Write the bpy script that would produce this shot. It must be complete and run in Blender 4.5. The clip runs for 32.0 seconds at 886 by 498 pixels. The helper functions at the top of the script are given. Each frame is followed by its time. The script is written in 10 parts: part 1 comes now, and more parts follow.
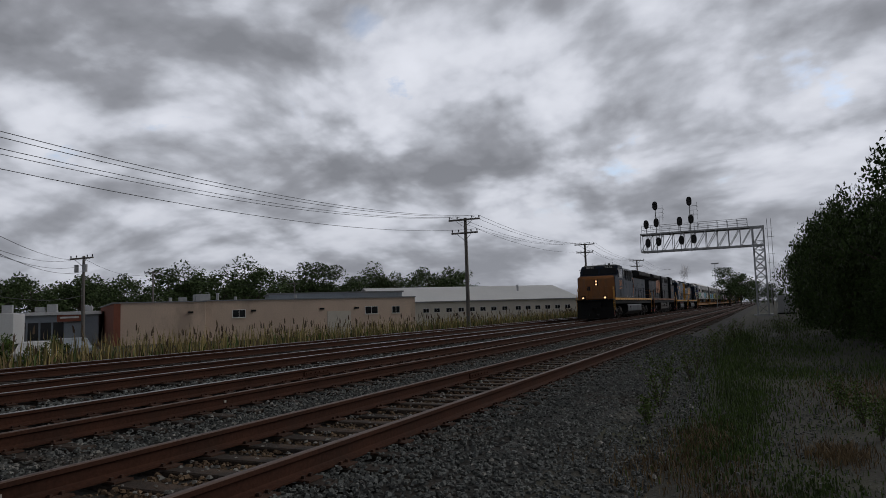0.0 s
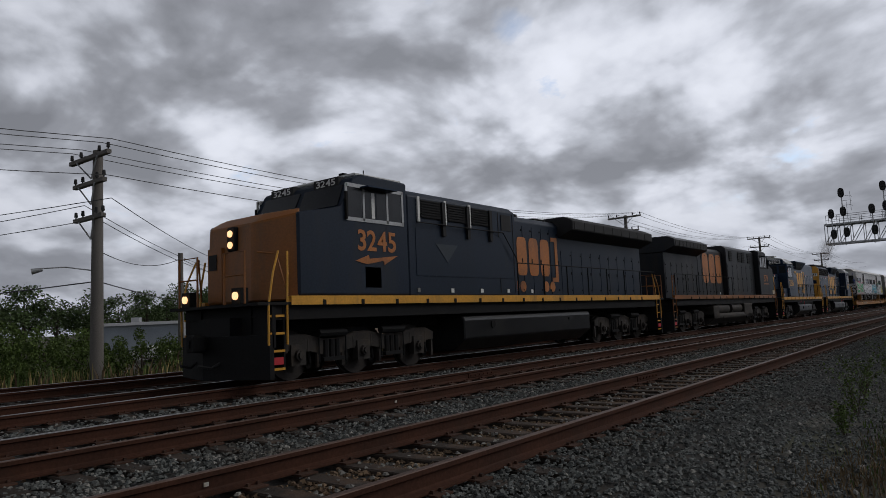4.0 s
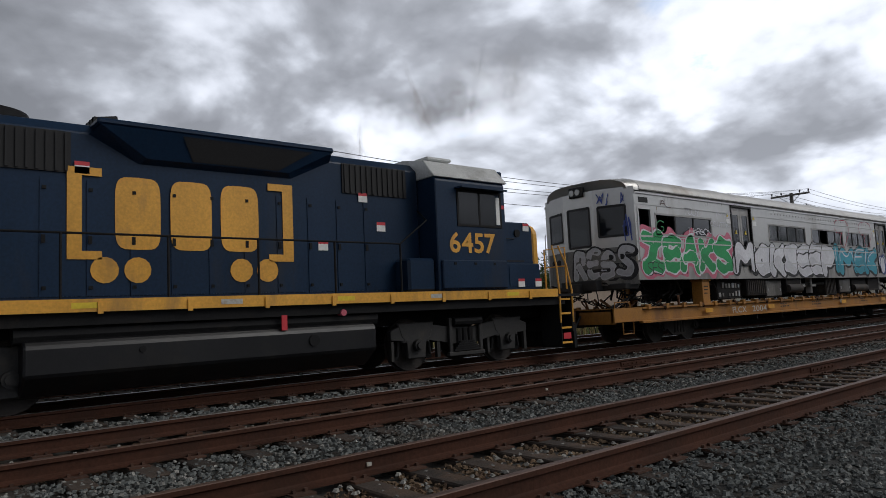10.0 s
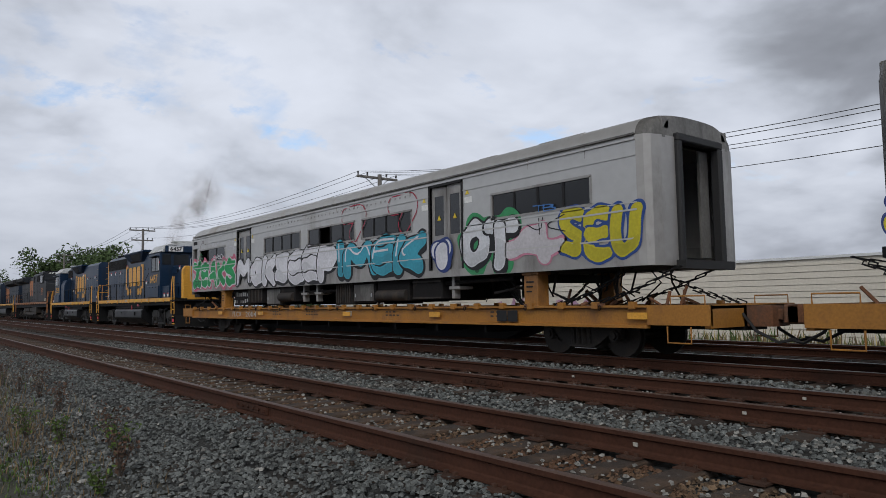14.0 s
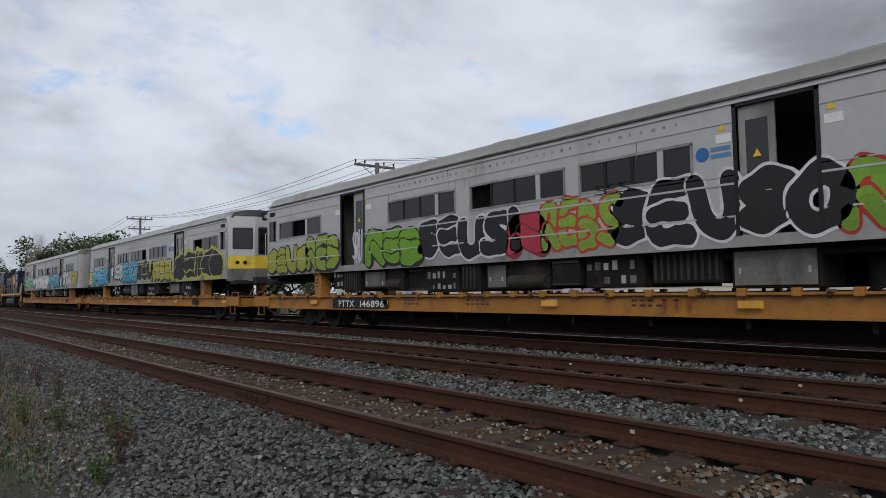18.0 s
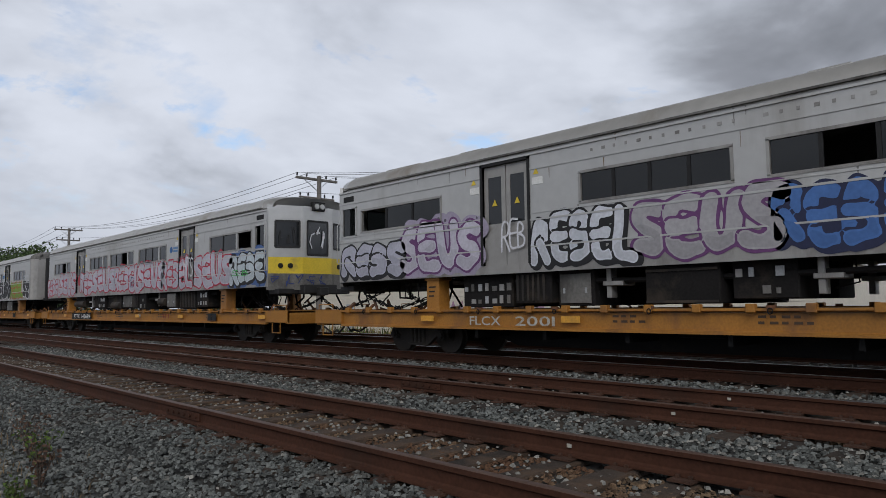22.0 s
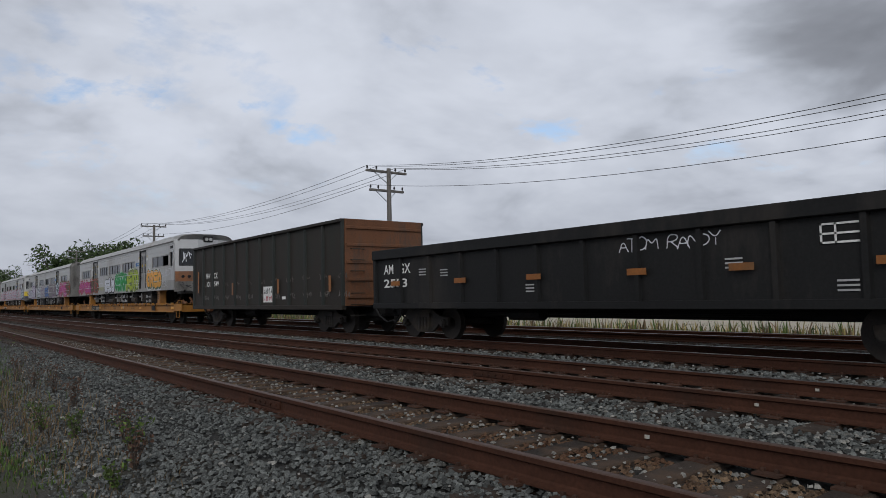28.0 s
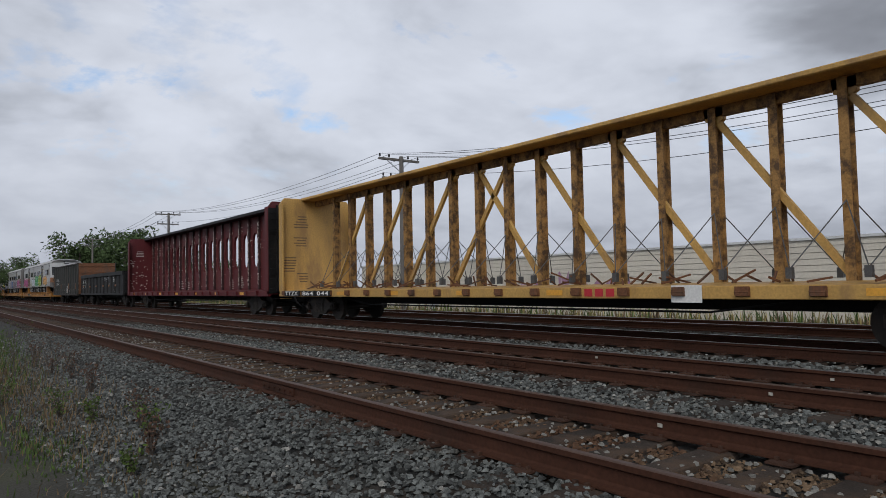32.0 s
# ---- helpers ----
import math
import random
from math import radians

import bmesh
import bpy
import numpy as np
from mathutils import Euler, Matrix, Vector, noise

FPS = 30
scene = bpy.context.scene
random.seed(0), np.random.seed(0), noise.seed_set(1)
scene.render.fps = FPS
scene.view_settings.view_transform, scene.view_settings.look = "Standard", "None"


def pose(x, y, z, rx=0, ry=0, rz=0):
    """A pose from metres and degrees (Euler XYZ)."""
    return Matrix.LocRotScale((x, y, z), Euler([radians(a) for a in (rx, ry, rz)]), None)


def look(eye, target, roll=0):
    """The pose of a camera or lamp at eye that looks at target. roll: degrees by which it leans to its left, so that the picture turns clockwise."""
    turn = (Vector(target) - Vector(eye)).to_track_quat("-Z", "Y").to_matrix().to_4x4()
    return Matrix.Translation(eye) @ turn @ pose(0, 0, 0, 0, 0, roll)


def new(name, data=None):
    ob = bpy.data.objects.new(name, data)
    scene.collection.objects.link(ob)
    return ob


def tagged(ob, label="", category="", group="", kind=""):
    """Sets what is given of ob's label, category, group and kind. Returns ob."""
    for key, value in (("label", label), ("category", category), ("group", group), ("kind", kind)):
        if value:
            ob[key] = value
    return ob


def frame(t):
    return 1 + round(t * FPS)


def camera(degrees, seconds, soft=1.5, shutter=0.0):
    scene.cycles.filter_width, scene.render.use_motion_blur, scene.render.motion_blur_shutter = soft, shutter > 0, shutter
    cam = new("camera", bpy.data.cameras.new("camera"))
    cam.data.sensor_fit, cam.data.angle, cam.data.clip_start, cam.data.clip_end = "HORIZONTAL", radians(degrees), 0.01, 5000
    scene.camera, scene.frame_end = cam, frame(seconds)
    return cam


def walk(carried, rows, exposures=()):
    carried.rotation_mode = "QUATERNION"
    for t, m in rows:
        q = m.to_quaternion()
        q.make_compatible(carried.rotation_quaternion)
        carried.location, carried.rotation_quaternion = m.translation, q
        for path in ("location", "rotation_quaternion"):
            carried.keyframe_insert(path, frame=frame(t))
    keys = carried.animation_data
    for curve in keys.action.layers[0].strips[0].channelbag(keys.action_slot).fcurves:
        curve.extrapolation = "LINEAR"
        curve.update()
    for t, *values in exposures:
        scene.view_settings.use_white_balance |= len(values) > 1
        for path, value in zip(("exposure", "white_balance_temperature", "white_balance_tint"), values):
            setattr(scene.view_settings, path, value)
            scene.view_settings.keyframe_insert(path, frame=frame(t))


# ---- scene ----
cam = camera(65.3, 32.0, soft=0.6)
# seconds, then yaw, pitch and roll in degrees; yaw 0 looks along the tracks
EYE, ARM = 1.114, 0.164
PATH = [
    (0.0, 24.87, 5.06, 1.77),
    (0.5, 24.93, 5.94, 1.75),
    (1.0, 25.04, 5.99, 1.83),
    (1.5, 25.57, 6.38, 1.77),
    (2.0, 25.35, 6.13, 2.19),
    (2.5, 26.6, 6.17, 2.46),
    (3.0, 29.43, 5.73, 2.08),
    (3.5, 35.8, 5.85, 2.52),
    (3.8, 37.95, 5.75, 2.5),
    (4.0, 37.98, 5.73, 2.51),
    (4.5, 36.51, 5.71, 2.77),
    (6.5, 38.81, 7.16, 1.94),
    (7.0, 39.62, 5.69, 2.3),
    (7.5, 39.29, 5.22, 1.91),
    (8.0, 38.89, 4.46, 1.9),
    (8.5, 39.47, 3.93, 1.86),
    (9.0, 40.08, 3.72, 2.04),
    (9.5, 40.22, 4.01, 2.21),
    (9.7, 40.73, 4.3, 2.2),
    (9.9, 45.43, 5.0, 2.4),
    (10.0, 50.05, 5.27, 2.75),
    (10.1, 54.0, 5.77, 3.25),
    (10.3, 64.79, 5.43, 2.68),
    (10.5, 74.64, 5.54, 0.9),
    (10.6, 80.2, 5.01, 0.78),
    (10.8, 90.35, 5.53, 1.27),
    (11.0, 99.8, 4.69, 1.51),
    (11.1, 104.45, 4.97, 1.49),
    (11.4, 116.54, 3.5, 1.25),
    (11.5, 120.7, 3.24, 1.32),
    (12.0, 134.52, 4.27, 1.48),
    (12.5, 140.31, 3.83, 0.5),
    (13.0, 140.0, 4.14, 0.53),
    (13.5, 141.84, 4.02, 1.42),
    (14.0, 141.37, 4.41, 0.85),
    (14.5, 142.87, 4.18, 1.35),
    (16.5, 142.37, 3.27, 0.97),
    (17.0, 141.8, 3.43, 1.15),
    (17.5, 141.35, 3.55, 0.64),
    (18.0, 141.19, 3.44, 0.93),
    (18.5, 139.95, 4.21, 1.0),
    (19.0, 138.02, 4.49, 0.53),
    (19.5, 137.43, 4.25, 0.41),
    (20.0, 137.04, 4.2, 0.51),
    (20.5, 136.7, 4.24, 0.58),
    (21.0, 136.2, 4.17, 0.47),
    (21.5, 136.35, 4.46, 0.5),
    (22.0, 136.39, 4.62, 0.71),
    (22.5, 136.91, 4.33, 0.63),
    (23.0, 137.09, 4.14, 0.47),
    (23.5, 137.3, 4.21, 0.49),
    (24.0, 137.63, 3.99, 0.73),
    (24.5, 138.73, 4.06, 1.24),
    (25.0, 139.82, 4.44, 1.27),
    (25.5, 142.33, 4.39, 1.52),
    (26.0, 142.69, 3.61, 1.48),
    (26.5, 143.05, 3.44, 1.39),
    (28.5, 141.16, 4.31, 1.1),
    (29.0, 140.0, 4.53, 1.13),
    (29.5, 140.6, 3.91, 1.74),
    (30.0, 141.4, 3.36, 1.76),
    (30.5, 141.87, 3.2, 1.39),
    (31.0, 142.33, 3.44, 1.25),
    (31.5, 142.91, 3.27, 0.87),
    (32.0, 143.22, 2.93, 1.1),
]
walk(cam, [(t, pose(-ARM * math.sin(radians(y)), ARM * math.cos(radians(y)), EYE, 90 + p, r, y)) for t, y, p, r in PATH],
     exposures=[(0, -0.15, 6450, 11), (2.5, -0.15, 6450, 11), (4, 0.0, 6400, 11), (6.5, 0.2, 6350, 10), (9.2, 0.48, 6350, 10), (10.2, 0.52, 6350, 10), (10.5, 0.75, 6350, 10), (11.0, 1.4, 6300, 10),
                (11.4, 1.42, 6300, 10), (12, 1.1, 6250, 10), (14, 0.83, 6250, 10), (19, 0.8, 6250, 10), (24, 0.76, 6250, 10), (26, 0.67, 6250, 10), (29, 0.67, 6250, 10), (32, 0.75, 6250, 10)])

# ---- light ----
world = bpy.data.worlds.new("overcast_sky")
scene.world = world
world.use_nodes = True
SUN_EL, SUN_YAW = 42.0, -52.0     # the soft sun, set unseen over the camera's side to light the train's flanks


def build_world():
    nt = world.node_tree
    nt.nodes.clear()
    def N(kind, **kw):
        n = nt.nodes.new(kind)
        for k, v in kw.items():
            n.inputs[k].default_value = v
        return n
    L = nt.links.new
    def M(op, a, b=None, clamp=False):
        n = nt.nodes.new("ShaderNodeMath")
        n.operation, n.use_clamp = op, clamp
        for i, v in enumerate((a, b)):
            if v is None:
                continue
            if isinstance(v, (int, float)):
                n.inputs[i].default_value = v
            else:
                L(v, n.inputs[i])
        return n.outputs[0]
    tc = N("ShaderNodeTexCoord")
    sep = N("ShaderNodeSeparateXYZ")
    L(tc.outputs["Generated"], sep.inputs[0])
    z = M("MAXIMUM", sep.outputs[2], 0.0)
    # the cloud deck as a level sheet, so that its forms flatten and shrink towards the horizon
    far = M("ADD", z, 0.36)
    comb = N("ShaderNodeCombineXYZ")
    L(M("DIVIDE", sep.outputs[0], far), comb.inputs[0])
    L(M("DIVIDE", sep.outputs[1], far), comb.inputs[1])
    comb.inputs[2].default_value = CLOUD_SEED
    big = N("ShaderNodeTexNoise", Scale=0.8, Detail=2.0, Roughness=0.5)
    L(comb.outputs[0], big.inputs["Vector"])
    warp = N("ShaderNodeVectorMath")
    warp.operation = "MULTIPLY_ADD"
    L(big.outputs["Color"], warp.inputs[0])
    warp.inputs[1].default_value = (0.5, 0.5, 0.5)
    L(comb.outputs[0], warp.inputs[2])
    puff = N("ShaderNodeTexNoise", Scale=2.6, Detail=4.0, Roughness=0.48)
    L(warp.outputs[0], puff.inputs["Vector"])
    fine = N("ShaderNodeTexNoise", Scale=8.0, Detail=7.0, Roughness=0.55)
    L(warp.outputs[0], fine.inputs["Vector"])
    away = nt.nodes.new("ShaderNodeVectorMath")
    away.operation = "DOT_PRODUCT"
    L(tc.outputs["Generated"], away.inputs[0])
    away.inputs[1].default_value = (-math.sin(radians(15)), math.cos(radians(15)), 0)
    # heaped cloud to the north, a smoother sheet to the south
    heap = nt.nodes.new("ShaderNodeMapRange")
    heap.interpolation_type = "SMOOTHSTEP"
    for key, val in (("From Min", -0.35), ("From Max", 0.6), ("To Min", 0.42), ("To Max", 1.0)):
        heap.inputs[key].default_value = val
    L(away.outputs["Value"], heap.inputs[0])
    dens = M("ADD", M("MULTIPLY", M("SUBTRACT", puff.outputs["Fac"], 0.5), 0.85), M("MULTIPLY", M("SUBTRACT", fine.outputs["Fac"], 0.5), 0.30))
    lump = nt.nodes.new("ShaderNodeTexVoronoi")
    lump.feature = "SMOOTH_F1"
    for k, v in (("Scale", 4.6), ("Detail", 3.0), ("Roughness", 0.55), ("Smoothness", 0.5)):
        lump.inputs[k].default_value = v
    L(warp.outputs[0], lump.inputs["Vector"])
    dens = M("ADD", dens, M("MULTIPLY", M("SUBTRACT", lump.outputs["Distance"], 0.72), 0.20))
    dens = M("ADD", M("MULTIPLY", dens, heap.outputs[0]), 0.475)
    # broad cloud banks and thin places: azimuth, height, half-width in degrees and weight (+ dark bank, - thin bright cloud)
    for az, el, wd, wt in CLOUD_BANKS:
        v = Vector((-math.sin(radians(az)) * math.cos(radians(el)), math.cos(radians(az)) * math.cos(radians(el)), math.sin(radians(el))))
        dot = nt.nodes.new("ShaderNodeVectorMath")
        dot.operation = "DOT_PRODUCT"
        L(tc.outputs["Generated"], dot.inputs[0])
        dot.inputs[1].default_value = v
        k = 1.0 / (1 - math.cos(radians(wd)))
        g = M("POWER", 2.718, M("MULTIPLY", M("SUBTRACT", dot.outputs["Value"], 1.0), k))
        dens = M("ADD", dens, M("MULTIPLY", g, wt))
    ramp = N("ShaderNodeValToRGB")
    r = ramp.color_ramp
    r.elements[0].position, r.elements[0].color = 0.30, (0.92, 0.95, 1.03, 1)
    r.elements[1].position, r.elements[1].color = 0.72, (0.268, 0.28, 0.31, 1)
    for p, c in ((0.40, (0.85, 0.88, 0.955, 1)), (0.47, (0.735, 0.765, 0.84, 1)), (0.55, (0.515, 0.54, 0.595, 1)), (0.62, (0.365, 0.38, 0.42, 1))):
        e = r.elements.new(p)
        e.color = c
    L(dens, ramp.inputs[0])
    sky = nt.nodes.new("ShaderNodeTexSky")
    sky.sky_type, sky.sun_disc = "NISHITA", False
    sky.sun_elevation, sky.sun_rotation = radians(SUN_EL), radians(-SUN_YAW)
    blue = nt.nodes.new("ShaderNodeMix")
    blue.data_type, blue.blend_type = "RGBA", "MULTIPLY"
    blue.inputs[0].default_value = 1.0
    L(sky.outputs[0], blue.inputs[6])
    blue.inputs[7].default_value = (0.2, 0.2, 0.2, 1)
    gap = N("ShaderNodeTexNoise", Scale=4.0, Detail=6.0, Roughness=0.6)
    off = N("ShaderNodeVectorMath")
    off.operation = "ADD"
    off.inputs[1].default_value = (7.3, 2.1, 4.4)
    L(warp.outputs[0], off.inputs[0])
    L(off.outputs[0], gap.inputs["Vector"])
    hole = M("MULTIPLY", M("MULTIPLY", M("SUBTRACT", gap.outputs["Fac"], 0.60), 9.0, True), M("MULTIPLY", M("SUBTRACT", 0.52, dens), 14.0, True))
    low = M("MULTIPLY", M("SUBTRACT", z, 0.10), 9.0, True)
    hole = M("MULTIPLY", M("MULTIPLY", hole, low), 0.8)
    # torn places where the blue shows
    for az, el, wd in BLUE_GAPS:
        dot = nt.nodes.new("ShaderNodeVectorMath")
        dot.operation = "DOT_PRODUCT"
        L(tc.outputs["Generated"], dot.inputs[0])
        dot.inputs[1].default_value = (-math.sin(radians(az)) * math.cos(radians(el)), math.cos(radians(az)) * math.cos(radians(el)), math.sin(radians(el)))
        g = M("POWER", 2.718, M("MULTIPLY", M("SUBTRACT", dot.outputs["Value"], 1.0), 1.0 / (1 - math.cos(radians(wd)))))
        tear = M("MULTIPLY", M("SUBTRACT", M("ADD", M("MULTIPLY", g, 0.40), fine.outputs["Fac"]), 0.80), 3.5, True)
        hole = M("MAXIMUM", hole, M("MULTIPLY", tear, 0.5))
    mix = nt.nodes.new("ShaderNodeMix")
    mix.data_type = "RGBA"
    L(hole, mix.inputs[0])
    L(ramp.outputs[0], mix.inputs[6])
    L(blue.outputs[2], mix.inputs[7])
    # haze lifts the lowest few degrees towards a flat grey
    haze = nt.nodes.new("ShaderNodeMix")
    haze.data_type = "RGBA"
    L(M("MULTIPLY", M("SUBTRACT", 0.20, z), 2.6, True), haze.inputs[0])
    L(mix.outputs[2], haze.inputs[6])
    haze.inputs[7].default_value = (0.385, 0.405, 0.455, 1)
    bg = nt.nodes.new("ShaderNodeBackground")
    # the unseen sky overhead is dimmed towards the zenith, to darken the ground
    deck = M("SUBTRACT", 1.0, M("MULTIPLY", M("MULTIPLY", M("SUBTRACT", z, 0.40), 4.0, True), ZENITH))
    # and the sky is dimmed to the south, to offset the higher exposure that way
    thick = nt.nodes.new("ShaderNodeMapRange")
    thick.interpolation_type = "SMOOTHSTEP"
    for key, val in (("From Min", 0.05), ("From Max", 0.85), ("To Min", 0.47), ("To Max", 0.90)):
        thick.inputs[key].default_value = val
    L(away.outputs["Value"], thick.inputs[0])
    deck = M("MULTIPLY", deck, thick.outputs[0])
    L(deck, bg.inputs["Strength"])
    L(haze.outputs[2], bg.inputs["Color"])
    out = nt.nodes.new("ShaderNodeOutputWorld")
    L(bg.outputs[0], out.inputs["Surface"])


CLOUD_SEED = 3.7
# share of light taken off the unseen sky overhead
ZENITH = 0.88
BLUE_GAPS = [(164, 18, 6.0), (157, 17, 5.0), (171, 20, 4.0), (31, 23, 2.0)]
CLOUD_BANKS = [
    (48, 23, 6, 0.12), (66, 22, 7, 0.09), (66, 11, 6, 0.06), (57, 21, 6, 0.05), (22, 14.5, 4.5, 0.10), (35, 12.5, 5, 0.05), (9, 18.5, 5, 0.07),
    (96, 20, 10, 0.12), (82, 20, 9, 0.09), (100, 11, 9, 0.07), (112, 21, 8, 0.10), (127, 18, 5, 0.03),
    (42, 18, 4, -0.08), (33, 18, 5, -0.07), (28.5, 21, 4, -0.07), (14, 11, 6, -0.05), (-6, 15, 8, -0.06),
    (118, 10, 6, -0.03), (150, 16, 30, -0.07), (133, 17, 7, -0.04)]
build_world()
sun = new("sun", bpy.data.lights.new("sun", "SUN"))
sun.data.energy, sun.data.angle, sun.data.color = 0.9, radians(35), (1.0, 0.96, 0.91)
_a, _e = radians(SUN_YAW), radians(SUN_EL)
sun.matrix_world = look((-math.sin(_a) * math.cos(_e) * 50, math.cos(_a) * math.cos(_e) * 50, math.sin(_e) * 50), (0, 0, 0))


# ---- materials ----
def mat(name, base, rough=0.6, metal=0.0, var=0.25, scale=3.0, grain=40.0, bump=0.15, dirt=None, dirt_amt=0.0, dirt_scale=1.2,
        island=0.0, spec=0.5, streak=1.0, glow=0.0, glow_col=None):
    """A surface with broad and fine colour variation, dirt patches and fine relief. streak > 1 draws the patches out upright."""
    m = bpy.data.materials.new(name)
    m.use_nodes = True
    nt = m.node_tree
    L = nt.links.new
    b = nt.nodes["Principled BSDF"]
    tc = nt.nodes.new("ShaderNodeTexCoord")
    mp = nt.nodes.new("ShaderNodeMapping")
    mp.inputs["Scale"].default_value = (1, 1, 1.0 / streak)
    L(tc.outputs["Object"], mp.inputs[0])
    n1 = nt.nodes.new("ShaderNodeTexNoise")
    n1.inputs["Scale"].default_value, n1.inputs["Detail"].default_value = scale, 4
    n2 = nt.nodes.new("ShaderNodeTexNoise")
    n2.inputs["Scale"].default_value, n2.inputs["Detail"].default_value = grain, 3
    L(mp.outputs[0], n1.inputs["Vector"])
    L(tc.outputs["Object"], n2.inputs["Vector"])
    add = nt.nodes.new("ShaderNodeMath")
    add.operation = "ADD"
    L(n1.outputs["Fac"], add.inputs[0])
    L(n2.outputs["Fac"], add.inputs[1])
    val = nt.nodes.new("ShaderNodeMapRange")
    val.inputs["From Min"].default_value, val.inputs["From Max"].default_value = 0.65, 1.35
    val.inputs["To Min"].default_value, val.inputs["To Max"].default_value = 1 - var, 1 + var
    L(add.outputs[0], val.inputs[0])
    fac = val.outputs[0]
    if island:
        geo = nt.nodes.new("ShaderNodeNewGeometry")
        oi = nt.nodes.new("ShaderNodeObjectInfo")
        ad = nt.nodes.new("ShaderNodeMath")
        ad.operation = "ADD"
        L(geo.outputs["Random Per Island"], ad.inputs[0])
        L(oi.outputs["Random"], ad.inputs[1])
        fr = nt.nodes.new("ShaderNodeMath")
        fr.operation = "FRACT"
        L(ad.outputs[0], fr.inputs[0])
        rr = nt.nodes.new("ShaderNodeMapRange")
        rr.inputs["To Min"].default_value, rr.inputs["To Max"].default_value = 1 - island, 1 + island
        L(fr.outputs[0], rr.inputs[0])
        mu = nt.nodes.new("ShaderNodeMath")
        mu.operation = "MULTIPLY"
        L(fac, mu.inputs[0])
        L(rr.outputs[0], mu.inputs[1])
        fac = mu.outputs[0]
    sc = nt.nodes.new("ShaderNodeVectorMath")
    sc.operation = "SCALE"
    sc.inputs[0].default_value = base
    L(fac, sc.inputs["Scale"])
    col = sc.outputs[0]
    if dirt:
        n3 = nt.nodes.new("ShaderNodeTexNoise")
        n3.inputs["Scale"].default_value, n3.inputs["Detail"].default_value, n3.inputs["Roughness"].default_value = dirt_scale, 8, 0.65
        L(mp.outputs[0], n3.inputs["Vector"])
        r3 = nt.nodes.new("ShaderNodeMapRange")
        r3.inputs["From Min"].default_value, r3.inputs["From Max"].default_value = 0.62 - 0.3 * dirt_amt, 0.72 - 0.2 * dirt_amt
        r3.inputs["To Max"].default_value = min(1.0, 0.55 + dirt_amt * 0.5)
        L(n3.outputs["Fac"], r3.inputs[0])
        mx = nt.nodes.new("ShaderNodeMix")
        mx.data_type = "RGBA"
        L(r3.outputs[0], mx.inputs[0])
        L(col, mx.inputs[6])
        mx.inputs[7].default_value = (*dirt, 1)
        col = mx.outputs[2]
    L(col, b.inputs["Base Color"])
    b.inputs["Metallic"].default_value = metal
    b.inputs["Specular IOR Level"].default_value = spec
    rg = nt.nodes.new("ShaderNodeMapRange")
    rg.inputs["To Min"].default_value, rg.inputs["To Max"].default_value = max(0.03, rough - 0.12), min(1, rough + 0.12)
    L(n1.outputs["Fac"], rg.inputs[0])
    L(rg.outputs[0], b.inputs["Roughness"])
    if bump:
        bp = nt.nodes.new("ShaderNodeBump")
        bp.inputs["Strength"].default_value, bp.inputs["Distance"].default_value = bump, 0.01
        L(n2.outputs["Fac"], bp.inputs["Height"])
        L(bp.outputs[0], b.inputs["Normal"])
    if glow:
        b.inputs["Emission Color"].default_value = (*(glow_col or base), 1)
        b.inputs["Emission Strength"].default_value = glow
    return m


def glass(name, tint, clear):
    """A window pane: a share of the light goes straight through, the rest meets dark tinted glass."""
    m = bpy.data.materials.new(name)
    m.use_nodes = True
    nt = m.node_tree
    b = nt.nodes["Principled BSDF"]
    b.inputs["Base Color"].default_value = (*tint, 1)
    b.inputs["Roughness"].default_value = 0.06
    t = nt.nodes.new("ShaderNodeBsdfTransparent")
    t.inputs[0].default_value = (0.75, 0.8, 0.78, 1)
    mx = nt.nodes.new("ShaderNodeMixShader")
    mx.inputs[0].default_value = clear
    nt.links.new(b.outputs[0], mx.inputs[1])
    nt.links.new(t.outputs[0], mx.inputs[2])
    nt.links.new(mx.outputs[0], nt.nodes["Material Output"].inputs["Surface"])
    return m


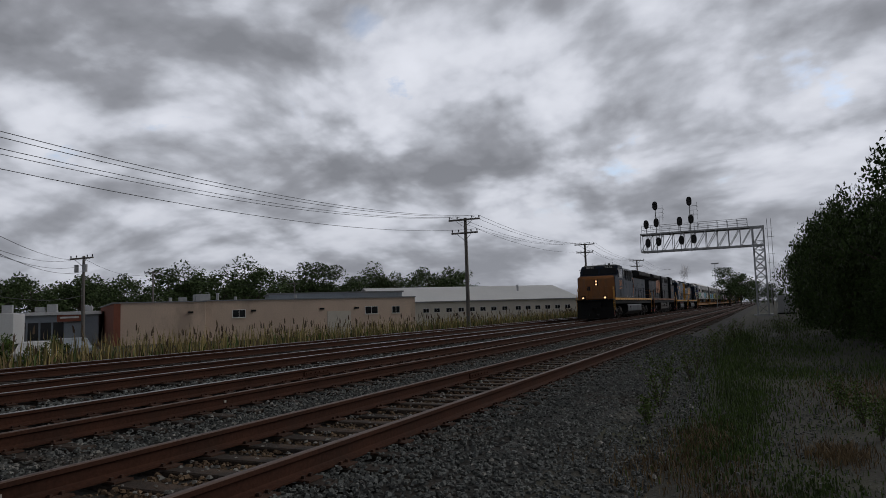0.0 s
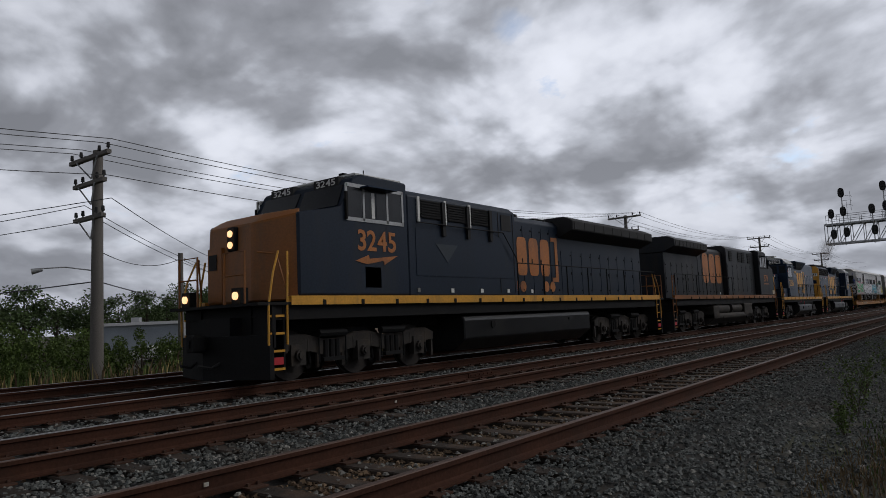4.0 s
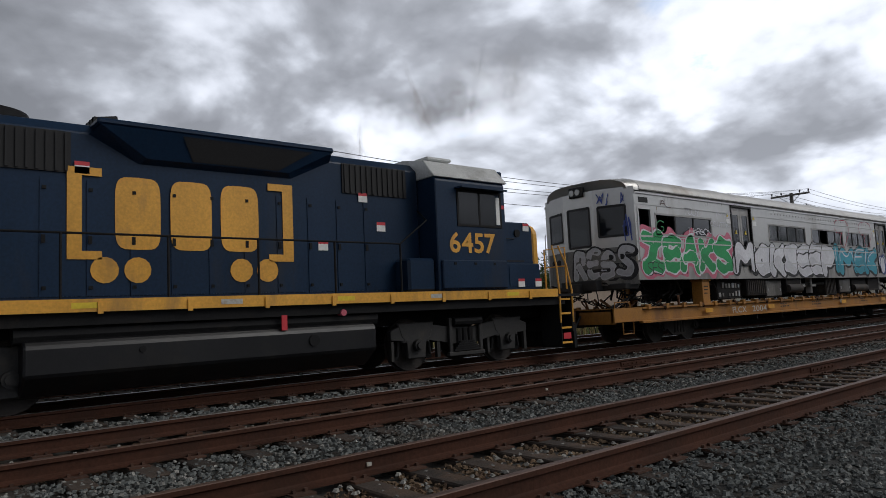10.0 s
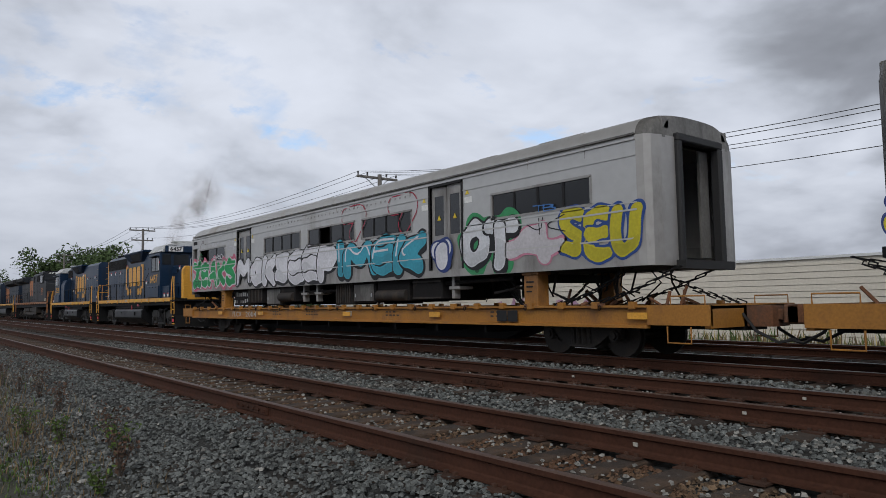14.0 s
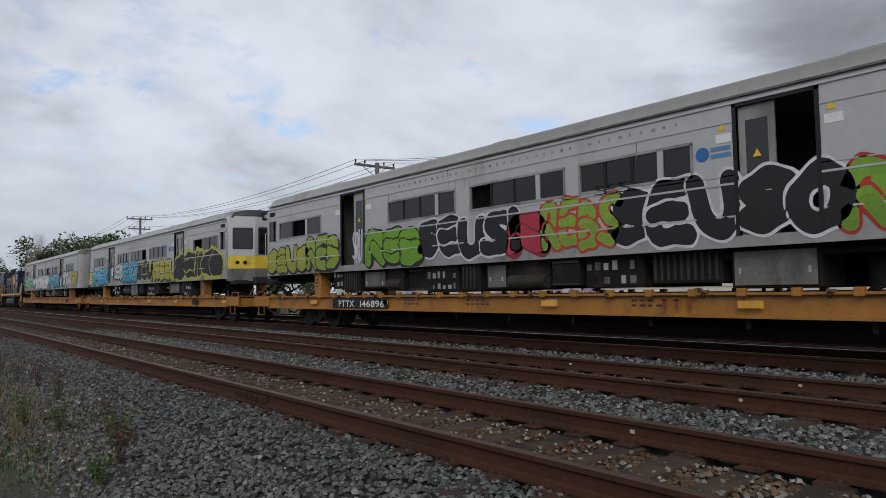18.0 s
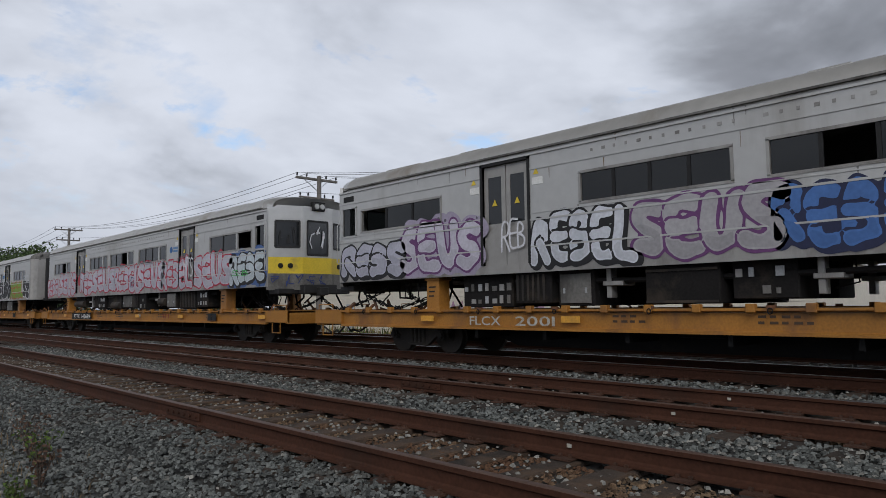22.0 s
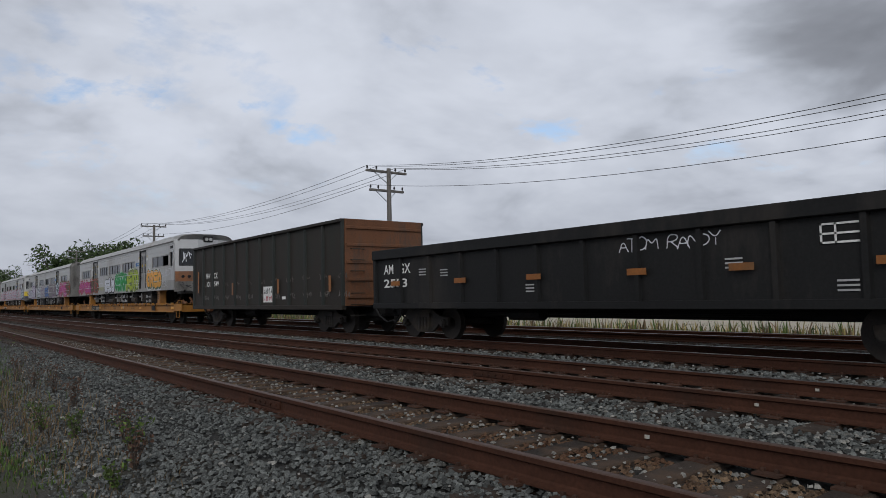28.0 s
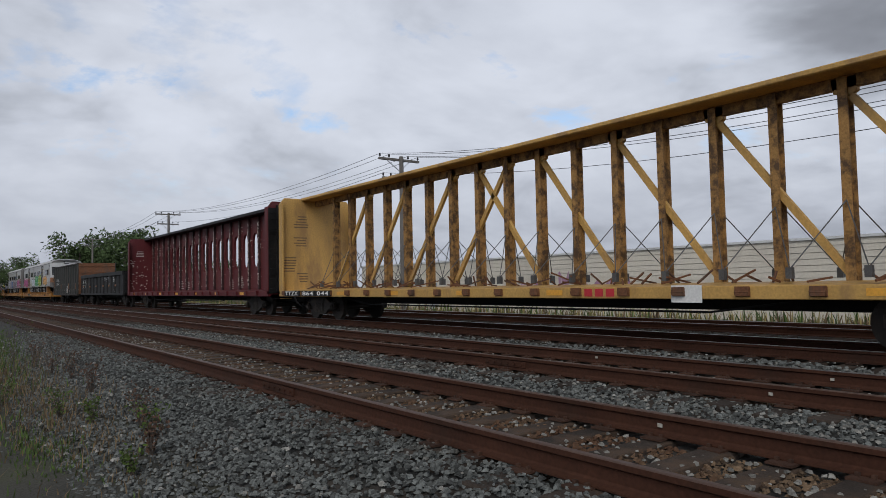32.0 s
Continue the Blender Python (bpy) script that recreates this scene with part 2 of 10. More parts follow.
MAT = dict(
    ballast=mat("ballast_bed", (0.030, 0.030, 0.028), 0.95, var=0.5, scale=0.6, grain=26, bump=0.9, dirt=(0.07, 0.05, 0.035), dirt_amt=0.35, dirt_scale=0.5),
    stone=mat("ballast_stone", (0.108, 0.115, 0.110), 0.9, var=0.25, scale=8, grain=60, bump=0.3, island=0.65, dirt=(0.09, 0.065, 0.045), dirt_amt=0.2, dirt_scale=0.35),
    stone_brown=mat("rusty_ballast_stone", (0.125, 0.084, 0.050), 0.9, var=0.3, scale=8, grain=60, bump=0.3, island=0.65, dirt=(0.10, 0.045, 0.022), dirt_amt=0.45, dirt_scale=0.6),
    stone_pale=mat("pale_ballast_stone", (0.23, 0.225, 0.205), 0.9, var=0.25, scale=8, grain=60, bump=0.3, island=0.4),
    soil=mat("soil", (0.058, 0.048, 0.034), 0.97, var=0.35, scale=0.8, grain=30, bump=0.7, dirt=(0.05, 0.06, 0.022), dirt_amt=0.45, dirt_scale=0.7),
    gravel=mat("gravel_path", (0.049, 0.047, 0.037), 0.95, var=0.45, scale=0.9, grain=34, bump=0.9, dirt=(0.055, 0.062, 0.025), dirt_amt=0.4, dirt_scale=0.45),
    tie=mat("weathered_tie", (0.040, 0.029, 0.022), 0.92, var=0.5, scale=5, grain=55, bump=0.7, island=0.4, dirt=(0.10, 0.06, 0.035), dirt_amt=0.3, dirt_scale=2),
    rail=mat("rail_rust", (0.054, 0.0225, 0.0135), 0.85, spec=0.2, var=0.35, scale=1.6, grain=30, bump=0.3, dirt=(0.035, 0.02, 0.014), dirt_amt=0.35, dirt_scale=0.7),
    railtop=mat("polished_rail_head", (0.30, 0.29, 0.29), 0.34, 0.85, var=0.12, scale=1.0, grain=30, bump=0.03),
    railtop_dull=mat("dull_rail_head", (0.12, 0.075, 0.058), 0.55, 0.4, var=0.2, scale=1.0, grain=30, bump=0.08),
    plate=mat("tie_plate_rust", (0.056, 0.025, 0.014), 0.85, var=0.35, scale=5, grain=50, island=0.3),
    steel_dark=mat("grimy_black_steel", (0.0095, 0.0095, 0.010), 0.7, var=0.4, scale=2.5, grain=30, dirt=(0.026, 0.021, 0.016), dirt_amt=0.15, dirt_scale=1.6, spec=0.2),
    tankblack=mat("glossy_black_tank", (0.007, 0.007, 0.008), 0.38, var=0.3, scale=1.5, grain=25, bump=0.05, dirt=(0.018, 0.016, 0.014), dirt_amt=0.25, spec=0.4),
    truck=mat("dusty_truck_casting", (0.023, 0.019, 0.016), 0.75, var=0.5, scale=3, grain=30, dirt=(0.055, 0.040, 0.028), dirt_amt=0.45, dirt_scale=2.2),
    truck_dark=mat("oily_truck_casting", (0.018, 0.017, 0.016), 0.6, var=0.5, scale=3, grain=30, dirt=(0.040, 0.032, 0.024), dirt_amt=0.35, dirt_scale=2.2),
    wheel=mat("wheel_steel", (0.030, 0.025, 0.022), 0.7, 0.3, var=0.35, scale=5, grain=30, dirt=(0.05, 0.035, 0.025), dirt_amt=0.3),
    blue=mat("dark_blue_paint", (0.008, 0.023, 0.052), 0.36, spec=0.22, var=0.25, scale=0.9, grain=22, bump=0.03, dirt=(0.026, 0.030, 0.038), dirt_amt=0.22, dirt_scale=0.8, streak=4),
    blue_faded=mat("faded_slate_blue_paint", (0.014, 0.023, 0.040), 0.46, spec=0.25, var=0.25, scale=0.9, grain=22, bump=0.03, dirt=(0.026, 0.030, 0.036), dirt_amt=0.25, dirt_scale=0.8, streak=4),
    blue_dirty=mat("grimy_blue_paint", (0.010, 0.0125, 0.017), 0.5, spec=0.3, var=0.35, scale=0.9, grain=22, bump=0.05, dirt=(0.024, 0.021, 0.018), dirt_amt=0.4, dirt_scale=0.8, streak=4),
    black=mat("black_grille", (0.010, 0.010, 0.011), 0.75, var=0.4, scale=2.5, grain=30),
    yellow=mat("golden_yellow_paint", (0.66, 0.33, 0.04), 0.45, var=0.2, scale=1.8, grain=25, bump=0.03, dirt=(0.28, 0.16, 0.05), dirt_amt=0.25, streak=3),
    orange_nose=mat("faded_orange_paint", (0.25, 0.09, 0.016), 0.5, var=0.22, scale=1.6, grain=25, bump=0.04, dirt=(0.14, 0.075, 0.03), dirt_amt=0.3, streak=3),
    logo_orange=mat("dull_orange_lettering", (0.42, 0.15, 0.035), 0.5, var=0.25, scale=1.6, grain=25, bump=0.02, dirt=(0.15, 0.07, 0.04), dirt_amt=0.3),
    silver_roof=mat("pale_cab_roof", (0.52, 0.53, 0.52), 0.45, 0.2, var=0.2, scale=1.5, grain=25, dirt=(0.25, 0.24, 0.22), dirt_amt=0.3),
    white=mat("white_paint", (0.72, 0.72, 0.70), 0.55, var=0.15, scale=2, grain=25, bump=0.03),
    markwhite=mat("worn_white_stencil", (0.45, 0.44, 0.40), 0.65, var=0.25, scale=6, grain=25, bump=0.03, dirt=(0.22, 0.14, 0.06), dirt_amt=0.4, dirt_scale=6),
    red=mat("red_paint", (0.50, 0.028, 0.04), 0.5, var=0.15, scale=2, grain=25, bump=0.03),
    lamp=mat("lit_headlight", (1.0, 0.8, 0.6), 0.2, glow=1.5, glow_col=(1.0, 0.52, 0.24)),
    lens=mat("unlit_lens", (0.35, 0.35, 0.33), 0.15, 0.3, var=0.1),
    stainless=mat("dull_stainless_steel", (0.50, 0.495, 0.48), 0.40, 0.6, var=0.07, scale=0.5, grain=5, bump=0.0, dirt=(0.33, 0.31, 0.28), dirt_amt=0.25, dirt_scale=0.5, streak=8),
    roofsteel=mat("grimy_steel_roof", (0.47, 0.46, 0.44), 0.45, 0.5, var=0.10, scale=0.5, grain=5, bump=0.0, dirt=(0.30, 0.25, 0.20), dirt_amt=0.25, dirt_scale=0.6, streak=3),
    skirt=mat("stained_lower_side", (0.35, 0.34, 0.325), 0.5, 0.4, var=0.12, scale=0.8, grain=5, bump=0.0, dirt=(0.14, 0.13, 0.12), dirt_amt=0.4, dirt_scale=0.9, streak=3),
    under=mat("underfloor_black", (0.011, 0.010, 0.010), 0.85, spec=0.25, var=0.4, scale=3, grain=25, dirt=(0.05, 0.04, 0.03), dirt_amt=0.3),
    interior=mat("railcar_interior", (0.10, 0.095, 0.09), 0.8, var=0.2, scale=2, grain=20),
    rubber=mat("black_rubber", (0.016, 0.016, 0.017), 0.7, var=0.25),
    cabyellow=mat("cab_end_yellow", (0.68, 0.50, 0.03), 0.45, var=0.15, scale=2, grain=22, dirt=(0.3, 0.22, 0.06), dirt_amt=0.2),
    cabbrown=mat("rusty_orange_cab_band", (0.27, 0.105, 0.035), 0.7, var=0.3, scale=2.4, grain=22, dirt=(0.12, 0.07, 0.05), dirt_amt=0.5),
    flat=mat("flatcar_yellow_ochre", (0.33, 0.145, 0.022), 0.6, var=0.25, scale=1.2, grain=25, bump=0.06, dirt=(0.16, 0.075, 0.03), dirt_amt=0.42, dirt_scale=1.1, streak=2),
    flatdeck=mat("flatcar_deck_grime", (0.12, 0.085, 0.055), 0.85, var=0.35, scale=1.2, grain=25),
    endgrime=mat("grimy_car_end", (0.16, 0.155, 0.145), 0.6, 0.2, var=0.3, scale=1.2, grain=18, dirt=(0.05, 0.045, 0.04), dirt_amt=0.45, dirt_scale=1.5, streak=3),
    darkpost=mat("dark_scuffed_post", (0.030, 0.010, 0.010), 0.65, var=0.4, scale=2.0, grain=20, dirt=(0.10, 0.03, 0.028), dirt_amt=0.35, dirt_scale=3.0),
    gon_post=mat("dark_green_black_post", (0.013, 0.017, 0.014), 0.65, var=0.35, scale=1.0, grain=20, bump=0.06, dirt=(0.03, 0.025, 0.02), dirt_amt=0.3, streak=3),
    brown_gon=mat("brown_gondola_paint", (0.020, 0.0145, 0.010), 0.7, var=0.35, scale=0.9, grain=20, bump=0.08, dirt=(0.018, 0.020, 0.016), dirt_amt=0.45, dirt_scale=0.9, streak=3),
    rust=mat("heavy_rust", (0.16, 0.066, 0.028), 0.85, var=0.4, scale=1.5, grain=25, bump=0.15, dirt=(0.07, 0.05, 0.04), dirt_amt=0.5, dirt_scale=1.5, streak=3),
    black_gon=mat("black_gondola_paint", (0.010, 0.010, 0.010), 0.62, spec=0.3, var=0.35, scale=1.0, grain=20, bump=0.08, dirt=(0.035, 0.03, 0.026), dirt_amt=0.3, dirt_scale=0.9, streak=3),
    maroon=mat("centerbeam_red", (0.088, 0.005, 0.007), 0.6, var=0.3, scale=0.9, grain=20, bump=0.06, dirt=(0.09, 0.02, 0.018), dirt_amt=0.4, dirt_scale=0.9, streak=3),
    beam_yellow=mat("centerbeam_yellow", (0.50, 0.30, 0.085), 0.6, var=0.25, scale=1.0, grain=20, bump=0.06, dirt=(0.27, 0.16, 0.07), dirt_amt=0.4, dirt_scale=1.3, streak=3),
    beam_rust=mat("centerbeam_rusted_post", (0.33, 0.18, 0.055), 0.75, var=0.35, scale=1.5, grain=30, bump=0.1, dirt=(0.040, 0.022, 0.014), dirt_amt=0.6, dirt_scale=4.5),
    cable=mat("steel_cable", (0.12, 0.12, 0.12), 0.5, 0.6),
    pole=mat("weathered_pole_wood", (0.16, 0.148, 0.135), 0.9, var=0.3, scale=3, grain=40, bump=0.3, streak=6),
    wire=mat("dark_wire", (0.03, 0.03, 0.03), 0.6),
    galv=mat("galvanised_steel", (0.40, 0.41, 0.42), 0.5, 0.4, var=0.2, scale=2, grain=30),
    sigblack=mat("signal_black", (0.012, 0.012, 0.013), 0.6, var=0.2),
    beige=mat("beige_block_wall", (0.60, 0.47, 0.37), 0.9, var=0.12, scale=0.4, grain=8, bump=0.08, dirt=(0.36, 0.28, 0.22), dirt_amt=0.3, dirt_scale=0.25, streak=2),
    brickred=mat("red_brick_corner", (0.24, 0.085, 0.055), 0.9, var=0.25, scale=1, grain=12),
    whitemetal=mat("white_metal_siding", (0.66, 0.67, 0.67), 0.5, 0.1, var=0.08, scale=0.3, grain=8, bump=0.03),
    creamwall=mat("cream_metal_siding", (0.60, 0.56, 0.48), 0.6, var=0.1, scale=0.3, grain=8, bump=0.03, dirt=(0.5, 0.46, 0.40), dirt_amt=0.25, dirt_scale=0.4, streak=2),
    greyroof=mat("grey_roof", (0.22, 0.23, 0.24), 0.7, var=0.2, scale=0.5, grain=10),
    bgrey=mat("bluish_grey_panel", (0.30, 0.34, 0.38), 0.6, var=0.2, scale=0.5, grain=10),
    window_dark=mat("dark_window", (0.02, 0.022, 0.025), 0.12, var=0.2),
    purple=mat("faded_purple_spray", (0.36, 0.21, 0.31), 0.8, var=0.3, scale=2.0, grain=15, dirt=(0.55, 0.5, 0.45), dirt_amt=0.45, dirt_scale=2.5, streak=3),
    bark=mat("bark", (0.075, 0.06, 0.048), 0.95, var=0.35, scale=6, grain=40, bump=0.5, streak=4),
    leaf=mat("leaf_green", (0.075, 0.115, 0.025), 0.65, var=0.3, scale=0.6, grain=8, bump=0, island=0.45, spec=0.25),
    leaf_dark=mat("leaf_dark_green", (0.042, 0.072, 0.017), 0.65, var=0.3, scale=0.6, grain=8, bump=0, island=0.45, spec=0.25),
    leaf_far=mat("distant_leaf_green", (0.070, 0.105, 0.040), 0.7, var=0.3, scale=0.3, grain=4, bump=0, island=0.4, spec=0.2),
    reed=mat("reed_straw", (0.36, 0.285, 0.11), 0.8, var=0.25, scale=0.5, grain=10, bump=0, island=0.5, dirt=(0.085, 0.11, 0.03), dirt_amt=0.5, dirt_scale=0.35),
    plume=mat("reed_plume", (0.11, 0.078, 0.05), 0.9, var=0.3, bump=0, island=0.4),
    grass=mat("grass_green", (0.060, 0.100, 0.018), 0.75, var=0.3, scale=0.8, grain=10, bump=0, island=0.5),
    dry=mat("dry_grass", (0.15, 0.105, 0.055), 0.85, var=0.3, scale=0.8, grain=10, bump=0, island=0.5),
    weedred=mat("dead_reddish_weed", (0.10, 0.055, 0.035), 0.9, var=0.3, bump=0, island=0.4),
    pane=glass("tinted_window_pane", (0.006, 0.007, 0.008), 0.10),
)
GRAF = {}


def paint(r, g, b):
    """Spray paint of one colour."""
    key = (r, g, b)
    if key not in GRAF:
        GRAF[key] = mat("spray_paint", (r, g, b), 0.6, var=0.18, scale=1.6, grain=15, bump=0.02, dirt=(r * 0.7, g * 0.75, b * 0.75), dirt_amt=0.2)
    return GRAF[key]


# ---- mesh helpers ----
def box(bm, x0, x1, y0, y1, z0, z1):
    v = [bm.verts.new((x, y, z)) for x in (x0, x1) for y in (y0, y1) for z in (z0, z1)]
    for f in ((0, 1, 3, 2), (4, 6, 7, 5), (0, 4, 5, 1), (2, 3, 7, 6), (0, 2, 6, 4), (1, 5, 7, 3)):
        bm.faces.new([v[i] for i in f])
    return v


def rod(bm, p0, p1, r, n=6, r2=None):
    """A round bar from p0 to p1."""
    p0, p1 = Vector(p0), Vector(p1)
    d = (p1 - p0)
    if d.length < 1e-6:
        return
    u = d.orthogonal().normalized()
    w = d.normalized().cross(u)
    r2 = r if r2 is None else r2
    a, b = [], []
    for i in range(n):
        t = 2 * math.pi * i / n
        o = u * math.cos(t) + w * math.sin(t)
        a.append(bm.verts.new(p0 + o * r))
        b.append(bm.verts.new(p1 + o * r2))
    for i in range(n):
        j = (i + 1) % n
        bm.faces.new((a[i], a[j], b[j], b[i]))
    bm.faces.new(a[::-1])
    bm.faces.new(b)


def path(bm, pts, r, n=6):
    """A bent round bar through the points, in one piece."""
    pts = [Vector(p) for p in pts]
    rings, u = [], None
    for i, p in enumerate(pts):
        d = (pts[min(i + 1, len(pts) - 1)] - pts[max(i - 1, 0)])
        d = d.normalized() if d.length > 1e-6 else Vector((0, 0, 1))
        u = d.orthogonal().normalized() if u is None else (u - d * u.dot(d))
        u = u.normalized() if u.length > 1e-3 else d.orthogonal().normalized()
        w = d.cross(u)
        rings.append([bm.verts.new(p + (u * math.cos(2 * math.pi * k / n) + w * math.sin(2 * math.pi * k / n)) * r) for k in range(n)])
    for q0, q1 in zip(rings, rings[1:]):
        for k in range(n):
            j = (k + 1) % n
            bm.faces.new((q0[k], q0[j], q1[j], q1[k]))
    bm.faces.new(rings[0][::-1])
    bm.faces.new(rings[-1])


def prism(bm, pts, lo, hi, axis="x"):
    """A polygon drawn out along an axis. pts are (y, z) for x, (x, z) for y, (x, y) for z."""
    def place(p, t):
        return {"x": (t, p[0], p[1]), "y": (p[0], t, p[1]), "z": (p[0], p[1], t)}[axis]
    a = [bm.verts.new(place(p, lo)) for p in pts]
    b = [bm.verts.new(place(p, hi)) for p in pts]
    n = len(pts)
    for i in range(n):
        j = (i + 1) % n
        bm.faces.new((a[i], a[j], b[j], b[i]))
    bm.faces.new(a[::-1])
    bm.faces.new(b)


def bar(bm, p0, p1, w, h):
    """A flat bar from p0 to p1; w across x, h across the rest."""
    p0, p1 = Vector(p0), Vector(p1)
    d = (p1 - p0).normalized()
    u = Vector((1, 0, 0)) if abs(d.x) < 0.9 else Vector((0, 1, 0))
    v = d.cross(u).normalized()
    u = v.cross(d).normalized()
    q = [[bm.verts.new(p + u * (w / 2) * a + v * (h / 2) * b) for a, b in ((-1, -1), (1, -1), (1, 1), (-1, 1))] for p in (p0, p1)]
    for i in range(4):
        j = (i + 1) % 4
        bm.faces.new((q[0][i], q[0][j], q[1][j], q[1][i]))
    bm.faces.new(q[0][::-1])
    bm.faces.new(q[1])


def part(name, bm, material, parent=None, label="", smooth=False, bevel=0.0):
    if bevel:
        bmesh.ops.bevel(bm, geom=bm.edges[:], offset=bevel, segments=1, affect="EDGES", clamp_overlap=True)
    bmesh.ops.recalc_face_normals(bm, faces=bm.faces)
    me = bpy.data.meshes.new(name)
    bm.to_mesh(me)
    bm.free()
    if smooth:
        me.polygons.foreach_set("use_smooth", [True] * len(me.polygons))
        me.set_sharp_from_angle(angle=radians(40))
    me.materials.append(MAT[material] if isinstance(material, str) else material)
    ob = new(name, me)
    if parent is not None:
        ob.parent = parent
    if label:
        tagged(ob, label)
    return ob


def thing(name, label, category, group="", kind=""):
    ob = new(name)
    ob.empty_display_size = 0.3
    return tagged(ob, label, category, group, kind)


def boxes(*dims):
    bm = bmesh.new()
    for d in dims:
        box(bm, *d)
    return bm


def rods(*specs):
    bm = bmesh.new()
    for s in specs:
        rod(bm, *s)
    return bm


def flat_mesh(name, verts, faces, material, parent=None):
    """A large joined mesh from arrays."""
    me = bpy.data.meshes.new(name)
    me.from_pydata(verts, [], faces)
    me.update()
    me.materials.append(MAT[material] if isinstance(material, str) else material)
    ob = new(name, me)
    if parent is not None:
        ob.parent = parent
    return ob


GLYPHS = {}


def cut_glyphs():
    """The built-in font's characters as flat meshes, once for every stroke weight that is used."""
    plain = "0123456789ABCDEFGHIJKLMNOPQRSTUVWXYZabhimnotory"
    for fat, chars in ((0.0, plain), (0.01, plain), (0.02, plain), (0.03, "0123456789"), (0.05, plain), (0.095, plain)):
        for ch in dict.fromkeys(chars):
            cu = bpy.data.curves.new("letters", "FONT")
            cu.body, cu.offset, cu.resolution_u = ch, fat, 3
            ob = bpy.data.objects.new("letters", cu)
            scene.collection.objects.link(ob)
            me = bpy.data.meshes.new_from_object(ob.evaluated_get(bpy.context.evaluated_depsgraph_get()))
            GLYPHS[ch, fat] = (np.array([v.co[:2] for v in me.vertices]), [tuple(p.vertices) for p in me.polygons])
            bpy.data.objects.remove(ob)
            bpy.data.curves.remove(cu)
            bpy.data.meshes.remove(me)


cut_glyphs()


def letters(text, fat=0.0, spacing=1.0, swing=0.0):
    """A word as (verts, faces), its plain strokes scaled into a unit square; fatter strokes reach beyond it. swing tilts and swells single letters."""
    vs, fs, cores, pen, base = [], [], [], 0.0, 0
    rg = random.Random(len(text) * 31 + ord(text[0]))
    for ch in text:
        if ch == " ":
            pen += 0.3
            continue
        v, f = GLYPHS[ch, fat]
        core = GLYPHS[ch, 0.0][0]
        lo, hi = core.min(0), core.max(0)
        mid = (lo + hi) / 2
        t, k, dy = rg.uniform(-0.16, 0.16) * swing, 1 + rg.uniform(-0.08, 0.22) * swing, rg.uniform(-0.06, 0.06) * swing
        m = np.array([[math.cos(t), -math.sin(t)], [math.sin(t), math.cos(t)]]) * k
        move = np.array([pen + (hi[0] - lo[0]) / 2, mid[1] + dy])
        vs.append((v - mid) @ m.T + move)
        cores.append((core - mid) @ m.T + move)
        fs += [tuple(i + base for i in p) for p in f]
        base += len(v)
        pen += hi[0] - lo[0] + 0.09 * spacing - 0.05 * swing
    vs, cores = np.concatenate(vs), np.concatenate(cores)
    lo, hi = cores.min(0), cores.max(0)
    return (vs - lo) / (hi - lo), fs


def sign(name, text, parent, side, x, y0, y1, z0, z1, material, fat=0.0, spacing=1.0, wobble=0.0, label="", pad=0.0):
    """Letters on the flank of a vehicle, filling y0..y1 and z0..z1. side +1 or -1: the flank that they stand on; x: its distance from the middle."""
    vs, fs = letters(text, fat, spacing, wobble)
    y0, y1, z0, z1 = y0 - pad, y1 + pad, z0 - pad, z1 + pad
    out = []
    for u, v in vs:
        w = wobble * math.sin(u * 23.0) * (z1 - z0) * 0.12 + wobble * math.sin(u * 9.0 + 1) * (z1 - z0) * 0.06
        y = y0 + u * (y1 - y0) if side > 0 else y1 - u * (y1 - y0)
        out.append((side * x, y, z0 + v * (z1 - z0) + w))
    ob = flat_mesh(name, out, fs, material, parent)
    if label:
        tagged(ob, label)
    return ob

# ---- the ground and the four tracks ----
TRACKS = (-4.31, -7.99, -12.10, -16.60)      # centre lines; rail tops are at z = 0
GA = 0.753


def ground_z(x):
    """Height of the formation across the tracks."""
    pts = ((-400, -1.6), (-60, -1.4), (-23.0, -1.15), (-20.5, -0.75), (-18.6, -0.30), (-3.0, -0.25), (-2.3, -0.33), (-1.5, -0.50), (-0.6, -0.56), (2, -0.55), (5, -0.45), (400, -0.4))
    for (a, za), (b, zb) in zip(pts, pts[1:]):
        if x <= b:
            return za + (zb - za) * (x - a) / (b - a)
    return pts[-1][1]


def build_ground():
    xs = [-2500, -900, -400, -200, -100, -60, -40, -30, -26] + list(np.arange(-24, 12.01, 0.5)) + [14, 18, 25, 40, 80, 200, 600, 2500]
    ys = [-2500, -900, -400, -200, -120] + list(np.arange(-80, 100.1, 2.0)) + [120, 160, 200, 400, 900, 2500]
    vs, fs = [], []
    for y in ys:
        for x in xs:
            amp = 0.05 if x > -2.5 else 0.015
            vs.append((x, y, ground_z(max(-400, min(400, x))) + amp * noise.noise((x * 0.6, y * 0.35, 0)) + 0.02 * noise.noise((x * 2.1, y * 1.7, 3))))
    n = len(xs)
    for j in range(len(ys) - 1):
        for i in range(n - 1):
            (fs).append((j * n + i, j * n + i + 1, (j + 1) * n + i + 1, (j + 1) * n + i))
    ob = flat_mesh("ground", vs, fs, "soil")
    me = ob.data
    me.materials.append(MAT["ballast"])
    me.materials.append(MAT["gravel"])
    for p in me.polygons:
        x = p.center.x
        p.material_index = 1 if -19.2 < x < -1.8 else (2 if -1.8 <= x < 3.4 else 0)
    tagged(ob, "grey ballast bed with gravel and weedy soil beside it", "ground", kind="structure")


build_ground()


